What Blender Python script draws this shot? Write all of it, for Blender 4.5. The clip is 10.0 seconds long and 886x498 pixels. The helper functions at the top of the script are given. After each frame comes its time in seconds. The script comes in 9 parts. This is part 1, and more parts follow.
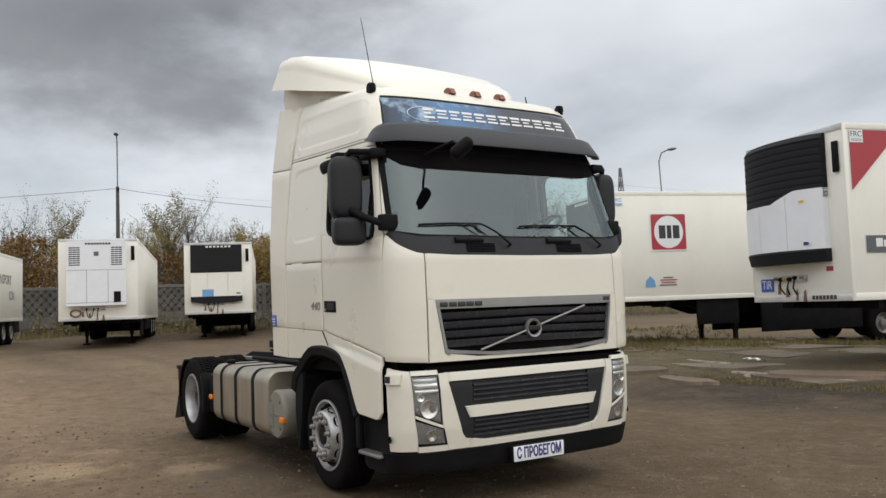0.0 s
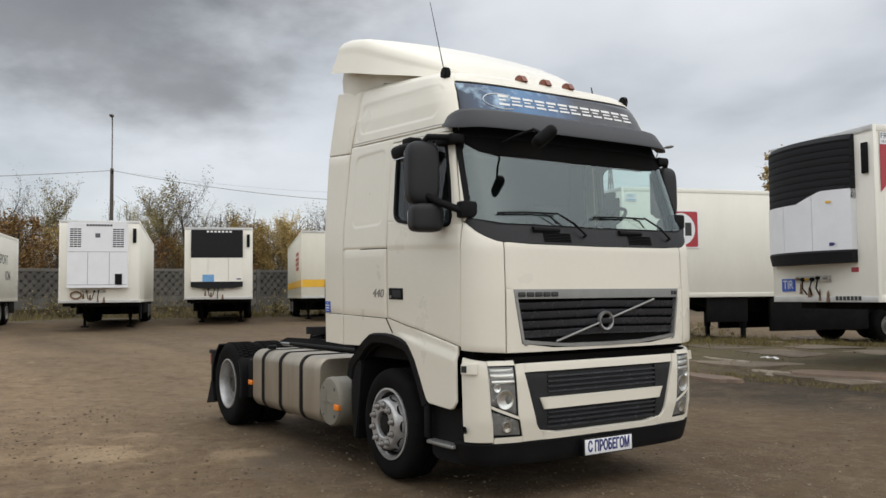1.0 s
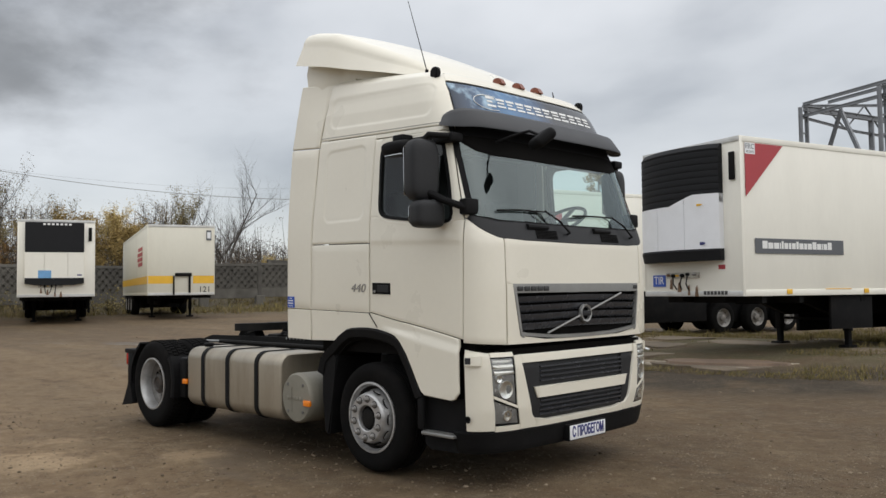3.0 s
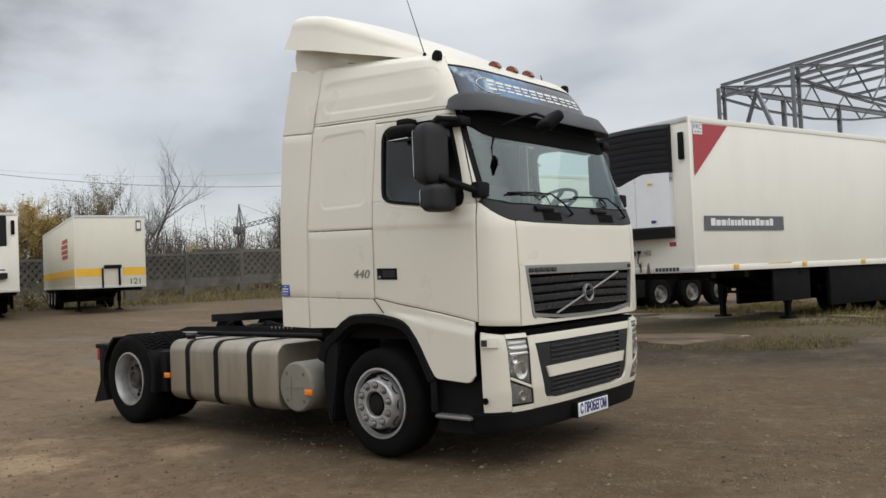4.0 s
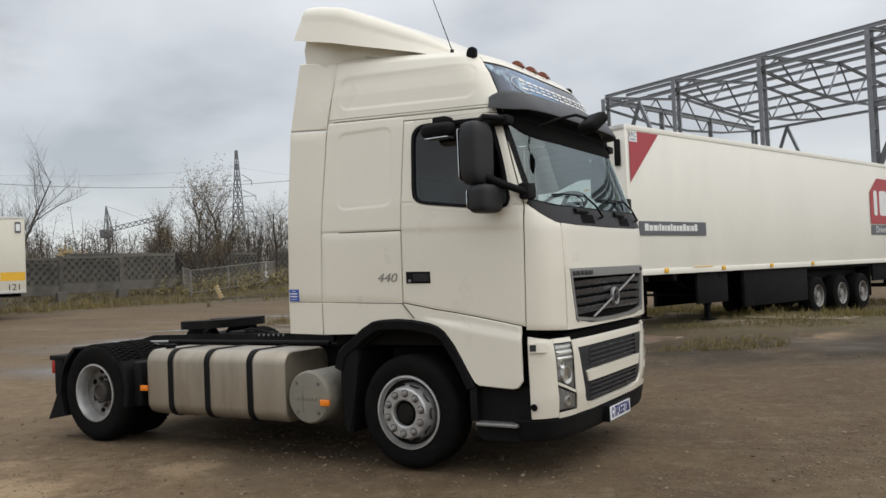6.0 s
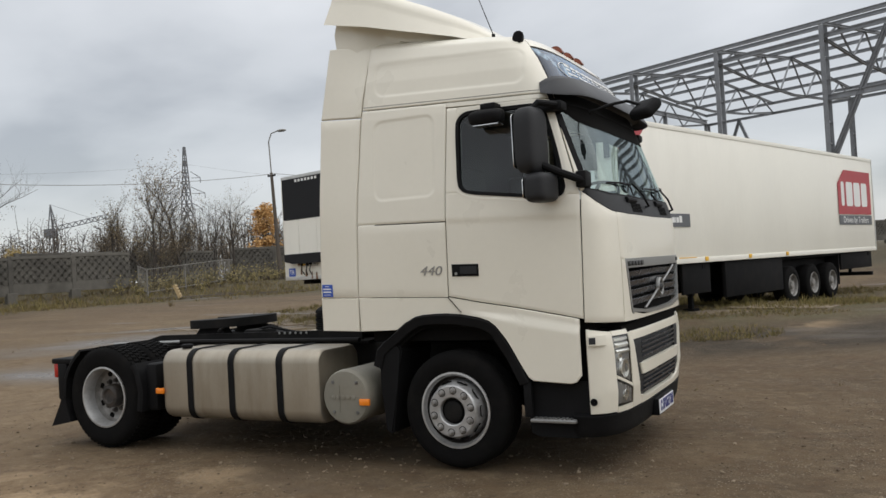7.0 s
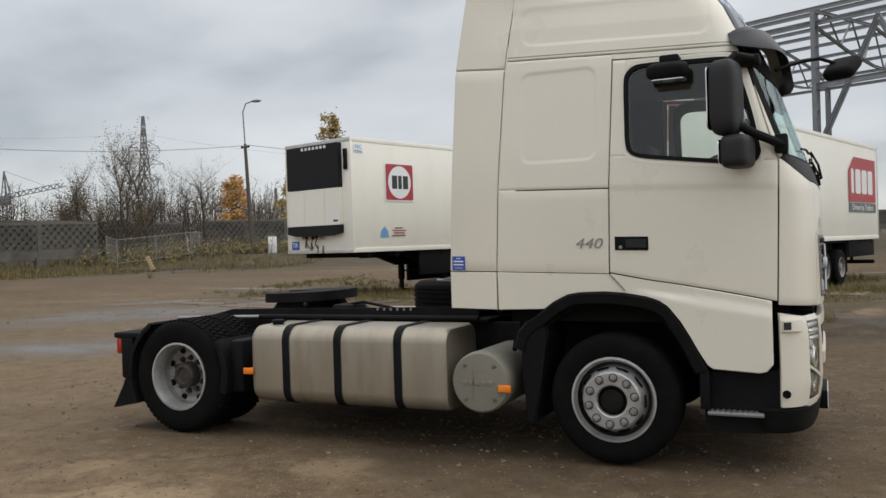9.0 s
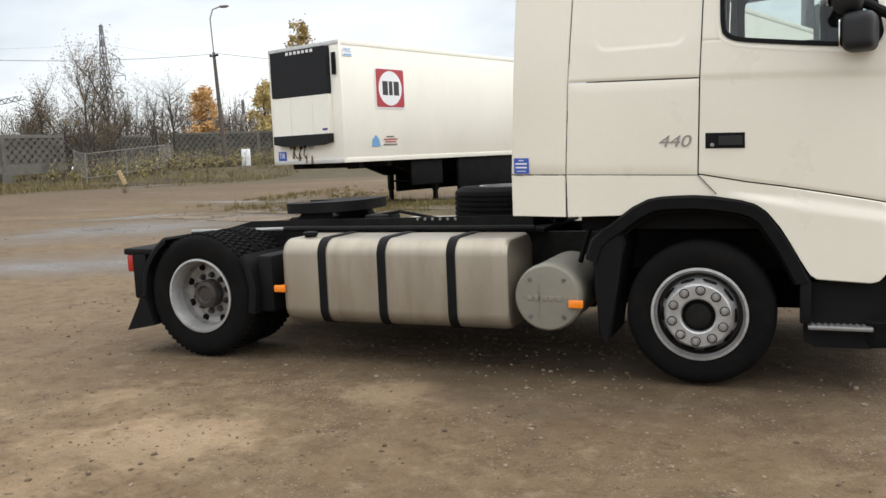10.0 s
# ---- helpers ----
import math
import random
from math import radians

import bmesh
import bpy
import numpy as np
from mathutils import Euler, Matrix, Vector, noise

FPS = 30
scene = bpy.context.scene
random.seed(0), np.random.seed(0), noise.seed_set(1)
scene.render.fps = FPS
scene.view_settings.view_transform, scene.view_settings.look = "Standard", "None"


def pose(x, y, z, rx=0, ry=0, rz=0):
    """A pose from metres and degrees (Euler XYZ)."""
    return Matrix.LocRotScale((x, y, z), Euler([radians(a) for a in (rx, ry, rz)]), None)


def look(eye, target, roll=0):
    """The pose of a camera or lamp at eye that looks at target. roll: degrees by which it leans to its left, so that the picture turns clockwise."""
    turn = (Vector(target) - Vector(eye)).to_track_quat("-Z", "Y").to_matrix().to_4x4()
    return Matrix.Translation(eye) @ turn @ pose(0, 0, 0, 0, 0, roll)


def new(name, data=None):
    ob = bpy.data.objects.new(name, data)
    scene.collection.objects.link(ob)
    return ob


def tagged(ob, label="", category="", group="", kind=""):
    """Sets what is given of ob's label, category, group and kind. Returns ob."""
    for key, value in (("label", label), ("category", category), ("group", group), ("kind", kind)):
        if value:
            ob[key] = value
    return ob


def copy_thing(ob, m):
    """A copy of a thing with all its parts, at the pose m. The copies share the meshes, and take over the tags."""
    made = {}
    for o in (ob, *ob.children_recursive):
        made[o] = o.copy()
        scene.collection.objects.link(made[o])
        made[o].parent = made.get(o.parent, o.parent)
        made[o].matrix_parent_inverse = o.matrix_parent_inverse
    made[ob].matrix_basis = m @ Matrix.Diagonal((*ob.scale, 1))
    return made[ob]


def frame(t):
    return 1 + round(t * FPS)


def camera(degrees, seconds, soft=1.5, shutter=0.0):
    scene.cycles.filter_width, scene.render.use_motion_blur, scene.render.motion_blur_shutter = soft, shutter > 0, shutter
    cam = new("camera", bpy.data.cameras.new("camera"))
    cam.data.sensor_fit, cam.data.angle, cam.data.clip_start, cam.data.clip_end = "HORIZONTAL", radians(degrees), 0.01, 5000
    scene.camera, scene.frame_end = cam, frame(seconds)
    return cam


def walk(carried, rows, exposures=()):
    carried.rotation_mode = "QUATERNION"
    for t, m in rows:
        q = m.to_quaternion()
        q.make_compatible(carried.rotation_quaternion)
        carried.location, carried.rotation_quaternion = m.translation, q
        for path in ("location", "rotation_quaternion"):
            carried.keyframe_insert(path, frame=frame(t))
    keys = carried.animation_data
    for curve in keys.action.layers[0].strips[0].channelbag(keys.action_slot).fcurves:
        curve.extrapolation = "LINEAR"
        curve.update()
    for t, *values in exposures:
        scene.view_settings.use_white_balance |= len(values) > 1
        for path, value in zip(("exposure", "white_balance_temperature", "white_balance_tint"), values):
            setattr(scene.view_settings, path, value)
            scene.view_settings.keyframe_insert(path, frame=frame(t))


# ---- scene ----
cam = camera(56.0, 10.0)
PATH = [
    (0, (6.493, -4.047, 1.505), (4.804, -2.984, 1.637), -2.1),
    (0.5, (6.263, -4.3, 1.489), (4.607, -3.188, 1.631), -1.4),
    (1, (6.052, -4.568, 1.499), (4.38, -3.476, 1.611), -0.6),
    (1.5, (5.911, -4.926, 1.509), (4.35, -3.683, 1.635), -1.5),
    (2, (5.747, -5.163, 1.505), (4.237, -3.856, 1.614), -1.3),
    (2.5, (5.508, -5.395, 1.51), (4.039, -4.04, 1.596), -1.4),
    (2.7, (5.446, -5.501, 1.499), (3.997, -4.125, 1.593), -1.0),
    (3.8, (4.991, -6.079, 1.494), (3.7, -4.553, 1.563), -2.1),
    (4, (4.859, -6.142, 1.513), (3.586, -4.6, 1.569), -2.4),
    (4.5, (4.6, -6.305, 1.509), (3.36, -4.737, 1.563), -1.4),
    (5, (4.348, -6.548, 1.528), (3.256, -4.873, 1.562), -3.0),
    (5.5, (4.04, -6.625, 1.528), (3.03, -4.899, 1.573), -3.4),
    (6, (3.693, -6.702, 1.554), (2.668, -4.985, 1.609), -2.5),
    (6.2, (3.545, -6.75, 1.536), (2.523, -5.031, 1.592), -1.9),
    (7.3, (2.696, -6.888, 1.573), (1.793, -5.104, 1.609), -3.7),
    (7.5, (2.538, -6.911, 1.558), (1.605, -5.143, 1.603), -3.2),
    (8, (2.101, -6.949, 1.554), (1.218, -5.155, 1.594), -2.3),
    (8.5, (1.744, -6.92, 1.564), (0.881, -5.116, 1.569), -2.2),
    (9, (1.336, -6.819, 1.563), (0.505, -5.0, 1.548), -1.8),
    (9.5, (0.908, -6.677, 1.54), (0.137, -4.836, 1.415), -0.5),
    (10, (0.517, -6.47, 1.512), (-0.251, -4.637, 1.284), -2.4),
]
walk(cam, [(t, look(eye, target, roll)) for t, eye, target, roll in PATH],
     exposures=[(0, 0.04), (2.5, -0.03), (6.0, 0.0), (7.5, -0.06), (8.5, -0.07), (9.0, -0.07), (9.5, 0.05), (9.7, 0.33), (10, 0.58)])

# ---- sky, sun and exposure ----
world = bpy.data.worlds.new("overcast_sky")
scene.world = world
world.use_nodes = True
wt = world.node_tree
wt.nodes.clear()
w_out = wt.nodes.new("ShaderNodeOutputWorld")
w_bg = wt.nodes.new("ShaderNodeBackground")
w_sky = wt.nodes.new("ShaderNodeTexSky")
w_sky.sky_type = "NISHITA"
w_sky.sun_disc = False
w_sky.sun_elevation, w_sky.sun_rotation = radians(52), radians(85)
w_geo = wt.nodes.new("ShaderNodeTexCoord")
w_sep = wt.nodes.new("ShaderNodeSeparateXYZ")
wt.links.new(w_geo.outputs["Generated"], w_sep.inputs[0])
# cloud deck: the view direction projected onto a layer overhead
w_h = wt.nodes.new("ShaderNodeMath"); w_h.operation = "MAXIMUM"; w_h.inputs[1].default_value = 0.0
wt.links.new(w_sep.outputs["Z"], w_h.inputs[0])
w_add = wt.nodes.new("ShaderNodeMath"); w_add.operation = "ADD"; w_add.inputs[1].default_value = 0.30
wt.links.new(w_h.outputs[0], w_add.inputs[0])
w_dx = wt.nodes.new("ShaderNodeMath"); w_dx.operation = "DIVIDE"
w_dy = wt.nodes.new("ShaderNodeMath"); w_dy.operation = "DIVIDE"
wt.links.new(w_sep.outputs["X"], w_dx.inputs[0]); wt.links.new(w_add.outputs[0], w_dx.inputs[1])
wt.links.new(w_sep.outputs["Y"], w_dy.inputs[0]); wt.links.new(w_add.outputs[0], w_dy.inputs[1])
w_vec = wt.nodes.new("ShaderNodeCombineXYZ")
wt.links.new(w_dx.outputs[0], w_vec.inputs[0]); wt.links.new(w_dy.outputs[0], w_vec.inputs[1])
w_map = wt.nodes.new("ShaderNodeMapping")
w_map.inputs["Location"].default_value = (1.35, 0.62, 0.0)
w_map.inputs["Rotation"].default_value = (0, 0, 0.5)
w_map.inputs["Scale"].default_value = (0.95, 1.15, 1.0)
wt.links.new(w_vec.outputs[0], w_map.inputs[0])
w_n1 = wt.nodes.new("ShaderNodeTexNoise")
w_n1.inputs["Scale"].default_value, w_n1.inputs["Detail"].default_value, w_n1.inputs["Roughness"].default_value = 1.25, 6.0, 0.46
w_n1.inputs["Distortion"].default_value = 0.1
wt.links.new(w_map.outputs[0], w_n1.inputs["Vector"])
w_ramp = wt.nodes.new("ShaderNodeValToRGB")
w_ramp.color_ramp.elements[0].position, w_ramp.color_ramp.elements[0].color = 0.36, (0.42, 0.43, 0.445, 1)
w_ramp.color_ramp.elements[1].position, w_ramp.color_ramp.elements[1].color = 0.66, (0.78, 0.785, 0.795, 1)
mid = w_ramp.color_ramp.elements.new(0.48); mid.color = (0.62, 0.63, 0.64, 1)
wt.links.new(w_n1.outputs["Fac"], w_ramp.inputs[0])
# brighter towards the horizon, where the deck thins out
w_hz = wt.nodes.new("ShaderNodeMapRange")
w_hz.inputs["From Min"].default_value, w_hz.inputs["From Max"].default_value = 0.0, 0.34
w_hz.inputs["To Min"].default_value, w_hz.inputs["To Max"].default_value = 0.30, 0.0
wt.links.new(w_h.outputs[0], w_hz.inputs["Value"])
w_mixh = wt.nodes.new("ShaderNodeMix"); w_mixh.data_type = "RGBA"
w_mixh.inputs["B"].default_value = (0.60, 0.62, 0.65, 1)
wt.links.new(w_hz.outputs[0], w_mixh.inputs["Factor"]); wt.links.new(w_ramp.outputs[0], w_mixh.inputs["A"])
w_zen = wt.nodes.new("ShaderNodeMapRange"); w_zen.interpolation_type = "SMOOTHSTEP"
w_zen.inputs["From Min"].default_value, w_zen.inputs["From Max"].default_value = 0.14, 0.95
w_zen.inputs["To Min"].default_value, w_zen.inputs["To Max"].default_value = 1.0, 2.5
wt.links.new(w_h.outputs[0], w_zen.inputs["Value"])
w_deck = wt.nodes.new("ShaderNodeVectorMath"); w_deck.operation = "SCALE"
wt.links.new(w_mixh.outputs["Result"], w_deck.inputs[0]); wt.links.new(w_zen.outputs[0], w_deck.inputs["Scale"])
w_skys = wt.nodes.new("ShaderNodeMix"); w_skys.data_type = "RGBA"; w_skys.blend_type = "ADD"
w_skys.inputs["Factor"].default_value = 0.03
wt.links.new(w_deck.outputs[0], w_skys.inputs["A"]); wt.links.new(w_sky.outputs[0], w_skys.inputs["B"])
# one heavy rain cloud hanging low over the far trailers
w_nrm = wt.nodes.new("ShaderNodeVectorMath"); w_nrm.operation = "SUBTRACT"
w_nrm.inputs[1].default_value = (-0.925, 0.13, 0.36)
wt.links.new(w_geo.outputs["Generated"], w_nrm.inputs[0])
w_n2 = wt.nodes.new("ShaderNodeTexNoise")
w_n2.inputs["Scale"].default_value, w_n2.inputs["Detail"].default_value, w_n2.inputs["Roughness"].default_value = 5.5, 6.0, 0.55
w_st = wt.nodes.new("ShaderNodeMapping"); w_st.inputs["Scale"].default_value = (1.0, 1.0, 2.2)
wt.links.new(w_geo.outputs["Generated"], w_st.inputs[0]); wt.links.new(w_st.outputs[0], w_n2.inputs["Vector"])
w_sq = wt.nodes.new("ShaderNodeVectorMath"); w_sq.operation = "MULTIPLY"; w_sq.inputs[1].default_value = (1.0, 1.0, 2.0)
wt.links.new(w_nrm.outputs[0], w_sq.inputs[0])
w_len = wt.nodes.new("ShaderNodeVectorMath"); w_len.operation = "LENGTH"
wt.links.new(w_sq.outputs[0], w_len.inputs[0])
w_dn = wt.nodes.new("ShaderNodeMath"); w_dn.operation = "MULTIPLY_ADD"; w_dn.inputs[1].default_value, w_dn.inputs[2].default_value = 0.55, -0.275
wt.links.new(w_n2.outputs["Fac"], w_dn.inputs[0])
w_ds = wt.nodes.new("ShaderNodeMath"); w_ds.operation = "ADD"
wt.links.new(w_len.outputs["Value"], w_ds.inputs[0]); wt.links.new(w_dn.outputs[0], w_ds.inputs[1])
w_cl = wt.nodes.new("ShaderNodeMapRange"); w_cl.interpolation_type = "SMOOTHSTEP"
w_cl.inputs["From Min"].default_value, w_cl.inputs["From Max"].default_value = 0.16, 0.48
w_cl.inputs["To Min"].default_value, w_cl.inputs["To Max"].default_value = 0.43, 1.0
wt.links.new(w_ds.outputs[0], w_cl.inputs["Value"])
w_dk = wt.nodes.new("ShaderNodeVectorMath"); w_dk.operation = "SCALE"
wt.links.new(w_skys.outputs["Result"], w_dk.inputs[0]); wt.links.new(w_cl.outputs[0], w_dk.inputs["Scale"])
wt.links.new(w_dk.outputs[0], w_bg.inputs["Color"])
w_bg.inputs["Strength"].default_value = 0.88
wt.links.new(w_bg.outputs[0], w_out.inputs[0])

sun = new("sun", bpy.data.lights.new("sun", "SUN"))
sun.data.energy, sun.data.angle, sun.data.color = 0.95, radians(100), (1.0, 0.95, 0.88)
sun.matrix_world = look((10, 2.2, 12), (0, 0, 0))

# ---- materials ----
def material(name, base, rough=0.5, metal=0.0, var=0.12, scale=3.0, fine=40.0, bump=0.0, bump_scale=90.0,
             dirt=None, dirt_amount=0.0, coat=0.0, random_piece=0.0, stretch=(1, 1, 1), spec=0.5):
    """A procedural surface: colour varied at two scales, optional dirt blotches and fine relief."""
    m = bpy.data.materials.new(name)
    m.use_nodes = True
    nt = m.node_tree
    bsdf = nt.nodes["Principled BSDF"]
    co = nt.nodes.new("ShaderNodeTexCoord")
    mp = nt.nodes.new("ShaderNodeMapping")
    mp.inputs["Scale"].default_value = stretch
    nt.links.new(co.outputs["Object"], mp.inputs[0])
    n1 = nt.nodes.new("ShaderNodeTexNoise")
    n1.inputs["Scale"].default_value, n1.inputs["Detail"].default_value = scale, 6.0
    n2 = nt.nodes.new("ShaderNodeTexNoise")
    n2.inputs["Scale"].default_value, n2.inputs["Detail"].default_value = fine, 4.0
    for n in (n1, n2):
        nt.links.new(mp.outputs[0], n.inputs["Vector"])
    add = nt.nodes.new("ShaderNodeMath"); add.operation = "ADD"
    half = nt.nodes.new("ShaderNodeMath"); half.operation = "MULTIPLY"; half.inputs[1].default_value = 0.4
    nt.links.new(n2.outputs["Fac"], half.inputs[0])
    nt.links.new(n1.outputs["Fac"], add.inputs[0]); nt.links.new(half.outputs[0], add.inputs[1])
    last = add.outputs[0]
    if random_piece:
        info = nt.nodes.new("ShaderNodeObjectInfo")
        sc = nt.nodes.new("ShaderNodeMath"); sc.operation = "MULTIPLY_ADD"
        sc.inputs[1].default_value, sc.inputs[2].default_value = random_piece, -random_piece / 2
        nt.links.new(info.outputs["Random"], sc.inputs[0])
        ad2 = nt.nodes.new("ShaderNodeMath"); ad2.operation = "ADD"
        nt.links.new(last, ad2.inputs[0]); nt.links.new(sc.outputs[0], ad2.inputs[1])
        last = ad2.outputs[0]
    ramp = nt.nodes.new("ShaderNodeValToRGB")
    lo = [max(0, c * (1 - var)) for c in base[:3]]
    hi = [min(1, c * (1 + var)) for c in base[:3]]
    ramp.color_ramp.elements[0].position, ramp.color_ramp.elements[0].color = 0.45, (*lo, 1)
    ramp.color_ramp.elements[1].position, ramp.color_ramp.elements[1].color = 0.95, (*hi, 1)
    nt.links.new(last, ramp.inputs[0])
    colour = ramp.outputs[0]
    if dirt:
        n3 = nt.nodes.new("ShaderNodeTexNoise")
        n3.inputs["Scale"].default_value, n3.inputs["Detail"].default_value, n3.inputs["Roughness"].default_value = scale * 0.8, 9.0, 0.65
        nt.links.new(mp.outputs[0], n3.inputs["Vector"])
        dr = nt.nodes.new("ShaderNodeMapRange")
        dr.inputs["From Min"].default_value, dr.inputs["From Max"].default_value = 0.48, 0.75
        dr.inputs["To Max"].default_value = dirt_amount
        nt.links.new(n3.outputs["Fac"], dr.inputs["Value"])
        mx = nt.nodes.new("ShaderNodeMix"); mx.data_type = "RGBA"
        mx.inputs["B"].default_value = (*dirt, 1)
        nt.links.new(dr.outputs[0], mx.inputs["Factor"]); nt.links.new(colour, mx.inputs["A"])
        colour = mx.outputs["Result"]
    nt.links.new(colour, bsdf.inputs["Base Color"])
    rr = nt.nodes.new("ShaderNodeMapRange")
    rr.inputs["To Min"].default_value, rr.inputs["To Max"].default_value = max(0.02, rough - 0.09), min(1, rough + 0.09)
    nt.links.new(n1.outputs["Fac"], rr.inputs["Value"]); nt.links.new(rr.outputs[0], bsdf.inputs["Roughness"])
    bsdf.inputs["Metallic"].default_value = metal
    bsdf.inputs["Specular IOR Level"].default_value = spec
    bsdf.inputs["Coat Weight"].default_value = coat
    bsdf.inputs["Coat Roughness"].default_value = 0.08
    if bump:
        n4 = nt.nodes.new("ShaderNodeTexNoise")
        n4.inputs["Scale"].default_value, n4.inputs["Detail"].default_value = bump_scale, 5.0
        nt.links.new(mp.outputs[0], n4.inputs["Vector"])
        b = nt.nodes.new("ShaderNodeBump"); b.inputs["Strength"].default_value = bump; b.inputs["Distance"].default_value = 0.01
        nt.links.new(n4.outputs["Fac"], b.inputs["Height"]); nt.links.new(b.outputs[0], bsdf.inputs["Normal"])
    return m


def glass(name, colour=(0.8, 0.9, 0.88), rough=0.0, ior=1.75, tint=(1, 1, 1)):
    """Thin glazing: mostly clear, with a mirror's gloss that grows at grazing angles."""
    m = bpy.data.materials.new(name)
    m.use_nodes = True
    nt = m.node_tree
    nt.nodes.clear()
    out = nt.nodes.new("ShaderNodeOutputMaterial")
    tr = nt.nodes.new("ShaderNodeBsdfTransparent"); tr.inputs[0].default_value = (*colour, 1)
    gl = nt.nodes.new("ShaderNodeBsdfGlossy"); gl.inputs["Roughness"].default_value = rough
    lw = nt.nodes.new("ShaderNodeLayerWeight"); lw.inputs["Blend"].default_value = 0.5
    pw = nt.nodes.new("ShaderNodeMath"); pw.operation = "POWER"; pw.inputs[1].default_value = 5.0
    nt.links.new(lw.outputs["Facing"], pw.inputs[0])
    head_on = ((ior - 1) / (ior + 1)) ** 2
    fr = nt.nodes.new("ShaderNodeMath"); fr.operation = "MULTIPLY_ADD"; fr.inputs[1].default_value, fr.inputs[2].default_value = 1 - head_on, head_on
    nt.links.new(pw.outputs[0], fr.inputs[0])
    gl.inputs["Color"].default_value = (*tint, 1)
    mx = nt.nodes.new("ShaderNodeMixShader")
    nt.links.new(fr.outputs[0], mx.inputs[0]); nt.links.new(tr.outputs[0], mx.inputs[1]); nt.links.new(gl.outputs[0], mx.inputs[2])
    nt.links.new(mx.outputs[0], out.inputs[0])
    return m


GRIME = (0.16, 0.13, 0.09)
M_CAB = material("ivory_cab_paint", (0.75, 0.712, 0.605), 0.30, var=0.025, scale=1.5, fine=25, coat=0.35, dirt=(0.60, 0.55, 0.45), dirt_amount=0.05)
M_BLACK = material("black_grained_plastic", (0.005, 0.005, 0.0054), 0.68, var=0.3, scale=8, bump=0.12, bump_scale=260, dirt=(0.03, 0.027, 0.024), dirt_amount=0.10, spec=0.16)
M_GREY_PL = material("dark_grey_plastic", (0.015, 0.0155, 0.017), 0.58, var=0.2, scale=6, bump=0.08, bump_scale=240, spec=0.35)
M_VISOR = material("smoked_visor_plastic", (0.020, 0.021, 0.024), 0.45, var=0.2, scale=4, spec=0.4)
M_SEAM = material("shadowed_panel_seam", (0.16, 0.15, 0.125), 0.7, var=0.1, scale=8)
# near-black: the shade of hollows, gaps and the underside put into the colour
M_VOID = material("unlit_black", (0.005, 0.0046, 0.0042), 0.95, var=0.3, spec=0.1)
M_CHASSIS = material("sooty_chassis_steel", (0.008, 0.0077, 0.0074), 0.72, metal=0.0, var=0.35, scale=7, dirt=(0.06, 0.05, 0.038), dirt_amount=0.15, bump=0.1, spec=0.16)
M_TYRE = material("worn_tyre_rubber", (0.0055, 0.0053, 0.0052), 0.88, var=0.25, scale=9, dirt=(0.035, 0.029, 0.023), dirt_amount=0.16, bump=0.15, bump_scale=120, spec=0.1)
M_RIM = material("silver_steel_rim", (0.46, 0.46, 0.455), 0.38, metal=0.55, var=0.18, scale=9, dirt=(0.13, 0.11, 0.09), dirt_amount=0.5)
M_RIM_DARK = material("rusty_brake_hub", (0.05, 0.045, 0.04), 0.6, metal=0.4, var=0.4, scale=15, dirt=(0.12, 0.07, 0.04), dirt_amount=0.4)
# rim steel darkened for grime and for the deep dish's shade
M_RIM_GRIME_SHADE = material("grimy_shaded_rim", (0.27, 0.26, 0.245), 0.5, metal=0.4, var=0.3, scale=9, dirt=(0.08, 0.065, 0.05), dirt_amount=0.6)
M_NUT = material("worn_steel_nut", (0.20, 0.20, 0.20), 0.42, metal=0.7, var=0.3, scale=20, dirt=GRIME, dirt_amount=0.4)
M_TANK = material("brushed_aluminium_tank", (0.36, 0.32, 0.255), 0.40, metal=0.6, var=0.10, scale=2.2, fine=70, dirt=(0.17, 0.135, 0.09), dirt_amount=0.6, stretch=(2.2, 1, 0.5), bump=0.03)
M_CAN = material("dusty_grey_canister_paint", (0.21, 0.198, 0.16), 0.6, metal=0.1, var=0.1, scale=5, dirt=(0.2, 0.17, 0.12), dirt_amount=0.4)
M_SILVER = material("satin_silver_trim", (0.29, 0.29, 0.28), 0.35, metal=0.55, var=0.1, scale=6)
M_CHROME = material("polished_chrome", (0.75, 0.75, 0.74), 0.14, metal=1.0, var=0.05)
M_ORANGE = material("orange_lamp_lens", (0.85, 0.23, 0.015), 0.25, var=0.1, scale=20)
M_AMBER = material("dull_amber_lens", (0.20, 0.055, 0.025), 0.3, var=0.2, scale=20)
M_RED = material("red_lamp_lens", (0.38, 0.02, 0.012), 0.25, var=0.15, scale=20)
M_WHITE_INK = material("white_lettering", (0.78, 0.78, 0.76), 0.5, var=0.04)
M_BLACK_INK = material("black_lettering", (0.03, 0.03, 0.03), 0.5, var=0.1)
M_NAVY_INK = material("navy_lettering", (0.03, 0.035, 0.16), 0.5, var=0.08)
M_GREY_INK = material("grey_lettering", (0.27, 0.26, 0.24), 0.4, metal=0.3, var=0.08)
M_PLATE = material("white_plate_enamel", (0.80, 0.81, 0.82), 0.35, var=0.04)
M_BLUE_STICK = material("blue_sticker", (0.03, 0.09, 0.42), 0.4, var=0.08)
M_INTERIOR = material("grey_cab_upholstery", (0.05, 0.052, 0.055), 0.8, var=0.2, scale=10)
M_INT_LIGHT = material("pale_cab_lining", (0.22, 0.22, 0.21), 0.8, var=0.1, scale=6)
M_REFLECTOR = material("lamp_reflector", (0.86, 0.86, 0.84), 0.28, metal=1.0, var=0.05)
M_LAMP_GREY = material("lamp_bezel_grey", (0.34, 0.345, 0.35), 0.25, metal=0.6, var=0.2, scale=14)
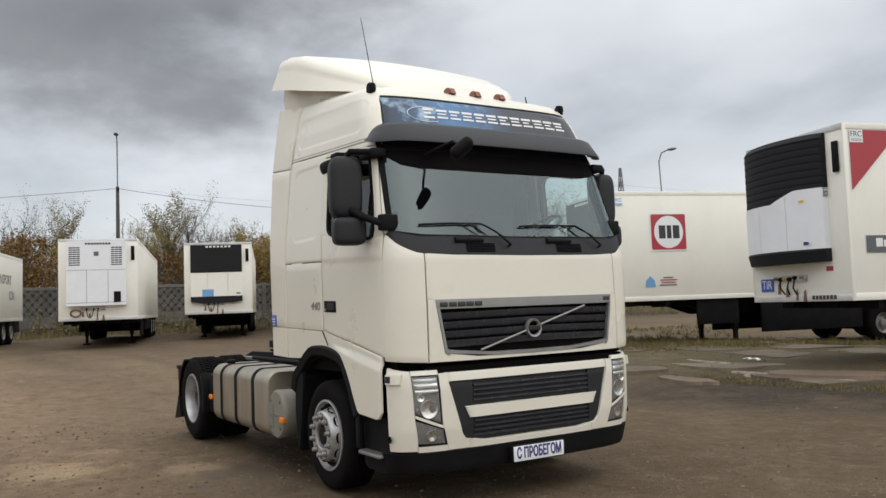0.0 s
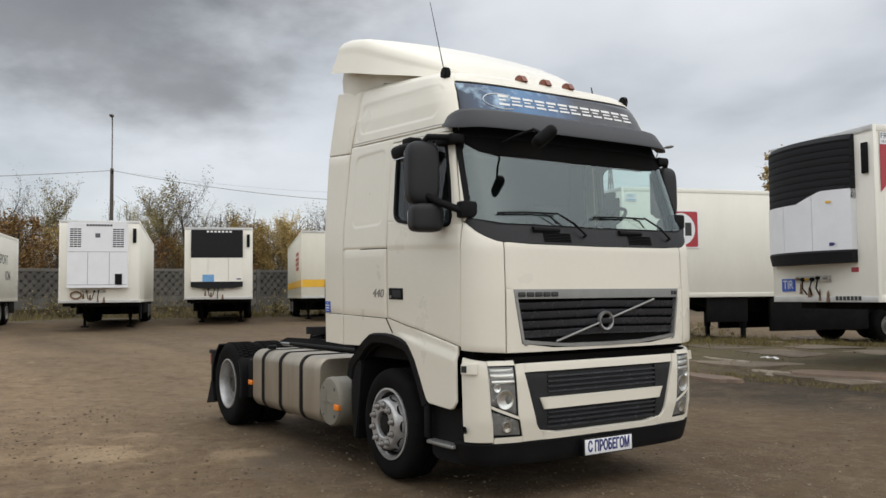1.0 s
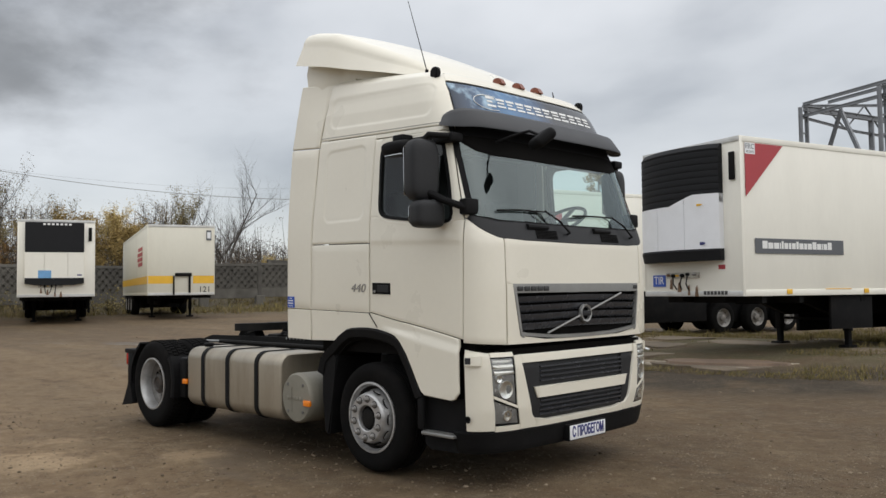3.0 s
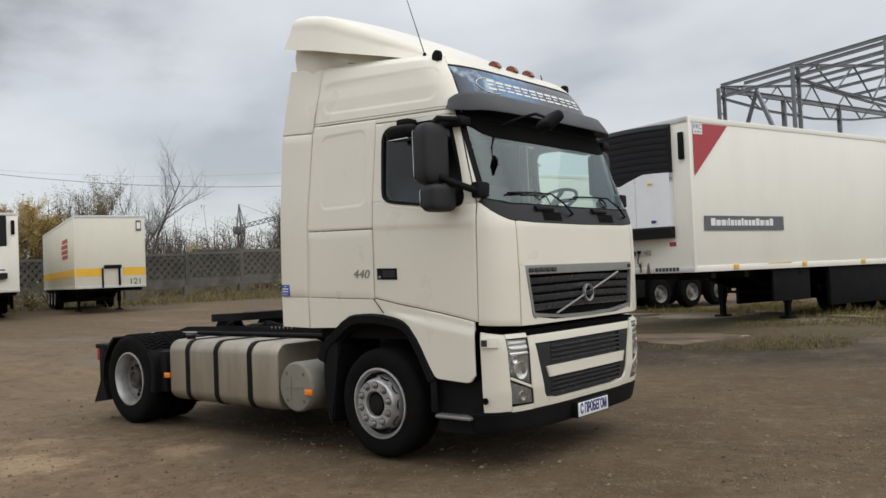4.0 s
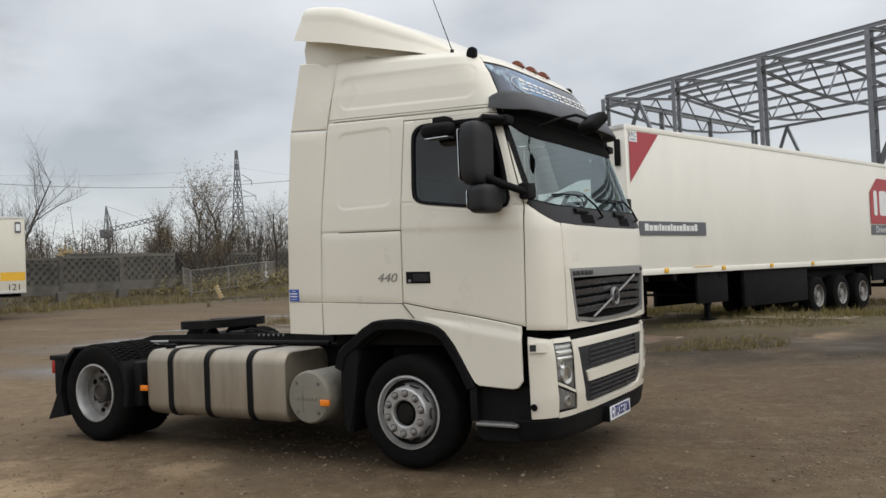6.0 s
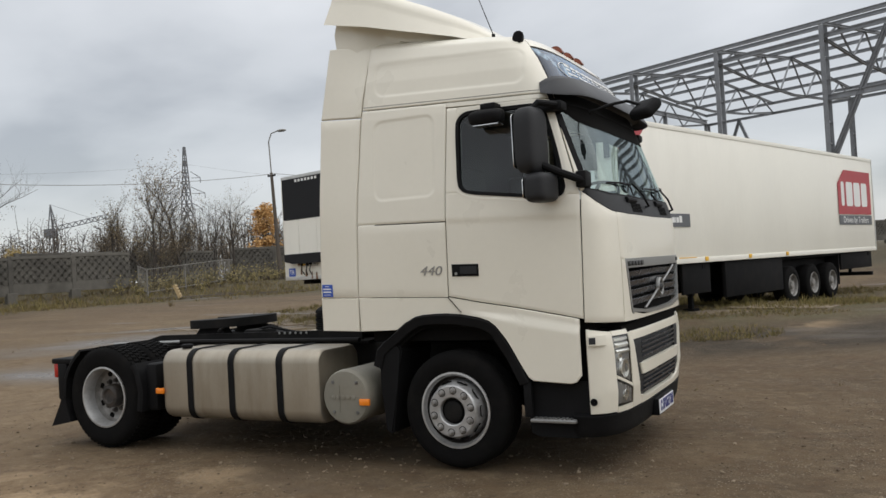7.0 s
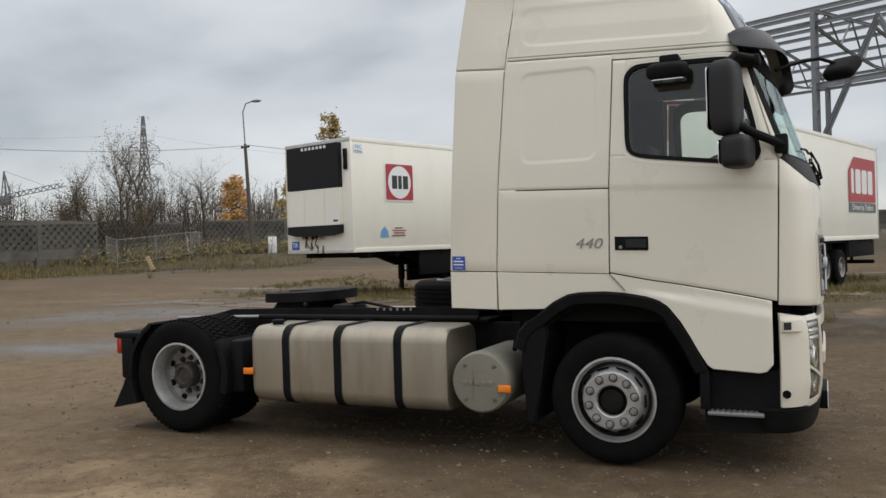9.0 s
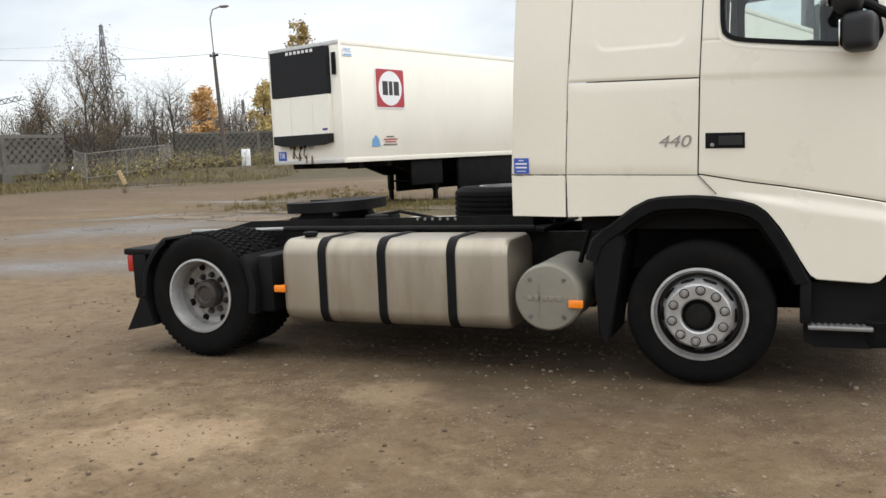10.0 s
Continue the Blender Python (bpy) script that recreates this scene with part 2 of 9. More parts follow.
M_GRILLE = material("satin_grille_slat", (0.040, 0.043, 0.050), 0.26, var=0.15, scale=8)


def sign_material():
    """Deep blue print that fades to near black along the panel, with a cloudy globe at one end."""
    m = bpy.data.materials.new("blue_sign_print")
    m.use_nodes = True
    nt = m.node_tree
    b = nt.nodes["Principled BSDF"]
    co = nt.nodes.new("ShaderNodeTexCoord")
    sp = nt.nodes.new("ShaderNodeSeparateXYZ")
    nt.links.new(co.outputs["Object"], sp.inputs[0])
    ramp = nt.nodes.new("ShaderNodeValToRGB")
    mr = nt.nodes.new("ShaderNodeMapRange")
    mr.inputs["From Min"].default_value, mr.inputs["From Max"].default_value = -1.0, 1.0
    nt.links.new(sp.outputs["Y"], mr.inputs["Value"]); nt.links.new(mr.outputs[0], ramp.inputs[0])
    e = ramp.color_ramp.elements
    e[0].position, e[0].color = 0.0, (0.012, 0.02, 0.035, 1)
    e[1].position, e[1].color = 1.0, (0.010, 0.010, 0.012, 1)
    for p, c in ((0.12, (0.02, 0.06, 0.13, 1)), (0.30, (0.05, 0.16, 0.32, 1)), (0.46, (0.03, 0.09, 0.20, 1)), (0.60, (0.012, 0.016, 0.025, 1))):
        e.new(p).color = c
    n = nt.nodes.new("ShaderNodeTexNoise"); n.inputs["Scale"].default_value = 7.0; n.inputs["Detail"].default_value = 8.0
    nt.links.new(co.outputs["Object"], n.inputs["Vector"])
    r2 = nt.nodes.new("ShaderNodeMapRange")
    r2.inputs["From Min"].default_value, r2.inputs["From Max"].default_value = 0.52, 0.7
    nt.links.new(n.outputs["Fac"], r2.inputs["Value"])
    mul = nt.nodes.new("ShaderNodeMath"); mul.operation = "MULTIPLY"
    band = nt.nodes.new("ShaderNodeMapRange")
    band.inputs["From Min"].default_value, band.inputs["From Max"].default_value = 0.05, -0.45
    nt.links.new(sp.outputs["Y"], band.inputs["Value"])
    nt.links.new(r2.outputs[0], mul.inputs[0]); nt.links.new(band.outputs[0], mul.inputs[1])
    mx = nt.nodes.new("ShaderNodeMix"); mx.data_type = "RGBA"; mx.inputs["B"].default_value = (0.35, 0.50, 0.62, 1)
    nt.links.new(mul.outputs[0], mx.inputs["Factor"]); nt.links.new(ramp.outputs[0], mx.inputs["A"])
    nt.links.new(mx.outputs["Result"], b.inputs["Base Color"])
    b.inputs["Roughness"].default_value = 0.16
    return m


M_SIGN = sign_material()
G_WIND = glass("windscreen_glass", (0.74, 0.88, 0.86), 0.0, 1.95, (0.86, 0.98, 0.98))
G_SIDE = glass("tinted_side_glass", (0.78, 0.84, 0.82), 0.0, 1.6)
G_LAMP = glass("clear_lamp_lens", (0.95, 0.955, 0.95), 0.02, 1.12)


# ---- mesh tools ----
def part(name, bm, mat, parent=None, label="", smooth=35.0):
    """One mesh object from a bmesh, under a thing or a part."""
    me = bpy.data.meshes.new(name)
    bmesh.ops.recalc_face_normals(bm, faces=bm.faces[:])
    bm.to_mesh(me)
    bm.free()
    if mat:
        me.materials.append(mat)
    if smooth:
        me.shade_smooth()
        me.set_sharp_from_angle(angle=radians(smooth))
    ob = new(name, me)
    if parent:
        ob.parent = parent
    if label:
        ob["label"] = label
    return ob


def thing(name, m, label, category, group="", kind=""):
    ob = new(name)
    ob.empty_display_size = 0.2
    ob.matrix_basis = m
    return tagged(ob, label, category, group, kind)


def box(bm, x0, x1, y0, y1, z0, z1, bevel=0.0, segs=2, m=None):
    """A box, its edges rounded by bevel."""
    r = bmesh.ops.create_cube(bm, size=1.0)
    vs = r["verts"]
    for v in vs:
        v.co = Vector(((x0 + x1) / 2 + v.co.x * (x1 - x0), (y0 + y1) / 2 + v.co.y * (y1 - y0), (z0 + z1) / 2 + v.co.z * (z1 - z0)))
    if bevel:
        es = list({e for v in vs for e in v.link_edges})
        out = bmesh.ops.bevel(bm, geom=es, offset=bevel, segments=segs, profile=0.5, affect="EDGES")
        vs = list({v for f in out["faces"] for v in f.verts} | {v for v in vs if v.is_valid})
    if m is not None:
        bmesh.ops.transform(bm, matrix=m, verts=[v for v in vs if v.is_valid])
    return bm


def lathe(bm, profile, centre, axis="y", segs=32, close=True):
    """A solid of revolution from (radius, distance along the axis) pairs."""
    cx, cy, cz = centre
    rings = []
    for r, h in profile:
        ring = []
        for i in range(segs):
            a = 2 * math.pi * i / segs
            c, s = r * math.cos(a), r * math.sin(a)
            p = {"y": (cx + c, cy + h, cz + s), "z": (cx + c, cy + s, cz + h), "x": (cx + h, cy + c, cz + s)}[axis]
            ring.append(bm.verts.new(p))
        rings.append(ring)
    for a, b in zip(rings, rings[1:]):
        for i in range(segs):
            bm.faces.new((a[i], a[(i + 1) % segs], b[(i + 1) % segs], b[i]))
    if close:
        bm.faces.new(rings[0]); bm.faces.new(rings[-1][::-1])
    return bm


def tube(bm, pts, r, segs=8, r_end=None):
    """A round bar through the points, tapering to r_end."""
    pts = [Vector(p) for p in pts]
    n = len(pts)
    rings = []
    ref = None
    for i, p in enumerate(pts):
        d = (pts[min(i + 1, n - 1)] - pts[max(i - 1, 0)]).normalized()
        if ref is None:
            ref = d.orthogonal().normalized()
        else:
            ref = (ref - d * ref.dot(d))
            ref = ref.normalized() if ref.length > 1e-6 else d.orthogonal().normalized()
        b = d.cross(ref)
        rr = r if r_end is None else r + (r_end - r) * i / (n - 1)
        rings.append([bm.verts.new(p + (ref * math.cos(2 * math.pi * k / segs) + b * math.sin(2 * math.pi * k / segs)) * rr) for k in range(segs)])
    for a, b in zip(rings, rings[1:]):
        for k in range(segs):
            bm.faces.new((a[k], a[(k + 1) % segs], b[(k + 1) % segs], b[k]))
    bm.faces.new(rings[0][::-1]); bm.faces.new(rings[-1])
    return bm


def grid_solid(bm, outer, inner):
    """A shell between two equal grids of points."""
    nu, nv = len(outer), len(outer[0])
    a = [[bm.verts.new(p) for p in col] for col in outer]
    b = [[bm.verts.new(p) for p in col] for col in inner]
    for i in range(nu - 1):
        for j in range(nv - 1):
            bm.faces.new((a[i][j], a[i + 1][j], a[i + 1][j + 1], a[i][j + 1]))
            bm.faces.new((b[i][j], b[i][j + 1], b[i + 1][j + 1], b[i + 1][j]))
    for i in range(nu - 1):
        bm.faces.new((a[i][0], b[i][0], b[i + 1][0], a[i + 1][0]))
        bm.faces.new((a[i][-1], a[i + 1][-1], b[i + 1][-1], b[i][-1]))
    for j in range(nv - 1):
        bm.faces.new((a[0][j], a[0][j + 1], b[0][j + 1], b[0][j]))
        bm.faces.new((a[-1][j], b[-1][j], b[-1][j + 1], a[-1][j + 1]))
    return bm


def prism(bm, outline, y0, y1, axis="y"):
    """A flat outline of (x, z) pairs, extruded along an axis."""
    def pt(p, h):
        return {"y": (p[0], h, p[1]), "x": (h, p[0], p[1]), "z": (p[0], p[1], h)}[axis]
    a = [bm.verts.new(pt(p, y0)) for p in outline]
    b = [bm.verts.new(pt(p, y1)) for p in outline]
    n = len(outline)
    bm.faces.new(a); bm.faces.new(b[::-1])
    for i in range(n):
        bm.faces.new((a[i], b[i], b[(i + 1) % n], a[(i + 1) % n]))
    return bm


def round_rect(x0, x1, z0, z1, r, n=5):
    pts = []
    for cx, cz, a0 in ((x1 - r, z1 - r, 0), (x0 + r, z1 - r, 90), (x0 + r, z0 + r, 180), (x1 - r, z0 + r, 270)):
        for k in range(n + 1):
            a = radians(a0 + 90 * k / n)
            pts.append((cx + r * math.cos(a), cz + r * math.sin(a)))
    return pts


def lettering(text, size, mat, parent, m, name="lettering", depth=0.002, shear=0.0, squeeze=1.0, label="", bold=0.0):
    """Words in the built-in font as a mesh part."""
    cu = bpy.data.curves.new(name, "FONT")
    cu.body, cu.size, cu.extrude, cu.shear = text, size, depth, shear
    cu.offset = bold
    cu.align_x, cu.align_y = "CENTER", "CENTER"
    tmp = bpy.data.objects.new(name, cu)
    scene.collection.objects.link(tmp)
    me = bpy.data.meshes.new_from_object(tmp.evaluated_get(bpy.context.evaluated_depsgraph_get()))
    bpy.data.objects.remove(tmp)
    me.materials.clear(); me.materials.append(mat)
    me.transform(Matrix.Diagonal((squeeze, 1, 1, 1)))
    ob = new(name, me)
    ob.parent = parent
    ob.matrix_basis = m
    if label:
        ob["label"] = label
    return ob


def frame_of(right, up, at):
    """A pose whose x runs along right and y along up."""
    r = Vector(right).normalized(); u = Vector(up); u = (u - r * u.dot(r)).normalized(); n = r.cross(u)
    return Matrix(((r.x, u.x, n.x, at[0]), (r.y, u.y, n.y, at[1]), (r.z, u.z, n.z, at[2]), (0, 0, 0, 1)))

# ---- ground ----
def smooth(a, b, t):
    if a > b:
        return 1 - smooth(b, a, t)
    t = min(1.0, max(0.0, (t - a) / (b - a)))
    return t * t * (3 - 2 * t)


def lift(x, y):
    """Height of the yard: level round the truck, rising gently towards the trailers and the fence."""
    d = math.hypot(x + 1.5, y + 1.0)
    far = 0.26 * smooth(5.5, 12.5, d) + 0.24 * smooth(12.5, 34, d) + 0.70 * smooth(44, 55, d)
    far *= 1 - 0.9 * smooth(12.8, 18.0, y) * smooth(-14.0, -9.0, x) * smooth(40, 26, d)
    return far * smooth(-0.35, 0.25, (y * 0.75 - x * 0.5) / (d + 0.1))


def ground_material():
    m = bpy.data.materials.new("packed_wet_dirt")
    m.use_nodes = True
    nt = m.node_tree
    b = nt.nodes["Principled BSDF"]
    co = nt.nodes.new("ShaderNodeTexCoord")
    def noise_(scale, detail=6.0, rough=0.55, stretch=None, dist=0.0):
        n = nt.nodes.new("ShaderNodeTexNoise")
        n.inputs["Scale"].default_value, n.inputs["Detail"].default_value, n.inputs["Roughness"].default_value = scale, detail, rough
        n.inputs["Distortion"].default_value = dist
        if stretch:
            mp = nt.nodes.new("ShaderNodeMapping")
            mp.inputs["Scale"].default_value = stretch
            mp.inputs["Rotation"].default_value = (0, 0, 0.55)
            nt.links.new(co.outputs["Object"], mp.inputs[0]); nt.links.new(mp.outputs[0], n.inputs["Vector"])
        else:
            nt.links.new(co.outputs["Object"], n.inputs["Vector"])
        return n.outputs["Fac"]
    def rng(v, a, c, lo=0.0, hi=1.0):
        r = nt.nodes.new("ShaderNodeMapRange")
        r.inputs["From Min"].default_value, r.inputs["From Max"].default_value = a, c
        r.inputs["To Min"].default_value, r.inputs["To Max"].default_value = lo, hi
        nt.links.new(v, r.inputs["Value"])
        return r.outputs[0]
    def mix(f, a, c):
        x = nt.nodes.new("ShaderNodeMix"); x.data_type = "RGBA"
        nt.links.new(f, x.inputs["Factor"])
        for sock, v in (("A", a), ("B", c)):
            if isinstance(v, tuple):
                x.inputs[sock].default_value = (*v, 1)
            else:
                nt.links.new(v, x.inputs[sock])
        return x.outputs["Result"]
    def vor(scale, feature="F1", rand=1.0):
        v = nt.nodes.new("ShaderNodeTexVoronoi"); v.feature = feature
        v.inputs["Scale"].default_value, v.inputs["Randomness"].default_value = scale, rand
        nt.links.new(co.outputs["Object"], v.inputs["Vector"])
        return v
    def times(a, c):
        x = nt.nodes.new("ShaderNodeMath"); x.operation = "MULTIPLY"
        nt.links.new(a, x.inputs[0])
        if isinstance(c, float):
            x.inputs[1].default_value = c
        else:
            nt.links.new(c, x.inputs[1])
        return x.outputs[0]
    sep = nt.nodes.new("ShaderNodeSeparateXYZ"); nt.links.new(co.outputs["Object"], sep.inputs[0])
    def across(kx, ky, c):
        """Distance along a line of the plan."""
        a = nt.nodes.new("ShaderNodeMath"); a.operation = "MULTIPLY_ADD"; a.inputs[1].default_value, a.inputs[2].default_value = kx, c
        nt.links.new(sep.outputs["X"], a.inputs[0])
        d = nt.nodes.new("ShaderNodeMath"); d.operation = "MULTIPLY_ADD"; d.inputs[1].default_value = ky
        nt.links.new(sep.outputs["Y"], d.inputs[0]); nt.links.new(a.outputs[0], d.inputs[2])
        return d.outputs[0]
    big, midn = noise_(0.16, 5, 0.55, dist=0.6), noise_(0.9, 7, 0.6)
    track = noise_(0.5, 6, 0.62, (0.35, 1.6, 1), 0.5)
    fine, grit, sand = noise_(9, 8, 0.7), noise_(55, 4, 0.7), noise_(3.4, 8, 0.72, None, 0.3)
    c = mix(rng(midn, 0.35, 0.68), (0.092, 0.062, 0.033), (0.145, 0.100, 0.055))
    c = mix(rng(track, 0.42, 0.64, 0, 0.65), c, (0.059, 0.040, 0.024))
    c = mix(rng(big, 0.50, 0.64, 0, 0.6), c, (0.195, 0.141, 0.080))
    # drier pale sand beside the truck
    dry = times(rng(across(0.0, -1.0, 0.0), 1.3, 2.8), rng(across(1.0, 0.0, 0.0), 2.5, -3.5, 0.3, 0.95))
    c = mix(times(dry, 0.55), c, (0.330, 0.222, 0.126))
    west = times(rng(across(1.0, 0.0, 0.0), -3.0, -6.5, 0, 0.40), rng(across(1.0, 0.0, 0.0), -26.0, -14.0))
    c = mix(west, c, (0.300, 0.215, 0.130))
    streak = noise_(0.16, 6, 0.6, (0.3, 2.4, 1), 0.4)
    c = mix(times(rng(streak, 0.46, 0.60), rng(across(1.0, 0.0, 0.0), -9.0, -16.0, 0, 0.65)), c, (0.085, 0.060, 0.038))
    clod, crumb = noise_(4.2, 9, 0.78, None, 0.2), noise_(1.7, 8, 0.7)
    c = mix(rng(clod, 0.50, 0.36, 0, 0.75), c, (0.105, 0.062, 0.033))
    c = mix(times(rng(clod, 0.54, 0.68), rng(dry, 0, 1, 0.25, 0.8)), c, (0.385, 0.275, 0.165))
    c = mix(rng(crumb, 0.46, 0.34, 0, 0.6), c, (0.090, 0.056, 0.031))
    c = mix(times(rng(sand, 0.56, 0.70), rng(dry, 0, 1, 0.25, 0.6)), c, (0.400, 0.315, 0.210))
    # pale worn sand with ragged edges
    nx = noise_(1.9, 9, 0.72)
    for px, py, ra in SAND:
        dv = nt.nodes.new("ShaderNodeVectorMath"); dv.operation = "DISTANCE"; dv.inputs[1].default_value = (px, py, 0)
        nt.links.new(co.outputs["Object"], dv.inputs[0])
        ad = nt.nodes.new("ShaderNodeMath"); ad.operation = "MULTIPLY_ADD"; ad.inputs[1].default_value = 2.4
        nt.links.new(nx, ad.inputs[0]); nt.links.new(dv.outputs["Value"], ad.inputs[2])
        c = mix(rng(ad.outputs[0], ra + 1.36, ra + 0.98, 0, 0.5), c, (0.45, 0.328, 0.20))
    # black mud before the grass strip
    u_ax, al = across(-0.28, 0.96, 0.0), across(0.96, 0.28, 0.0)
    turf = times(times(rng(u_ax, 7.6, 9.2), rng(u_ax, 24.0, 17.0)), times(rng(al, -14.0, -4.0), rng(midn, 0.34, 0.52)))
    mud = times(times(rng(u_ax, 4.4, 5.8), rng(u_ax, 9.0, 7.4)), times(rng(al, -6.0, 0.0), rng(midn, 0.30, 0.50)))
    c = mix(rng(fine, 0.42, 0.75, 0, 0.5), c, (0.190, 0.134, 0.076))
    c = mix(rng(fine, 0.44, 0.32, 0, 0.5), c, (0.060, 0.044, 0.029))
    c = mix(rng(grit, 0.60, 0.74, 0, 0.55), c, (0.258, 0.213, 0.152))
    c = mix(rng(grit, 0.40, 0.30, 0, 0.6), c, (0.050, 0.036, 0.024))
    c = mix(times(turf, 0.8), c, (0.085, 0.076, 0.036))
    fd = nt.nodes.new("ShaderNodeVectorMath"); fd.operation = "DISTANCE"; fd.inputs[1].default_value = (-1.5, -1.0, 0)
    nt.links.new(co.outputs["Object"], fd.inputs[0])
    c = mix(times(rng(fd.outputs["Value"], 32.0, 40.0), rng(midn, 0.30, 0.50, 0.5, 0.9)), c, (0.072, 0.060, 0.032))
    c = mix(times(mud, 0.85), c, (0.030, 0.024, 0.017))
    # small pebbles trodden into the dirt
    v1, v2 = vor(38), vor(95)
    peb = times(rng(v1.outputs["Distance"], 0.30, 0.22), rng(noise_(1.3, 5, 0.6), 0.46, 0.62))
    peb2 = times(rng(v2.outputs["Distance"], 0.34, 0.24), rng(noise_(2.1, 5, 0.6), 0.42, 0.60))
    hue = nt.nodes.new("ShaderNodeSeparateColor"); nt.links.new(v1.outputs["Color"], hue.inputs[0])
    hue2 = nt.nodes.new("ShaderNodeSeparateColor"); nt.links.new(v2.outputs["Color"], hue2.inputs[0])
    c = mix(times(peb2, 0.75), c, mix(hue2.outputs[0], (0.10, 0.075, 0.05), (0.40, 0.33, 0.24)))
    c = mix(times(peb, 0.8), c, mix(hue.outputs[0], (0.09, 0.07, 0.05), (0.42, 0.36, 0.27)))
    wet = rng(noise_(0.22, 4, 0.5, (0.6, 1.6, 1)), 0.60, 0.70)
    # standing water in the ruts: long patches with ragged edges
    nw = noise_(0.55, 5, 0.55)
    for px, py, ra, rb, rz in WATER:
        mp = nt.nodes.new("ShaderNodeMapping"); mp.vector_type = "TEXTURE"
        mp.inputs["Location"].default_value, mp.inputs["Rotation"].default_value, mp.inputs["Scale"].default_value = (px, py, 0), (0, 0, rz), (ra, rb, 1.0)
        nt.links.new(co.outputs["Object"], mp.inputs[0])
        ln = nt.nodes.new("ShaderNodeVectorMath"); ln.operation = "LENGTH"; nt.links.new(mp.outputs[0], ln.inputs[0])
        ad = nt.nodes.new("ShaderNodeMath"); ad.operation = "MULTIPLY_ADD"; ad.inputs[1].default_value = 2.4
        nt.links.new(nw, ad.inputs[0]); nt.links.new(ln.outputs["Value"], ad.inputs[2])
        mx_ = nt.nodes.new("ShaderNodeMath"); mx_.operation = "MAXIMUM"
        nt.links.new(wet, mx_.inputs[0]); nt.links.new(rng(ad.outputs[0], 2.75, 1.45, 0.0, 1.15), mx_.inputs[1])
        wet = mx_.outputs[0]
    c = mix(times(rng(wet, 0, 1), 0.8), c, (0.075, 0.056, 0.038))
    damp = nt.nodes.new("ShaderNodeVectorMath"); damp.operation = "SCALE"; damp.inputs["Scale"].default_value = 0.87
    nt.links.new(c, damp.inputs[0]); nt.links.new(damp.outputs[0], b.inputs["Base Color"])
    nt.links.new(rng(wet, 0, 1.25, 0.90, 0.20), b.inputs["Roughness"])
    b.inputs["Specular IOR Level"].default_value = 0.25
    def bump(h, strength, dist, below=None):
        bp = nt.nodes.new("ShaderNodeBump"); bp.inputs["Strength"].default_value, bp.inputs["Distance"].default_value = strength, dist
        nt.links.new(h, bp.inputs["Height"])
        if below is not None:
            nt.links.new(below, bp.inputs["Normal"])
        nt.links.new(rng(wet, 0, 1.25, strength, strength * 0.06), bp.inputs["Strength"])
        return bp.outputs[0]
    n_ = bump(track, 0.6, 0.08)
    n_ = bump(midn, 0.6, 0.07, n_)
    n_ = bump(fine, 0.8, 0.035, n_)
    n_ = bump(grit, 0.6, 0.010, n_)
    n_ = bump(peb, 0.7, 0.010, n_)
    nt.links.new(bump(peb2, 0.6, 0.005, n_), b.inputs["Normal"])
    return m


WATER = ((-8.9, 3.0, 2.0, 1.0, 0.55), (-11.6, 7.2, 3.4, 1.7, 0.95), (-14.3, 9.4, 1.7, 0.5, 0.6))
SAND = ((-2.8, -3.1, 0.5), (-2.75, -2.72, 0.35), (-3.65, -2.33, 0.22), (-1.84, -1.74, 0.25), (2.3, 8.85, 0.5), (3.66, -0.75, 0.15))
M_GROUND = ground_material()


def axis_steps(lo, hi, near_lo, near_hi, fine):
    out = list(np.arange(near_lo, near_hi + 1e-6, fine))
    step, v = fine, near_hi
    while v < hi:
        step *= 1.16; v += step; out.append(min(v, hi))
    step, v = fine, near_lo
    while v > lo:
        step *= 1.16; v -= step; out.insert(0, max(v, lo))
    return out


def build_ground():
    xs, ys = axis_steps(-1500, 900, -14, 9, 0.16), axis_steps(-700, 1500, -9, 16, 0.16)
    verts, faces = [], []
    ny = len(ys)
    for x in xs:
        for y in ys:
            z = lift(x, y)
            near = smooth(60, 20, math.hypot(x, y)) if math.hypot(x, y) < 60 else 0.0
            n = noise.noise(Vector((x * 0.55, y * 0.55, 0))) * 0.020 + noise.noise(Vector((x * 1.9, y * 1.9, 3))) * 0.010
            verts.append((x, y, z + n * smooth(70, 30, math.hypot(x, y)) - 0.012))
    for i in range(len(xs) - 1):
        for j in range(ny - 1):
            a = i * ny + j
            faces.append((a, a + ny, a + ny + 1, a + 1))
    me = bpy.data.meshes.new("ground")
    me.from_pydata(verts, [], faces)
    me.materials.append(M_GROUND)
    me.shade_smooth()
    return tagged(new("ground", me), "brown packed dirt yard with gravel and damp patches", "ground", kind="structure")


build_ground()

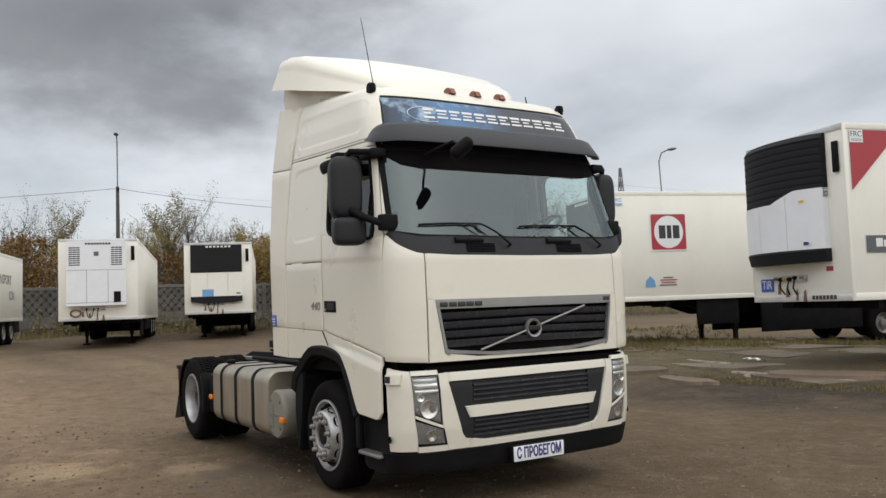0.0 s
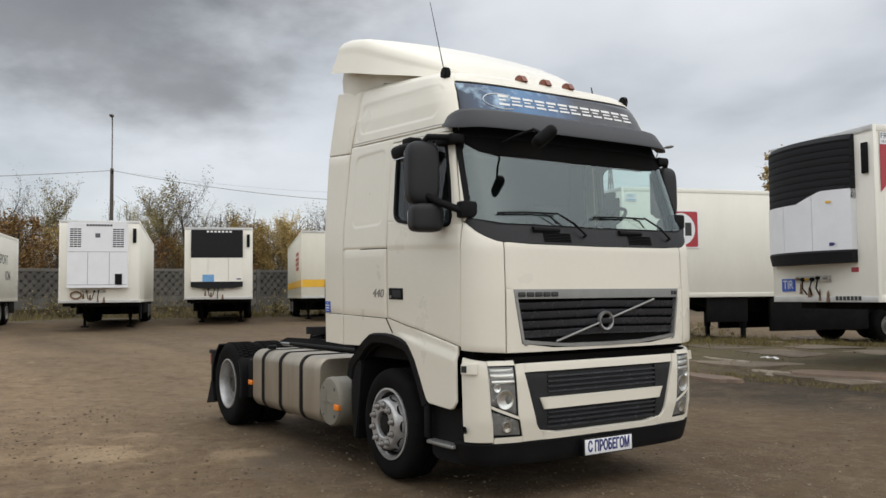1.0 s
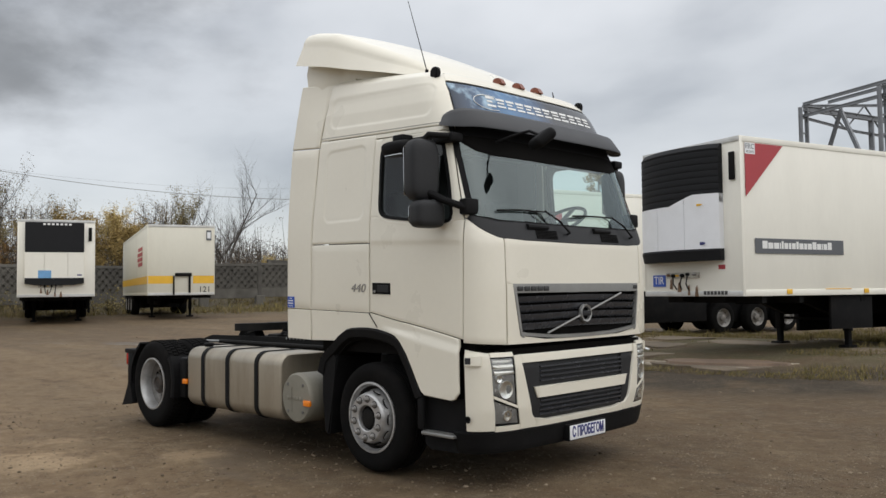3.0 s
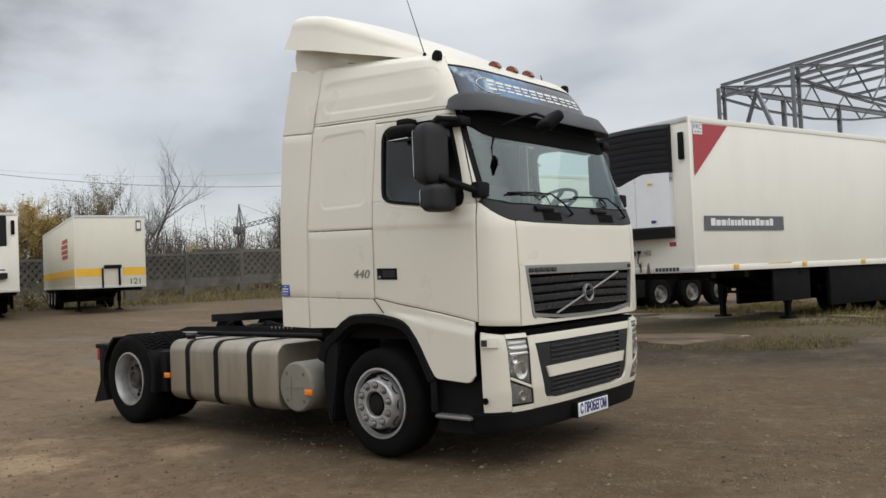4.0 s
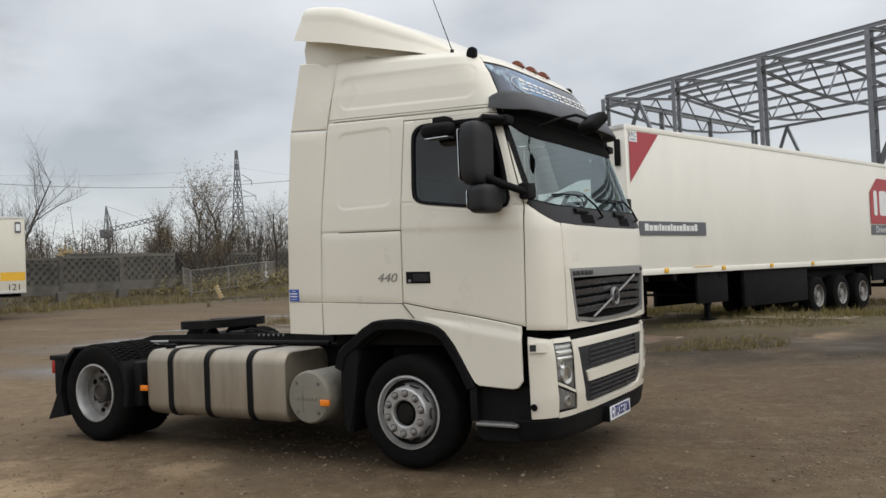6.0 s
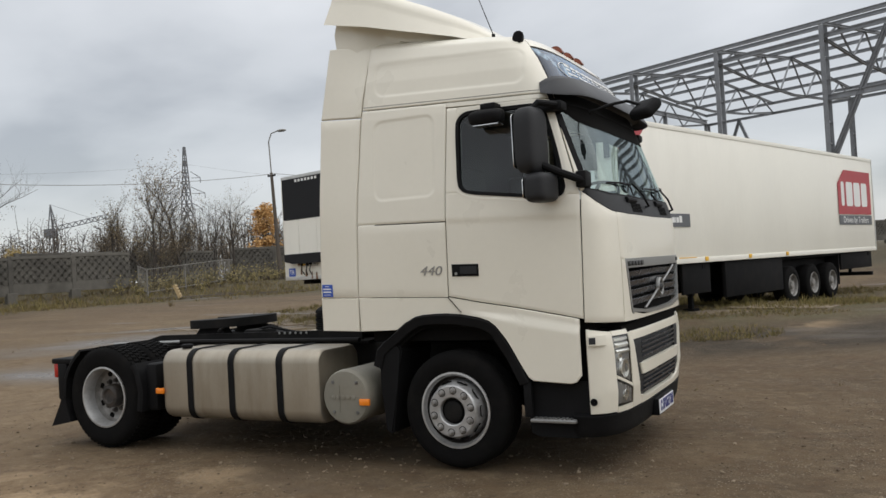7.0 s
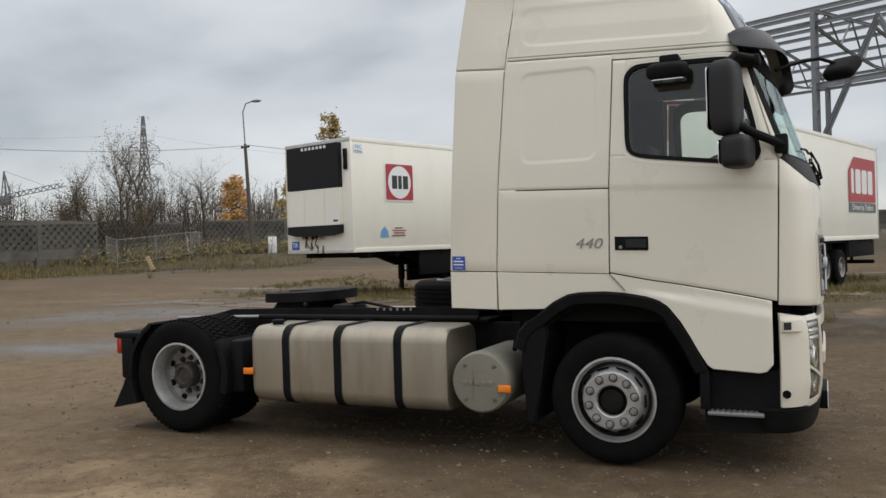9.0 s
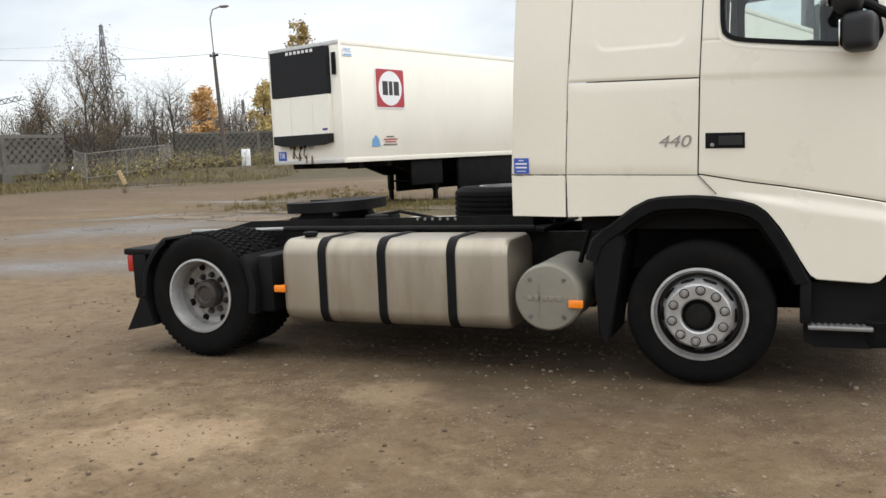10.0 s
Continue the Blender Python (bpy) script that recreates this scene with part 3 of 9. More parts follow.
# ---- the tractor unit: nose towards +x, near side at -y ----
class Skin:
    """The outer skin of a cab part: a rounded plan outline whose width and nose vary with height."""
    def __init__(self, a, n, zs_w, ws, zs_f, fs, slope):
        self.a, self.n = a, n
        self.zs_w, self.ws, self.zs_f, self.fs, self.slope = zs_w, ws, zs_f, fs, slope
        th = np.linspace(0, math.pi / 2, 400)
        self.tx, self.ty = np.cos(th) ** (2 / n), np.sin(th) ** (2 / n)
        d = np.hypot(np.diff(self.tx) * a, np.diff(self.ty) * 1.18)
        self.ts = np.concatenate([[0], np.cumsum(d)])
        self.A = float(self.ts[-1])

    def w(self, z): return float(np.interp(z, self.zs_w, self.ws))
    def f(self, z): return float(np.interp(z, self.zs_f, self.fs))
    def s_y(self, yn): return float(np.interp(yn, self.ty, self.ts))
    def s_yabs(self, y, z): return self.s_y(min(1.0, y / self.w(z)))

    def s_x(self, x, z):
        xc = self.f(z) - self.a
        if x <= xc:
            return self.A + xc - x
        return float(np.interp(-(x - xc) / self.a, -self.tx, self.ts))

    def at(self, s, z, sg=1):
        if s < self.A:
            xn, yn, more = float(np.interp(s, self.ts, self.tx)), float(np.interp(s, self.ts, self.ty)), 0.0
        else:
            xn, yn, more = 0.0, 1.0, s - self.A
        x = self.f(z) - self.a + self.a * xn - more
        d = max(0.0, 0.85 - x)
        sl = float(np.interp(z, self.slope[0], self.slope[1]))
        return Vector((x, -self.w(z) * yn * sg, z + sl * d * d / (d + 0.15)))

    def normal(self, s, z, sg=1):
        e = 0.012
        s0 = max(s, 0.0)
        ps = self.at(s0 + e, z, sg) - (self.at(s0 - e, z, sg) if s0 > e else Vector((1, -1, 1)) * self.at(s0 + e, z, sg))
        pz = self.at(s0, z + e, sg) - self.at(s0, z - e, sg)
        n = ps.cross(pz)
        n = n * (1 if n.dot(self.at(s0, z, sg) - Vector((0, 0, z - 0.02))) > 0 else -1)
        return n.normalized()

    def point(self, s, z, off=0.0, sg=1):
        if s < 0:
            return self.point(-s, z, off, -sg)
        return self.at(s, z, sg) + self.normal(s, z, sg) * off

    def patch(self, bm, sL, sR, zB, zT, nu, nv, off=0.0, thick=0.02, edge=0.005, sg=1):
        """A panel of the skin: sL, sR borders as functions of height, zB, zT as functions of the way from one to the other."""
        fn = lambda v: v if callable(v) else (lambda *_: v)
        sL, sR, zB, zT = fn(sL), fn(sR), fn(zB), fn(zT)
        eu = 0.03 if nu < 12 else 0.012
        ev = 0.03 if nv < 12 else 0.012
        us = [0, eu] + [eu + (1 - 2 * eu) * i / nu for i in range(1, nu)] + [1 - eu, 1]
        vs = [0, ev] + [ev + (1 - 2 * ev) * j / nv for j in range(1, nv)] + [1 - ev, 1]
        outer, inner = [], []
        for i, u in enumerate(us):
            oc, ic = [], []
            for j, v in enumerate(vs):
                z = zB(u) + (zT(u) - zB(u)) * v
                s = sL(z) + (sR(z) - sL(z)) * u
                rim = edge if i in (0, len(us) - 1) or j in (0, len(vs) - 1) else 0.0
                p0 = self.point(s, z, 0, sg)
                o = off(p0.x, p0.z) if callable(off) else off
                oc.append(self.point(s, z, o - rim, sg)); ic.append(self.point(s, z, o - thick, sg))
            outer.append(oc); inner.append(ic)
        return grid_solid(bm, outer, inner)


CAB = Skin(0.43, 4.4,
           [1.0, 1.3, 1.9, 2.1, 2.7, 3.0, 3.13, 3.215, 3.262, 3.285], [1.175, 1.18, 1.19, 1.185, 1.14, 1.10, 1.07, 1.03, 0.965, 0.86],
           [1.0, 1.5, 1.85, 1.97, 2.63, 2.87, 3.08, 3.195, 3.252, 3.285], [1.33, 1.33, 1.32, 1.285, 1.058, 0.955, 0.855, 0.775, 0.715, 0.60],
           ([1.9, 2.7, 2.9, 3.1, 3.2], [0.03, 0.05, 0.05, 0.06, 0.12]))
BUMPER = Skin(0.40, 3.9,
              [0.25, 0.30, 0.46, 1.0, 1.06], [1.10, 1.13, 1.165, 1.175, 1.17],
              [0.25, 0.30, 0.46, 0.6, 0.9, 1.0, 1.06], [1.25, 1.275, 1.30, 1.325, 1.33, 1.32, 1.29],
              ([0, 4], [0.0, 0.0]))

FAIRING = Skin(0.43, 4.4,
               [1.0, 1.3, 1.9, 2.1, 2.7, 3.0, 3.3], [1.178, 1.183, 1.193, 1.188, 1.145, 1.118, 1.085],
               CAB.zs_f, CAB.fs, ([1.9, 2.7, 2.9, 3.1, 3.3], [0.03, 0.05, 0.05, 0.055, 0.06]))


def soft_box(x0, x1, z0, z1, depth, r=0.05):
    """A pressed field: how deep the panel is set back at (x, z)."""
    def f(x, z):
        d = min(x - x0, x1 - x, z - z0, z1 - z)
        cx, cz = max(x0 + r - x, x - x1 + r, 0), max(z0 + r - z, z - z1 + r, 0)
        if cx > 0 and cz > 0:
            d = r - math.hypot(cx, cz)
        t = min(1.0, max(0.0, d / 0.018 + 0.5))
        return -depth * t * t * (3 - 2 * t)
    return f


def lerp_list(xs, ys):
    return lambda x: float(np.interp(x, xs, ys))


def wheel(name, parent, x, y, z, R, rim_r, width, front, out):
    """A wheel under the truck; out is -1 where its face looks to -y."""
    w = new(name)
    w.parent = parent
    w.matrix_basis = pose(x, y, z)
    w["label"] = "front wheel with a domed silver rim" if front else "rear wheel with a deep dished silver rim"
    o = out
    bm = bmesh.new()
    prof = [(rim_r - 0.005, -0.02), (rim_r + 0.02, -0.002), (rim_r + 0.05, 0.004), (R - 0.085, 0.010), (R - 0.045, 0.004), (R - 0.016, -0.014), (R - 0.003, -0.040), (R, -0.07)]
    # circumferential grooves of the tread
    k = 5
    for i in range(k):
        h0 = -0.07 - (width - 0.14) * (i + 0.4) / k
        prof += [(R, h0), (R - 0.013, h0 - 0.004), (R - 0.013, h0 - 0.014), (R, h0 - 0.018)]
    prof += [(R, -width + 0.07), (R - 0.003, -width + 0.04), (R - 0.05, -width), (rim_r, -width + 0.01), (rim_r - 0.02, -width + 0.03)]
    lathe(bm, [(r, o * h) for r, h in prof], (0, 0, 0), segs=64, close=False)
    tyre = part("tyre", bm, M_TYRE, w)
    # lugs of the driven wheels
    bm = bmesh.new()
    lugs = 0 if front else 60
    for i in range(lugs):
        a = 2 * math.pi * i / lugs
        for h0, h1, sh in ((-0.030, -0.070, 0.0), (-0.078, -0.134, 0.5), (-0.146, -0.204, 0.0), (-width + 0.066, -width + 0.012, 0.5)):
            m = Matrix.Rotation(-(a + sh * 2 * math.pi / lugs), 4, "Y")
            box(bm, -0.0125, 0.0125, min(o * h0, o * h1), max(o * h0, o * h1), R - 0.02, R + 0.007, m=m)
    if lugs:
        tagged(part("tread", bm, M_TYRE, tyre), kind="stuff")
    else:
        bm.free()
    bm = bmesh.new()
    if front:
        rp = [(rim_r + 0.008, -0.012), (rim_r + 0.010, 0.004), (rim_r - 0.006, 0.006), (rim_r - 0.014, -0.012), (rim_r - 0.018, -0.022), (rim_r - 0.024, -0.028)]
        disc = [(0.230, -0.10), (0.230, -0.050), (0.224, -0.034), (0.206, 0.028), (0.200, 0.048), (0.190, 0.056), (0.112, 0.056), (0.104, 0.05), (0.100, 0.02)]
    else:
        rp = [(rim_r + 0.008, -0.012), (rim_r + 0.010, 0.004), (rim_r - 0.006, 0.006), (rim_r - 0.014, -0.018), (rim_r - 0.024, -0.05), (rim_r - 0.028, -0.11)]
        disc = [(rim_r - 0.028, -0.11), (rim_r - 0.030, -0.13), (rim_r - 0.045, -0.155), (0.20, -0.165), (0.18, -0.155), (0.110, -0.152), (0.10, -0.16)]
    lathe(bm, [(r, o * h) for r, h in rp], (0, 0, 0), segs=56, close=False)
    rim = part("rim", bm, M_RIM, w)
    if front:
        bm = bmesh.new()
        lathe(bm, [(r, o * h) for r, h in ((rim_r - 0.023, -0.027), (rim_r - 0.030, -0.10), (0.22, -0.105))], (0, 0, 0), segs=48, close=False)
        part("rim_barrel", bm, M_RIM_DARK, rim)
        bm = bmesh.new()
        lathe(bm, [(r, o * h) for r, h in disc], (0, 0, 0), segs=56, close=False)
        part("rim_disc", bm, M_RIM, rim)
    else:
        bm = bmesh.new()
        lathe(bm, [(r, o * h) for r, h in disc], (0, 0, 0), segs=56, close=False)
        part("rim_disc", bm, M_RIM_GRIME_SHADE, rim)
    bm = bmesh.new()
    if front:
        lathe(bm, [(0.113, 0.056), (0.108, 0.030), (0.092, 0.008), (0.082, 0.010), (0.076, 0.040), (0.055, 0.046), (0.0005, 0.046)], (0, 0, 0), segs=36, close=False)
    else:
        lathe(bm, [(0.112, -0.16), (0.112, -0.09), (0.10, -0.065), (0.072, -0.055), (0.06, -0.07), (0.0005, -0.075)], (0, 0, 0), segs=36, close=False)
    for v in bm.verts:
        v.co.y *= o
    part("hub_cap", bm, M_CHASSIS if front else M_RIM_DARK, rim)
    # hand holes: insets in the disc, the shade inside them painted near-black
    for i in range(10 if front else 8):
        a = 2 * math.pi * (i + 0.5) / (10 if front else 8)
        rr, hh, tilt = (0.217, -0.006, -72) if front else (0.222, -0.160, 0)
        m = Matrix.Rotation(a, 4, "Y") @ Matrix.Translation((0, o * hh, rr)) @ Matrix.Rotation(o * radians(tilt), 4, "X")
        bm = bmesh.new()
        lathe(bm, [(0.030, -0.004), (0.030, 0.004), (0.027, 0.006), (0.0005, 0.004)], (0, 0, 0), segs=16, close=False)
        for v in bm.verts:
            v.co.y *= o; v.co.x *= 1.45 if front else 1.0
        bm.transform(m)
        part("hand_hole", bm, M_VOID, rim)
    for i in range(10):
        a = 2 * math.pi * (i + 0.15) / 10
        bm = bmesh.new()
        rr, hh = (0.160, 0.054) if front else (0.146, -0.152)
        lathe(bm, [(0.026, 0.0), (0.026, 0.004), (0.022, 0.005), (0.019, 0.012), (0.0185, 0.03), (0.0135, 0.038), (0.0005, 0.039)], (0, 0, 0), segs=10, close=False)
        m = Matrix.Rotation(a, 4, "Y") @ Matrix.Translation((0, o * hh, rr))
        for v in bm.verts:
            c = v.co.copy(); c.y *= o
            v.co = m @ c
        part("wheel_nut", bm, M_RIM_GRIME_SHADE if front else M_RIM_DARK, rim)
        # near-black disc that paints the dark shadow ring round each front nut
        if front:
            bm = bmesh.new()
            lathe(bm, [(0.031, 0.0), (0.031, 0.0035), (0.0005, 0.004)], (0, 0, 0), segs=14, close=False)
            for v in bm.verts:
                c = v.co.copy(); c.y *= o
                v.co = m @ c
            part("nut_shade", bm, M_VOID, rim)
    return w


def build_tractor():
    T = thing("truck_tractor", Matrix(), "ivory-white two-axle truck tractor parked on bare dirt", "truck")
    P = CAB.patch
    # --- cab core: an added inner tub, coloured as unlit, that closes the gaps between panels
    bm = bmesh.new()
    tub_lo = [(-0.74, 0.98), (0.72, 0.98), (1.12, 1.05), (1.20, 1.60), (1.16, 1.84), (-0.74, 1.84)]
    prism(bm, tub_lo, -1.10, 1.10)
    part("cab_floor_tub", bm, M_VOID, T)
    bm = bmesh.new()
    box(bm, -0.70, -0.64, -1.06, 1.06, 1.84, 3.12)
    part("cab_rear_wall", bm, M_INT_LIGHT, T)
    for sg in (1, -1):
        bm = bmesh.new()
        box(bm, -0.64, 0.02, sg * 1.04 - 0.02, sg * 1.04 + 0.02, 1.84, 2.84)
        part("sleeper_lining", bm, M_INTERIOR, T)
    bm = bmesh.new()
    box(bm, -0.66, 0.66, -1.0, 1.0, 2.80, 2.84)
    part("cab_headliner", bm, M_INT_LIGHT, T)
    bm = bmesh.new()
    box(bm, -0.25, -0.20, -1.04, 1.04, 1.84, 2.80, 0.01)
    part("sleeper_curtain", bm, M_VISOR, T, "dark curtain drawn behind the seats")

    rear_x = lerp_list([1.04, 1.3, 1.87, 2.7, 3.3], [-0.825, -0.82, -0.79, -0.73, -0.655])
    door_r = lerp_list([1.0, 1.3, 1.85, 2.7], [0.0, 0.0, 0.014, 0.052])
    door_f = lerp_list([0.95, 1.12, 1.7, 2.02, 2.33, 2.594, 2.75], [1.060, 1.066, 1.085, 1.092, 1.004, 0.932, 0.888])
    gap = 0.004
    rise = lambda x: 0.03 * max(0.0, 0.85 - x) ** 2 / (max(0.0, 0.85 - x) + 0.15)
    W, SX = CAB.w, CAB.s_x

    for sg, side in ((1, "near"), (-1, "far")):
        # sleeper side, lower and upper
        bm = bmesh.new()
        P(bm, lambda z: SX(door_r(z) - gap, z), lambda z: SX(rear_x(z) + gap, z), 1.293 + gap, 1.876 - gap, 14, 10, sg=sg)
        part("sleeper_panel", bm, M_CAB, T)
        bm = bmesh.new()
        P(bm, lambda z: SX(door_r(z) - gap, z), lambda z: SX(rear_x(z) + gap, z), 1.876 + gap, 2.780, 76, 80, off=soft_box(-0.605, -0.068, 2.108, 2.742, 0.006, 0.07), sg=sg)
        part("sleeper_panel", bm, M_CAB, T)
        # side of the high roof
        bm = bmesh.new()
        P(bm, lambda z: CAB.s_y(0.90), lambda z: SX(rear_x(z) + gap, z), 2.783 + gap, 3.282, 120, 50, thick=0.015,
          off=lambda x, z: min(soft_box(-0.60, 0.69, 2.918 - 0.054 * (x - 0.1), 3.188 - 0.060 * (x - 0.1), 0.006, 0.08)(x, z), 0), sg=sg)
        part("roof_side_panel", bm, M_CAB, T)
        # moulding line under the roof
        bm = bmesh.new()
        P(bm, lambda z: SX(0.86, z), lambda z: SX(rear_x(z) + 0.01, z), 2.806, 2.811, 40, 1, off=0.0015, thick=0.012, edge=0.001, sg=sg)
        part("roof_moulding", bm, M_SEAM, T)
        # strip between the door and the roof
        bm = bmesh.new()
        P(bm, lambda z: SX(0.93, z), lambda z: SX(door_r(2.74) - gap, z), 2.742 + gap, 2.780, 30, 2, sg=sg)
        part("door_header", bm, M_CAB, T)
        # door: four fields round the window opening
        wr = lerp_list([1.9, 2.7], [0.146, 0.146])
        wf = lerp_list([1.9, 2.06, 2.336, 2.606, 2.75], [1.005, 0.978, 0.931, 0.860, 0.825])
        wb = lerp_list([0.14, 0.24, 0.70, 0.95], [2.098, 2.086, 2.034, 2.022])
        door = bmesh.new()
        P(door, lambda z: SX(wr(z), z), lambda z: SX(door_r(z) + gap, z), 2.080, 2.738, 5, 30, sg=sg)
        P(door, lambda z: SX(wf(z), z), lambda z: SX(wr(z), z), lambda u: 2.694 - 0.004 * u, 2.738, 24, 4, sg=sg)
        P(door, lambda z: SX(door_f(z) - gap, z), lambda z: SX(wf(z), z), 2.020, 2.738, 5, 30, sg=sg)
        door_line = lerp_list([0.0, 0.267, 0.483, 0.692, 0.893, 1.085], [1.322, 1.270, 1.236, 1.199, 1.161, 1.122])
        def low(u):
            x = door_f(1.1) + (0.0 - door_f(1.1)) * u
            return door_line(x) - rise(x) + gap
        def high(u):
            x = door_f(1.9) + (0.02 - door_f(1.9)) * u
            return wb(x)
        crease = lambda x, z: -0.004 / (1 + math.exp(max(-60.0, min(60.0, (z - 1.900 + 0.042 * x) * 300))))
        P(door, lambda z: SX(door_f(z) - gap, z), lambda z: SX(door_r(z) + gap, z), low, high, 40, 46, off=crease, sg=sg)
        D = part("door", door, M_CAB, T)
        # window seal and pane
        ring_o = [(0.158, 2.112), (0.136, 2.175), (0.132, 2.30), (0.130, 2.56), (0.146, 2.640), (0.205, 2.690), (0.30, 2.703), (0.55, 2.708), (0.78, 2.708), (0.838, 2.685), (0.872, 2.600),
                  (0.943, 2.336), (0.983, 2.13), (0.988, 2.065), (0.945, 2.012), (0.82, 2.012), (0.70, 2.022), (0.45, 2.048), (0.235, 2.074)]
        def inset(ring, d):
            out = []
            n = len(ring)
            for k in range(n):
                e = Vector(ring[(k + 1) % n]) - Vector(ring[k - 1])
                nn = Vector((-e.y, e.x)).normalized()
                if nn.dot(Vector((0.55, 2.36)) - Vector(ring[k])) < 0:
                    nn = -nn
                out.append((ring[k][0] + nn.x * d, ring[k][1] + nn.y * d))
            return out
        ring_i, ring_f = inset(ring_o, 0.026), inset(ring_o, -0.034)
        def ring_pts(ring, off):
            n = len(ring); out = []
            for i in range(n):
                p0, p1, p2, p3 = (Vector(ring[(i + k) % n]) for k in (-1, 0, 1, 2))
                for t in (0.0, 0.25, 0.5, 0.75):
                    q = 0.5 * (2 * p1 + (p2 - p0) * t + (2 * p0 - 5 * p1 + 4 * p2 - p3) * t * t + (3 * p1 - p0 - 3 * p2 + p3) * t ** 3)
                    out.append(CAB.point(SX(q.x, q.y), q.y, off, sg))
            return out + out[:1]
        # pressed flange round the opening
        bm = bmesh.new()
        grid_solid(bm, [ring_pts(ring_f, -0.001), ring_pts(ring_f, 0.001), ring_pts(inset(ring_o, -0.018), 0.0025), ring_pts(ring_o, -0.004), ring_pts(inset(ring_o, 0.008), -0.008)],
                   [ring_pts(ring_f, -0.004), ring_pts(ring_f, -0.004), ring_pts(inset(ring_o, -0.018), -0.012), ring_pts(ring_o, -0.016), ring_pts(inset(ring_o, 0.008), -0.018)])
        part("window_flange", bm, M_CAB, D)
        bm = bmesh.new()
        grid_solid(bm, [ring_pts(ring_o, 0.003), ring_pts(ring_o, 0.007), ring_pts(ring_i, 0.005), ring_pts(ring_i, -0.01)],
                   [ring_pts(ring_o, -0.02), ring_pts(ring_o, -0.02), ring_pts(ring_i, -0.02), ring_pts(ring_i, -0.021)])
        part("window_seal", bm, M_BLACK, D, "black rubber window seal")
        bm = bmesh.new()
        pts = ring_pts(ring_i, -0.012)[:-1]
        c = sum(pts, Vector()) / len(pts)
        mids = [p.lerp(c, 0.5) for p in pts]
        va, vb, vc = [bm.verts.new(p) for p in pts], [bm.verts.new(p) for p in mids], bm.verts.new(c)
        for i in range(len(pts)):
            j = (i + 1) % len(pts)
            bm.faces.new((va[i], va[j], vb[j], vb[i])); bm.faces.new((vb[i], vb[j], vc))
        lin = bm
        bm = bmesh.new()
        cx_, cz_ = 0.55, 2.28
        ring_w = [(cx_ + (x - cx_) * 1.13, cz_ + (z - cz_) * 1.20) for x, z in ring_i]
        ring_n = [(cx_ + (x - cx_) * 0.985, cz_ + (z - cz_) * 0.98) for x, z in ring_i]
        grid_solid(bm, [ring_pts(ring_w, -0.023), ring_pts(ring_n, -0.023)], [ring_pts(ring_w, -0.045), ring_pts(ring_n, -0.045)])
        part("door_lining", bm, M_INTERIOR, D)
        bm = lin
        pane = part("side_window", bm, G_SIDE, D, "dark tinted side window")
        pane.visible_shadow = False
        # handle in its dark recess
        bm = bmesh.new()
        hx0, hx1, hz0, hz1 = 0.045, 0.27, 1.455, 1.548
        P(bm, lambda z: SX(hx1, z), lambda z: SX(hx0, z), hz0, hz1, 10, 6, off=0.003, thick=0.01, sg=sg)
        H = part("handle_recess", bm, M_BLACK, D, "black door handle recess")
        bm = bmesh.new()
        P(bm, lambda z: SX(hx1 - 0.012, z), lambda z: SX(hx0 + 0.075, z), hz0 + 0.018, hz1 - 0.018, 6, 4, off=0.013, thick=0.008, sg=sg)
        part("door_handle", bm, M_GREY_PL, H)
        bm = bmesh.new()
        lathe(bm, [(0.012, 0), (0.012, 0.007), (0.0005, 0.008)], (0.085, 0, 1.495), segs=14, close=False)
        for v in bm.verts:
            v.co.y = sg * (-W(1.5) - 0.004 - v.co.y)
        part("door_lock", bm, M_SILVER, H)
        # sill and front skirt, cut out for the wheel
        arch_x = [-0.83, -0.469, -0.40, -0.297, -0.147, -0.03, 0.093, 0.25, 0.33, 0.392, 0.467, 0.518, 0.582, 0.63, 0.665, 0.95, 0.99, 1.03, 1.05]
        arch_z = [1.065, 1.072, 1.125, 1.176, 1.193, 1.195, 1.186, 1.160, 1.135, 1.092, 0.996, 0.910, 0.792, 0.712, 0.688, 0.668, 0.680, 0.730, 0.76]
        f_top = lambda x: (door_line(x) - rise(x) if x > 0 else 1.295) - gap
        def xs(u): return 1.03 + (-0.815 - 1.03) * u
        arch = lambda x: float(np.interp(x, arch_x, arch_z)) - rise(x)
        bm = bmesh.new()
        P(bm, lambda z: SX(1.03, 1.1), lambda z: SX(-0.815, 1.1), lambda u: arch(xs(u)), lambda u: max(f_top(xs(u)), arch(xs(u)) + 0.03),
          110, 16, sg=sg, edge=0.006, off=lambda x, z: 0.020 * max(0, min(1, (x - 0.15) / 0.25)) * max(0.0, min(1.0, (1.182 - 0.171 * (x - 0.392) - z) / 0.035)) * max(0.0, min(1.0, (z - 0.63) / 0.05)))
        part("front_skirt", bm, M_CAB, T)
        bm = bmesh.new()
        box(bm, -0.001, 0.003, sg * -1.186 - 0.004, sg * -1.186 + 0.004, 1.20, 1.318)
        for v in bm.verts:
            v.co.x += (1.318 - v.co.z) * 0.9
        part("skirt_seam", bm, M_VOID, T)
        # black arch lip
        ao, ai = [], []
        lipx = [-0.70, -0.66, -0.60, -0.53, -0.469, -0.40, -0.297, -0.22, -0.147, -0.03, 0.093, 0.25, 0.33, 0.392, 0.518, 0.579, 0.631]
        lipz = [0.80, 0.92, 0.975, 1.020, 1.068, 1.120, 1.172, 1.186, 1.189, 1.191, 1.182, 1.156, 1.131, 1.088, 0.906, 0.788, 0.680]
        pts2 = [Vector((x, 0, z)) for x, z in zip(lipx, lipz)]
        cen = Vector((-0.02, 0, 0.45))
        outer, inner = [], []
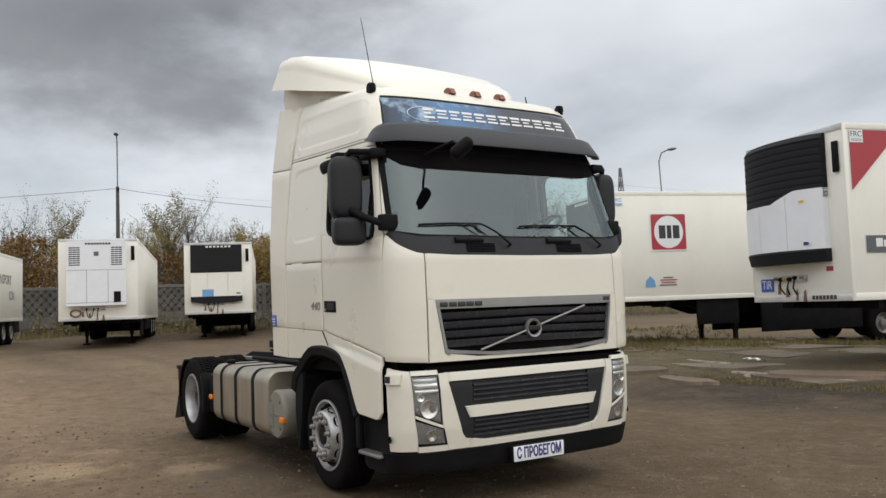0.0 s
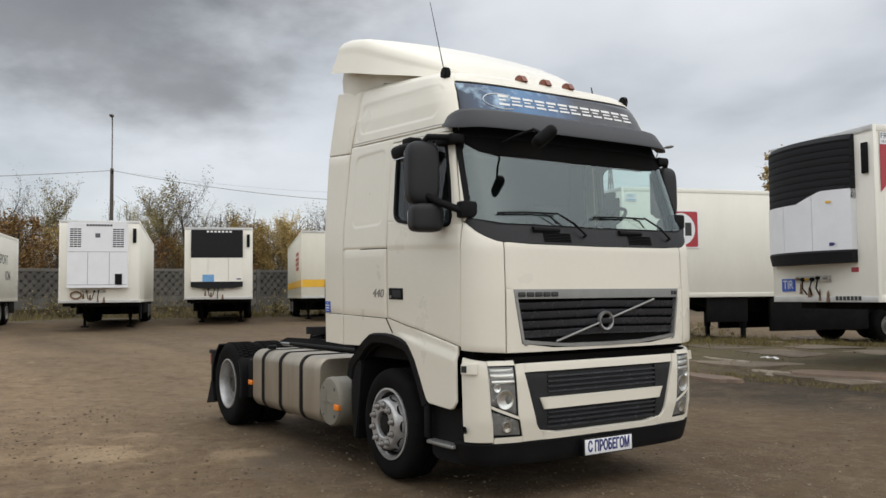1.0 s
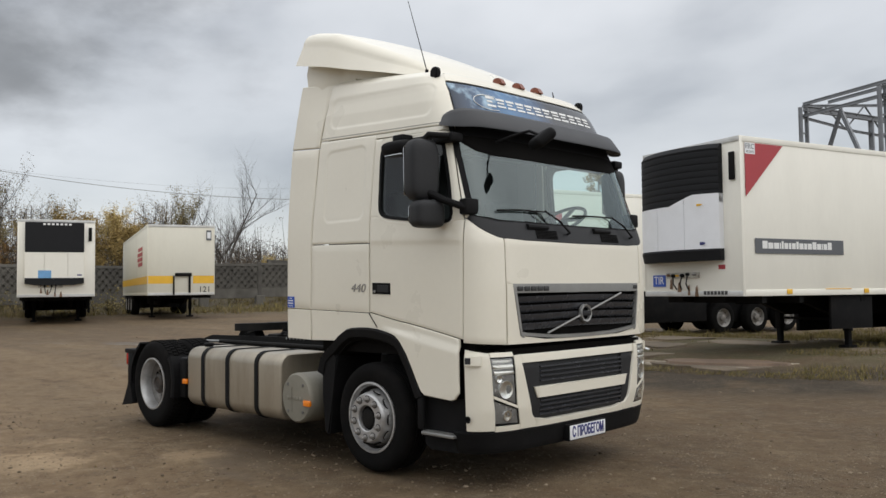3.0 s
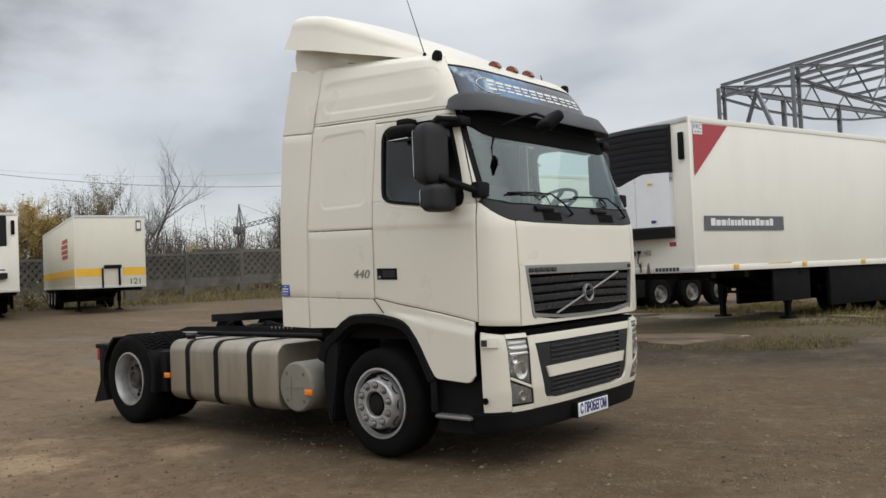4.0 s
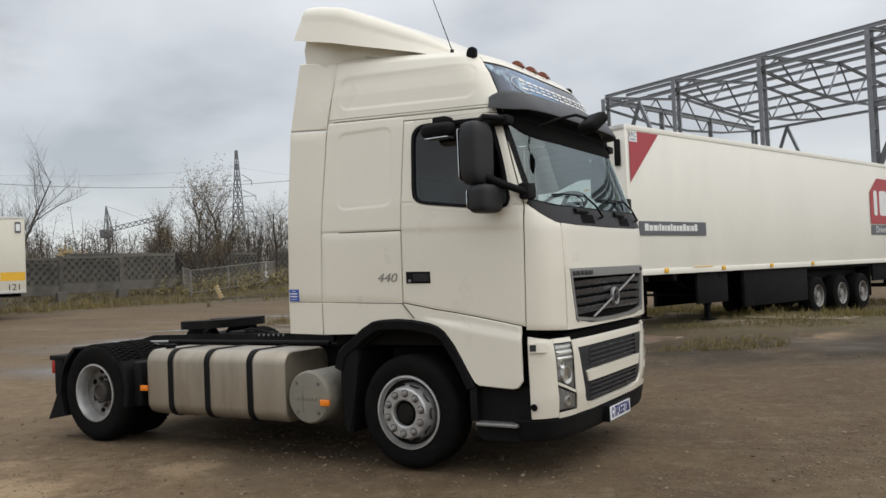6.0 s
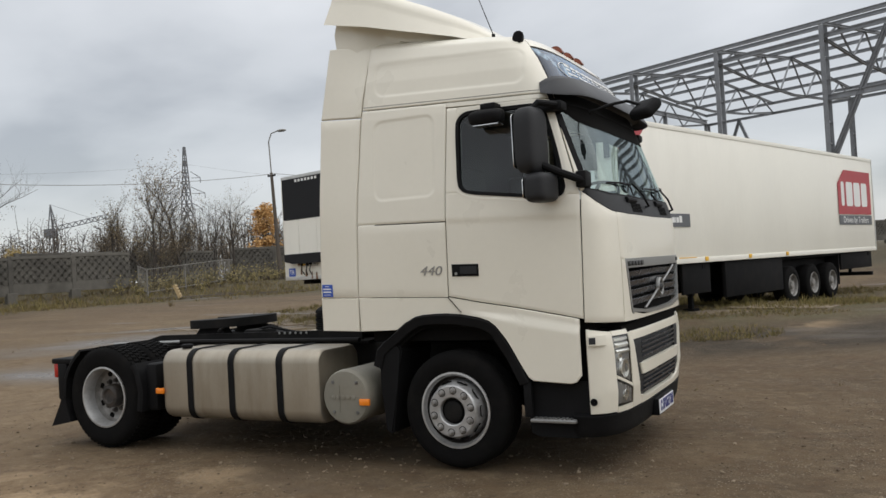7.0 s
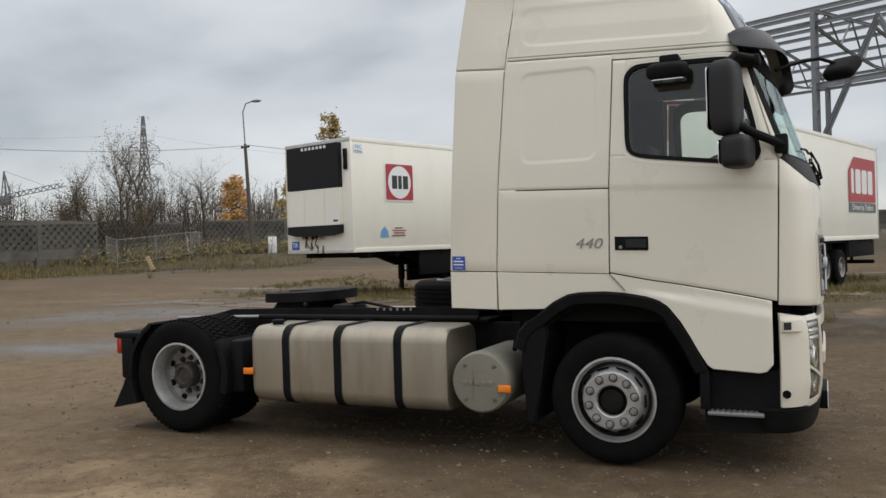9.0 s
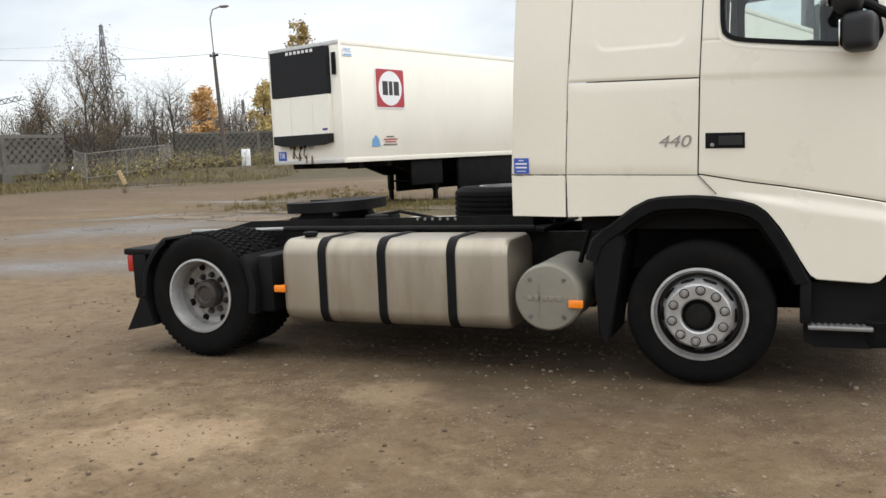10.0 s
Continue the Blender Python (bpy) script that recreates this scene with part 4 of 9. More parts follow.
        for p in pts2:
            d = (cen - p).normalized()
            q = p + d * 0.075
            y = sg * (-W(1.1) - 0.026)
            outer.append([Vector((p.x - d.x * 0.004, y + sg * 0.02, p.z - d.z * 0.004)), Vector((p.x + d.x * 0.01, y, p.z + d.z * 0.01)), Vector((q.x, y + sg * 0.012, q.z)), Vector((q.x + d.x * 0.012, y + sg * 0.03, q.z + d.z * 0.012))])
            inner.append([Vector((v.x, sg * -1.02, v.z)) for v in outer[-1]])
        bm = bmesh.new()
        grid_solid(bm, outer, inner)
        part("wheel_arch_lip", bm, M_BLACK, T, "black plastic wheel arch lip")
        # wheel housing, its inner shade put into the near-black colour
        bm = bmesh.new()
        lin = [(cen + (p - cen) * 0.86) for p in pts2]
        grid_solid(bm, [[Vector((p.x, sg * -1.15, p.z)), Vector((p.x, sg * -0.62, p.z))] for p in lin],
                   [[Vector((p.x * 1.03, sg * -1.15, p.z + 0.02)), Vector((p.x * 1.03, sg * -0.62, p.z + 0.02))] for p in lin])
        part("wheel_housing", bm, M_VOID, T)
        # mud cover behind the front wheel
        bm = bmesh.new()
        outl = [(-0.44, 0.92), (-0.50, 0.99), (-0.63, 0.985), (-0.655, 0.93), (-0.645, 0.60), (-0.62, 0.26), (-0.56, 0.25), (-0.50, 0.60), (-0.47, 0.80)]
        prism(bm, outl, sg * -1.18, sg * -0.66)
        bmesh.ops.bevel(bm, geom=bm.edges[:], offset=0.015, segments=2, affect="EDGES")
        part("mud_cover", bm, M_BLACK, T)
        # dark step well with its tread
        bm = bmesh.new()
        prism(bm, [(0.60, 0.30), (0.585, 0.66), (1.06, 0.68), (1.06, 0.30), (0.95, 0.27), (0.66, 0.27)], sg * -1.12, sg * -0.8)
        S = part("step_well", bm, M_BLACK, T)
        bm = bmesh.new()
        box(bm, 0.575, 0.64, sg * -1.165 - 0.02, sg * -1.165 + 0.02, 0.42, 0.68, 0.012)
        part("step_bracket", bm, M_BLACK, S)
        bm = bmesh.new()
        box(bm, 0.62, 0.968, min(sg * -1.19, sg * -0.98), max(sg * -1.19, sg * -0.98), 0.385, 0.412, 0.008)
        for i in range(9):
            box(bm, 0.64 + i * 0.034, 0.655 + i * 0.034, min(sg * -1.185, sg * -1.0), max(sg * -1.185, sg * -1.0), 0.410, 0.418)
        part("step_tread", bm, M_SILVER, S, "ribbed aluminium step")
        # corner panel beside the front lid
        def c_top(u): return float(np.interp(u, [0, 0.35, 0.7, 1.0], [1.890, 1.925, 1.985, 2.035]))
        bm = bmesh.new()
        P(bm, lambda z: CAB.s_yabs(0.929, z), lambda z: SX(door_f(z) + gap, z), lambda u: float(np.interp(u, [0, 1], [1.085, 1.105])), c_top, 18, 20, sg=sg)
        part("corner_panel", bm, M_CAB, T)
        # windscreen pillar
        pil = lambda z: CAB.s_y(0.955)
        bm = bmesh.new()
        P(bm, pil, lambda z: SX(door_f(z) + gap, z), 2.04, 2.78, 6, 30, sg=sg)
        part("windscreen_pillar", bm, M_CAB, T)
        # side air fairing in two lengths
        fr = lerp_list([1.04, 1.3, 2.72, 3.30], [-1.188, -1.186, -1.095, -1.007])
        for z0, z1 in ((1.020, 1.289), (1.297, 2.720), (2.730, 3.305)):
            bm = bmesh.new()
            FAIRING.patch(bm, lambda z: FAIRING.s_x(rear_x(z) - gap, z), lambda z: FAIRING.s_x(fr(z), z), z0, z1, 8, 20, thick=0.03, edge=0.008,
                          off=lambda x, z: -0.002 - float(np.interp(z, [2.95, 3.07, 3.18, 3.33, 3.40], [0.0, 0.016, 0.030, 0.046, 0.058])) * min(1.0, max(0.0, (x + 1.02) / 0.36)) ** 1.3
                          + float(np.interp(z, [1.3, 2.0, 2.8, 3.4], [0.0, 0.014, 0.040, 0.044])) * (1 - min(1.0, max(0.0, (x + 1.19 - 0.09 * max(0.0, z - 1.3)) / 0.36))), sg=sg)
            part("side_fairing", bm, M_CAB, T)
        bm = bmesh.new()
        prism(bm, [(rear_x(z) - 0.012, z + 0.085) for z in (2.66, 2.9, 3.1, 3.28)] + [(rear_x(z) - 0.035, z + 0.085) for z in (3.28, 3.1, 2.9, 2.66)], sg * -1.005, sg * -0.88)
        part("fairing_return", bm, M_CAB, T)

    # blue dealer sticker with unreadable lines
    bm = bmesh.new()
    P(bm, lambda z: SX(-1.063, z), lambda z: SX(-1.163, z), 1.303, 1.404, 2, 2, off=0.009, thick=0.008, edge=0)
    ST = part("dealer_sticker", bm, M_BLUE_STICK, T, "small blue sticker with white lines")
    for z0, z1, x0, x1 in ((1.386, 1.391, -1.130, -1.095), (1.362, 1.372, -1.152, -1.075), (1.338, 1.348, -1.152, -1.075), (1.317, 1.321, -1.145, -1.082)):
        bm = bmesh.new()
        P(bm, lambda z: SX(x1, z), lambda z: SX(x0, z), z0, z1, 2, 1, off=0.0115, thick=0.002, edge=0)
        part("printed_bar", bm, M_WHITE_INK, ST)

    # --- front lid with the grille opening
    bm = bmesh.new()
    yb = lambda z: CAB.s_yabs(0.921, z)
    gy = lambda z: CAB.s_yabs(float(np.interp(z, [1.10, 1.14, 1.53, 1.60], [0.70, 0.795, 0.862, 0.87])), z)
    cow = lambda u: float(np.interp(abs(u * 2 - 1), [0, 0.7, 1.0], [1.868, 1.876, 1.892]))
    P(bm, lambda z: -yb(z), lambda z: yb(z), 1.535, cow, 60, 14)
    P(bm, lambda z: -yb(z), lambda z: yb(z), 1.084, lambda u: float(np.interp(abs(u * 2 - 1), [0, 0.55, 0.84, 1.0], [1.105, 1.110, 1.145, 1.15])), 60, 5)
    P(bm, gy, yb, 1.14, 1.54, 6, 14)
    P(bm, gy, yb, 1.14, 1.54, 6, 14, sg=-1)
    part("front_lid", bm, M_CAB, T)
    # grille: silver surround, well with its shade painted near-black, slats
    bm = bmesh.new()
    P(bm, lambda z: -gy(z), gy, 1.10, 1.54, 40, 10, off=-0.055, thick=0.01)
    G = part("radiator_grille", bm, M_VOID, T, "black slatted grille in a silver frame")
    bm = bmesh.new()
    gin = lambda z: gy(z) - 0.022
    P(bm, lambda z: -gy(z), gy, 1.468, 1.540, 50, 4, off=0.006, thick=0.03)
    P(bm, gin, gy, 1.13, 1.475, 2, 12, off=0.006, thick=0.03)
    P(bm, gin, gy, 1.13, 1.475, 2, 12, off=0.006, thick=0.03, sg=-1)
    gb = lambda u: float(np.interp(abs(u * 2 - 1), [0, 0.5, 0.9, 1.0], [1.105, 1.110, 1.138, 1.150]))
    P(bm, lambda z: -gy(z), gy, gb, lambda u: gb(u) + 0.028, 50, 2, off=0.006, thick=0.03)
    part("grille_frame", bm, M_SILVER, G, "satin silver grille frame")
    for i, z in enumerate((1.19, 1.258, 1.326, 1.394)):
        bm = bmesh.new()
        P(bm, lambda zz: -gin(z), lambda zz: gin(z), lambda u: z + 0.006 - 0.012 * abs(2 * u - 1), lambda u: z + 0.058 - 0.012 * abs(2 * u - 1), 40, 3,
          off=lambda x, zz: -0.004 - 0.024 * max(0, min(1, (z + 0.045 - zz) / 0.05)), thick=0.012, edge=0.002)
        part("grille_slat", bm, M_GRILLE, G)
    # diagonal bar and round badge
    a, b = Vector((0, -0.50, 1.155)), Vector((0, 0.535, 1.455))
    bm = bmesh.new()
    pts = []
    for k in range(17):
        q = a.lerp(b, k / 16)
        pts.append(CAB.point(CAB.s_yabs(abs(q.y), q.z), q.z, 0.012, 1 if q.y < 0 else -1))
    tube(bm, pts, 0.0085, 8)
    part("diagonal_bar", bm, M_SILVER, G, "slanting silver bar")
    bm = bmesh.new()
    lathe(bm, [(0.052, 0.0), (0.056, 0.016), (0.070, 0.020), (0.074, 0.012), (0.074, -0.01)], (1.338, 0, 1.296), axis="x", segs=36, close=False)
    B = part("round_badge", bm, M_SILVER, G, "round chrome ring badge with a dark bar")
    bm = bmesh.new()
    box(bm, 1.340, 1.356, -0.062, 0.062, 1.277, 1.315, 0.003)
    part("badge_bar", bm, M_GREY_PL, B)
    # maker's lettering stands as plain dark bars
    for k in range(5):
        y = -0.80 + k * 0.074
        bm = bmesh.new()
        p = CAB.point(CAB.s_yabs(abs(y), 1.5), 1.5, 0.009)
        box(bm, p.x - 0.003, p.x + 0.004, p.y - 0.031, p.y + 0.031, 1.484, 1.519, 0.006)
        part("lettering_bar", bm, M_BLACK_INK, G)
    for y in (0.775, 0.815):
        bm = bmesh.new()
        p = CAB.point(CAB.s_yabs(abs(y), 1.5), 1.5, 0.009, -1)
        box(bm, p.x - 0.003, p.x + 0.004, p.y - 0.014, p.y + 0.014, 1.490, 1.522, 0.003)
        part("lettering_bar", bm, M_BLACK_INK, G)

    # --- cowl under the windscreen
    sc = CAB.s_y(0.965)
    bm = bmesh.new()
    lowc = lambda u: float(np.interp(abs(u * 2 - 1) * sc, [0, 0.7, CAB.s_y(0.815), CAB.s_y(0.88), CAB.s_y(0.93), sc], [1.862, 1.868, 1.884, 1.918, 1.960, 2.03]))
    P(bm, lambda z: -sc, lambda z: sc, lowc, lambda u: max(lowc(u) + 0.02, float(np.interp(abs(u * 2 - 1), [0, 0.8, 1], [2.005, 2.012, 2.06]))), 80, 6, off=0.004, thick=0.03, edge=0.006)
    C = part("cowl_panel", bm, M_GREY_PL, T, "black cowl panel below the windscreen")
    for y0 in (-0.57, 0.30):
        bm = bmesh.new()
        for k in range(6):
            z = 1.893 + k * 0.012
            ps = [CAB.point(CAB.s_yabs(abs(yy), z), z, 0.008, 1 if yy < 0 else -1) for yy in (y0, y0 + 0.13, y0 + 0.26)]
            tube(bm, ps, 0.0042, 5)
        part("cowl_vent", bm, M_VOID, C)
        bm = bmesh.new()
        ps = [CAB.point(CAB.s_yabs(abs(yy), 1.978), 1.978, 0.006, 1 if yy < 0 else -1) for yy in (y0 - 0.09, y0 + 0.02, y0 + 0.16)]
        tube(bm, ps, 0.024, 8, 0.018)
        part("washer_cover", bm, M_BLACK, C)
    # windscreen with its black surround
    gs = CAB.s_y(0.935)
    bm = bmesh.new()
    wb_ = lambda u: float(np.interp(abs(u * 2 - 1), [0, 0.8, 1], [1.995, 2.002, 2.035]))
    P(bm, lambda z: -CAB.s_y(0.957), lambda z: -gs + 0.012, 2.0, 2.79, 2, 26, off=0.002, thick=0.02)
    P(bm, lambda z: gs - 0.012, lambda z: CAB.s_y(0.957), 2.0, 2.79, 2, 26, off=0.002, thick=0.02)
    P(bm, lambda z: -gs, lambda z: gs, lambda u: wb_(u) - 0.02, lambda u: wb_(u) + 0.022, 50, 2, off=0.002, thick=0.02)
    P(bm, lambda z: -gs, lambda z: gs, 2.69, 2.81, 50, 3, off=0.002, thick=0.02)
    part("windscreen_surround", bm, M_BLACK, T)
    bm = bmesh.new()
    P(bm, lambda z: -gs + 0.005, lambda z: gs - 0.005, lambda u: float(np.interp(abs(u * 2 - 1), [0, 0.74, 0.88, 0.95, 1], [2.545, 2.548, 2.575, 2.62, 2.66])), 2.70, 60, 4, off=0.0005, thick=0.003, edge=0.0)
    part("shade_band", bm, M_VOID, T, "black band along the top of the windscreen")
    bm = bmesh.new()
    rows = []
    for i in range(61):
        s = -gs + 2 * gs * i / 60
        rows.append([bm.verts.new(CAB.point(s, wb_(i / 60) + (2.72 - wb_(i / 60)) * j / 16, -0.004)) for j in range(17)])
    for i in range(60):
        for j in range(16):
            bm.faces.new((rows[i][j], rows[i + 1][j], rows[i + 1][j + 1], rows[i][j + 1]))
    ws = part("windscreen", bm, G_WIND, T, "clear greenish windscreen reflecting the sky")
    ws.visible_shadow = False
    # wipers
    for y0, y1 in ((-0.42, -0.98 + 0.05), (0.52, -0.03)):
        bm = bmesh.new()
        f = lambda y, z, o: CAB.point(CAB.s_yabs(abs(y), z), z, o, 1 if y < 0 else -1)
        piv = (y0 + 0.245, 1.935)
        tube(bm, [f(piv[0], piv[1], 0.01), f(piv[0], piv[1], 0.04), f(piv[0] - 0.11, 2.02, 0.05), f(y0, 2.105, 0.035)], 0.011, 7, 0.007)
        tube(bm, [f(y0 - 0.005, 2.030, 0.012), f(y0 - 0.06, 2.075, 0.03), f(y0 - 0.12, 2.098, 0.02)], 0.005, 5)
        W1 = part("windscreen_wiper", bm, M_BLACK, T)
        bm = bmesh.new()
        tube(bm, [f(y0 + 0.02 + (y1 - y0 - 0.02) * k / 10, 2.104 + 0.006 * math.sin(k / 10 * math.pi) - 0.012 * k / 10, 0.016) for k in range(11)], 0.008, 6)
        part("wiper_blade", bm, M_BLACK, W1)

    # --- sign panel over the visor
    bm = bmesh.new()
    sy = lambda z: CAB.s_yabs(float(np.interp(z, [2.80, 3.175], [1.02, 0.955])), z)
    P(bm, lambda z: -sy(z), lambda z: sy(z), 2.84, 3.165, 50, 10, off=0.003, thick=0.03, edge=0.008)
    SG = part("roof_sign", bm, M_SIGN, T, "dark blue roof sign panel with a pale band of marks")
    bm = bmesh.new()
    P(bm, lambda z: -sy(z) - 0.03, lambda z: sy(z) + 0.03, 2.82, 3.186, 50, 10, off=-0.003, thick=0.03, edge=0.006)
    part("sign_frame", bm, M_BLACK, SG)
    n = 12
    for k in range(n):
        y = -0.66 + 1.48 * (k + 0.5) / n
        bm = bmesh.new()
        hh = 0.095 if k == 0 else 0.08
        zc = 3.035
        ya, yb2 = y - 0.050, y + 0.050
        sA, sB = (math.copysign(CAB.s_yabs(abs(q), zc), -q) for q in (ya, yb2))
        for a0, a1, z0, z1 in ((0, 1, 0.76, 1), (0.06, 0.9 if k % 2 else 0.7, 0.42, 0.58), (0, 1, 0, 0.2)):
            P(bm, lambda z: sB + (sA - sB) * (1 - a1), lambda z: sB + (sA - sB) * (1 - a0), zc + hh * (z0 - 0.5), zc + hh * (z1 - 0.5), 2, 1, off=0.0065, thick=0.004, edge=0.001)
        part("sign_letter_bar", bm, M_WHITE_INK, SG)
    bm = bmesh.new()
    ov = []
    for k in range(25):
        a_ = radians(60 + 240 * k / 24)
        y, z = -0.62 + 0.17 * math.cos(a_), 3.02 + 0.066 * math.sin(a_)
        ov.append(CAB.point(CAB.s_yabs(abs(y), z), z, 0.006))
    tube(bm, ov, 0.0035, 5)
    part("sign_ring", bm, M_WHITE_INK, SG)
    # --- roof cap, from the sign to the rear
    bm = bmesh.new()
    P(bm, lambda z: -CAB.s_y(0.902), lambda z: CAB.s_y(0.902), 3.180, 3.282, 50, 10, thick=0.02, edge=0.0)
    part("roof_front", bm, M_CAB, T)
    bm = bmesh.new()
    outer, inner = [], []
    for i in range(31):
        t = i / 30
        row = []
        z = 3.278
        for j in range(25):
            q = -1 + 2 * j / 24
            yw = 0.875 * q
            xf = CAB.at(CAB.s_yabs(abs(yw), z), z).x
            x = xf + (-0.66 - xf) * t
            d = max(0.0, 0.85 - x)
            row.append(Vector((x, yw, z + 0.12 * d * d / (d + 0.15) + 0.045 * (1 - q * q) * min(1, t * 6))))
        outer.append(row); inner.append([p - Vector((0, 0, 0.03)) for p in row])
    grid_solid(bm, outer, inner)
    part("roof_cap", bm, M_CAB, T)
    # --- air deflector on the roof: a broad shell with a sharp lower lip, standing on a recessed plinth
    top_z = lerp_list([-0.995, -0.90, -0.63, -0.42, -0.21, 0.03, 0.17, 0.26, 0.34, 0.42], [3.90, 3.898, 3.850, 3.768, 3.684, 3.570, 3.492, 3.425, 3.362, 3.318])
    lip_z = lerp_list([-0.995, -0.625, -0.338, -0.133, 0.064, 0.25, 0.42], [3.597, 3.523, 3.454, 3.412, 3.372, 3.335, 3.30])
    lip_y = lerp_list([-0.995, -0.625, -0.338, -0.133, 0.064, 0.25, 0.34, 0.42], [1.205, 1.165, 1.095, 1.02, 0.93, 0.74, 0.56, 0.30])
    sh_y = lerp_list([-0.995, -0.63, -0.42, -0.21, 0.03, 0.17, 0.26, 0.34, 0.42], [1.135, 1.085, 1.03, 0.97, 0.87, 0.76, 0.64, 0.46, 0.24])
    def deflector_row(x, shrink=0.0):
        lz, ly_, sz, sy_ = lip_z(x) + 0.4 * shrink, lip_y(x) - shrink, top_z(x) - shrink, sh_y(x) - shrink
        h = max(0.012, sz - lz)
        half = []
        for k in range(8):                                   # flat flank, leaning in
            q = k / 8
            half.append((ly_ + (sy_ - ly_) * q * 0.8 - 0.0, lz + (h - min(0.10, h * 0.45)) * q))
        y0_, z0_ = half[-1]
        r = min(0.10, h * 0.45)
        for k in range(1, 8):                                # rounded shoulder
            a_ = math.pi / 2 * k / 7
            half.append((y0_ - (y0_ - (sy_ - 0.085)) * (1 - math.cos(a_)), z0_ + (lz + h - z0_) * math.sin(a_)))
        yt = half[-1][0]
        for k in range(1, 9):                                # gently crowned top
            q = k / 8
            half.append((yt * (1 - q), lz + h + 0.045 * min(1, h / 0.2) * (1 - (1 - q) ** 2)))
        slant = 0.085 * min(1, h / 0.3)
        rear = smooth(-0.2, -0.95, x)
        return [Vector((x + slant * rear * (z - lz) / h, -y, z)) for y, z in half] + [Vector((x + slant * rear * (z - lz) / h, y, z)) for y, z in half[-2::-1]]
    dx_ = [0.42 - 0.06 * k for k in range(6)] + [0.06 - 1.055 * k / 24 for k in range(25)]
    bm = bmesh.new()
    grid_solid(bm, [deflector_row(x) for x in dx_], [deflector_row(x, 0.016) for x in dx_])
    SP = part("roof_deflector", bm, M_CAB, T, "broad ivory roof air deflector with a sharp lower lip", smooth=28)
    bm = bmesh.new()
    rows_ = []
    for k in range(13):
        x = 0.10 - 1.045 * k / 12
        hw = float(np.interp(x, [-1.0, -0.72, -0.62, -0.35, -0.13, 0.1], [1.105, 1.08, 0.985, 0.955, 0.915, 0.79]))
        zt = lip_z(x) + 0.03
        rows_.append([Vector((x, -hw + 0.03, 3.22)), Vector((x - 0.012 * (k == 12), -hw + 0.008, 3.40)), Vector((x - 0.02 * (k == 12), -hw, zt - 0.09)), Vector((x, -hw + 0.006, zt)),
                      Vector((x, hw - 0.006, zt)), Vector((x - 0.02 * (k == 12), hw, zt - 0.09)), Vector((x - 0.012 * (k == 12), hw - 0.008, 3.40)), Vector((x, hw - 0.03, 3.22))])
    grid_solid(bm, rows_, [[Vector((p.x, p.y * 0.97, 3.20 + (p.z - 3.20) * 0.97)) for p in r] for r in rows_])
    part("deflector_base", bm, M_CAB, SP)
    # marker lamps, corner lamps, antennas
    for y in (-0.258, 0.002, 0.258):
        bm = bmesh.new()
        prism(bm, [(0.62, 3.262), (0.625, 3.315), (0.66, 3.330), (0.70, 3.318), (0.735, 3.262)], y - 0.034, y + 0.034)
        bmesh.ops.bevel(bm, geom=bm.edges[:], offset=0.008, segments=2, affect="EDGES")
        part("marker_lamp", bm, M_AMBER, T, "dull amber roof marker lamp")
    for sg in (1, -1):
        bm = bmesh.new()
        prism(bm, [(0.575, 3.215), (0.58, 3.275), (0.605, 3.305), (0.65, 3.30), (0.66, 3.255), (0.645, 3.21)], sg * -0.95, sg * -1.005)
        bmesh.ops.bevel(bm, geom=bm.edges[:], offset=0.008, segments=2, affect="EDGES")
        part("roof_corner_lamp", bm, M_BLACK, T)
    bm = bmesh.new()
    tube(bm, [(0.345, -0.81, 3.30), (0.345, -0.81, 3.368)], 0.015, 8)
    tube(bm, [(0.345, -0.81, 3.36), (0.235, -0.80, 3.66), (0.095, -0.785, 4.03)], 0.0045, 6, 0.0025)
    part("whip_antenna", bm, M_BLACK, T)
    bm = bmesh.new()
    tube(bm, [(0.60, 0.62, 3.27), (0.58, 0.62, 3.36)], 0.008, 6, 0.004)
    part("stub_antenna", bm, M_BLACK, T)

    # --- sun visor wrapping round the front
    prof = [(0.0, 2.885), (0.035, 2.88), (0.065, 2.848), (0.072, 2.838), (0.076, 2.842), (0.082, 2.832), (0.10, 2.775), (0.122, 2.690), (0.118, 2.674), (0.095, 2.712), (0.065, 2.755), (0.02, 2.765), (0.0, 2.76)]
    se = SX(0.815, 2.75)
    outer = []
    bm = bmesh.new()
    rings = []
    nseg = 70
    for i in range(nseg + 1):
        s = -se + 2 * se * i / nseg
        e = abs(s) / se
        k = 1.0 if e < 0.72 else max(0.12, 1 - ((e - 0.72) / 0.28) ** 2 * 0.86)
        dip = 0.0
        kz = 1.0 if e < 0.86 else 1 - ((e - 0.86) / 0.14) ** 2 * 0.42
        rings.append([bm.verts.new(CAB.point(s, 2.75, 0.012 + o * k) + Vector((0, 0, (z - 2.79) * kz + 0.060 - dip + (0.10 * max(0, e - 0.75) if z < 2.72 else 0) * 1.0))) for o, z in prof])
        for vert, (o, z) in zip(rings[-1], prof):
            lean = (z - 2.75) * -0.45
            nrm = CAB.normal(abs(s), 2.75, 1 if s > 0 else -1); nrm.z = 0
            vert.co += nrm.normalized() * lean * 0.75
    m = len(prof)
    for a_, b_ in zip(rings, rings[1:]):
        for k in range(m):
            bm.faces.new((a_[k], a_[(k + 1) % m], b_[(k + 1) % m], b_[k]))
    bm.faces.new(rings[0]); bm.faces.new(rings[-1][::-1])
    V = part("sun_visor", bm, M_VISOR, T, "smoked black outside sun visor")
    # front mirror on its bent arm, over the near half of the windscreen
    bm = bmesh.new()
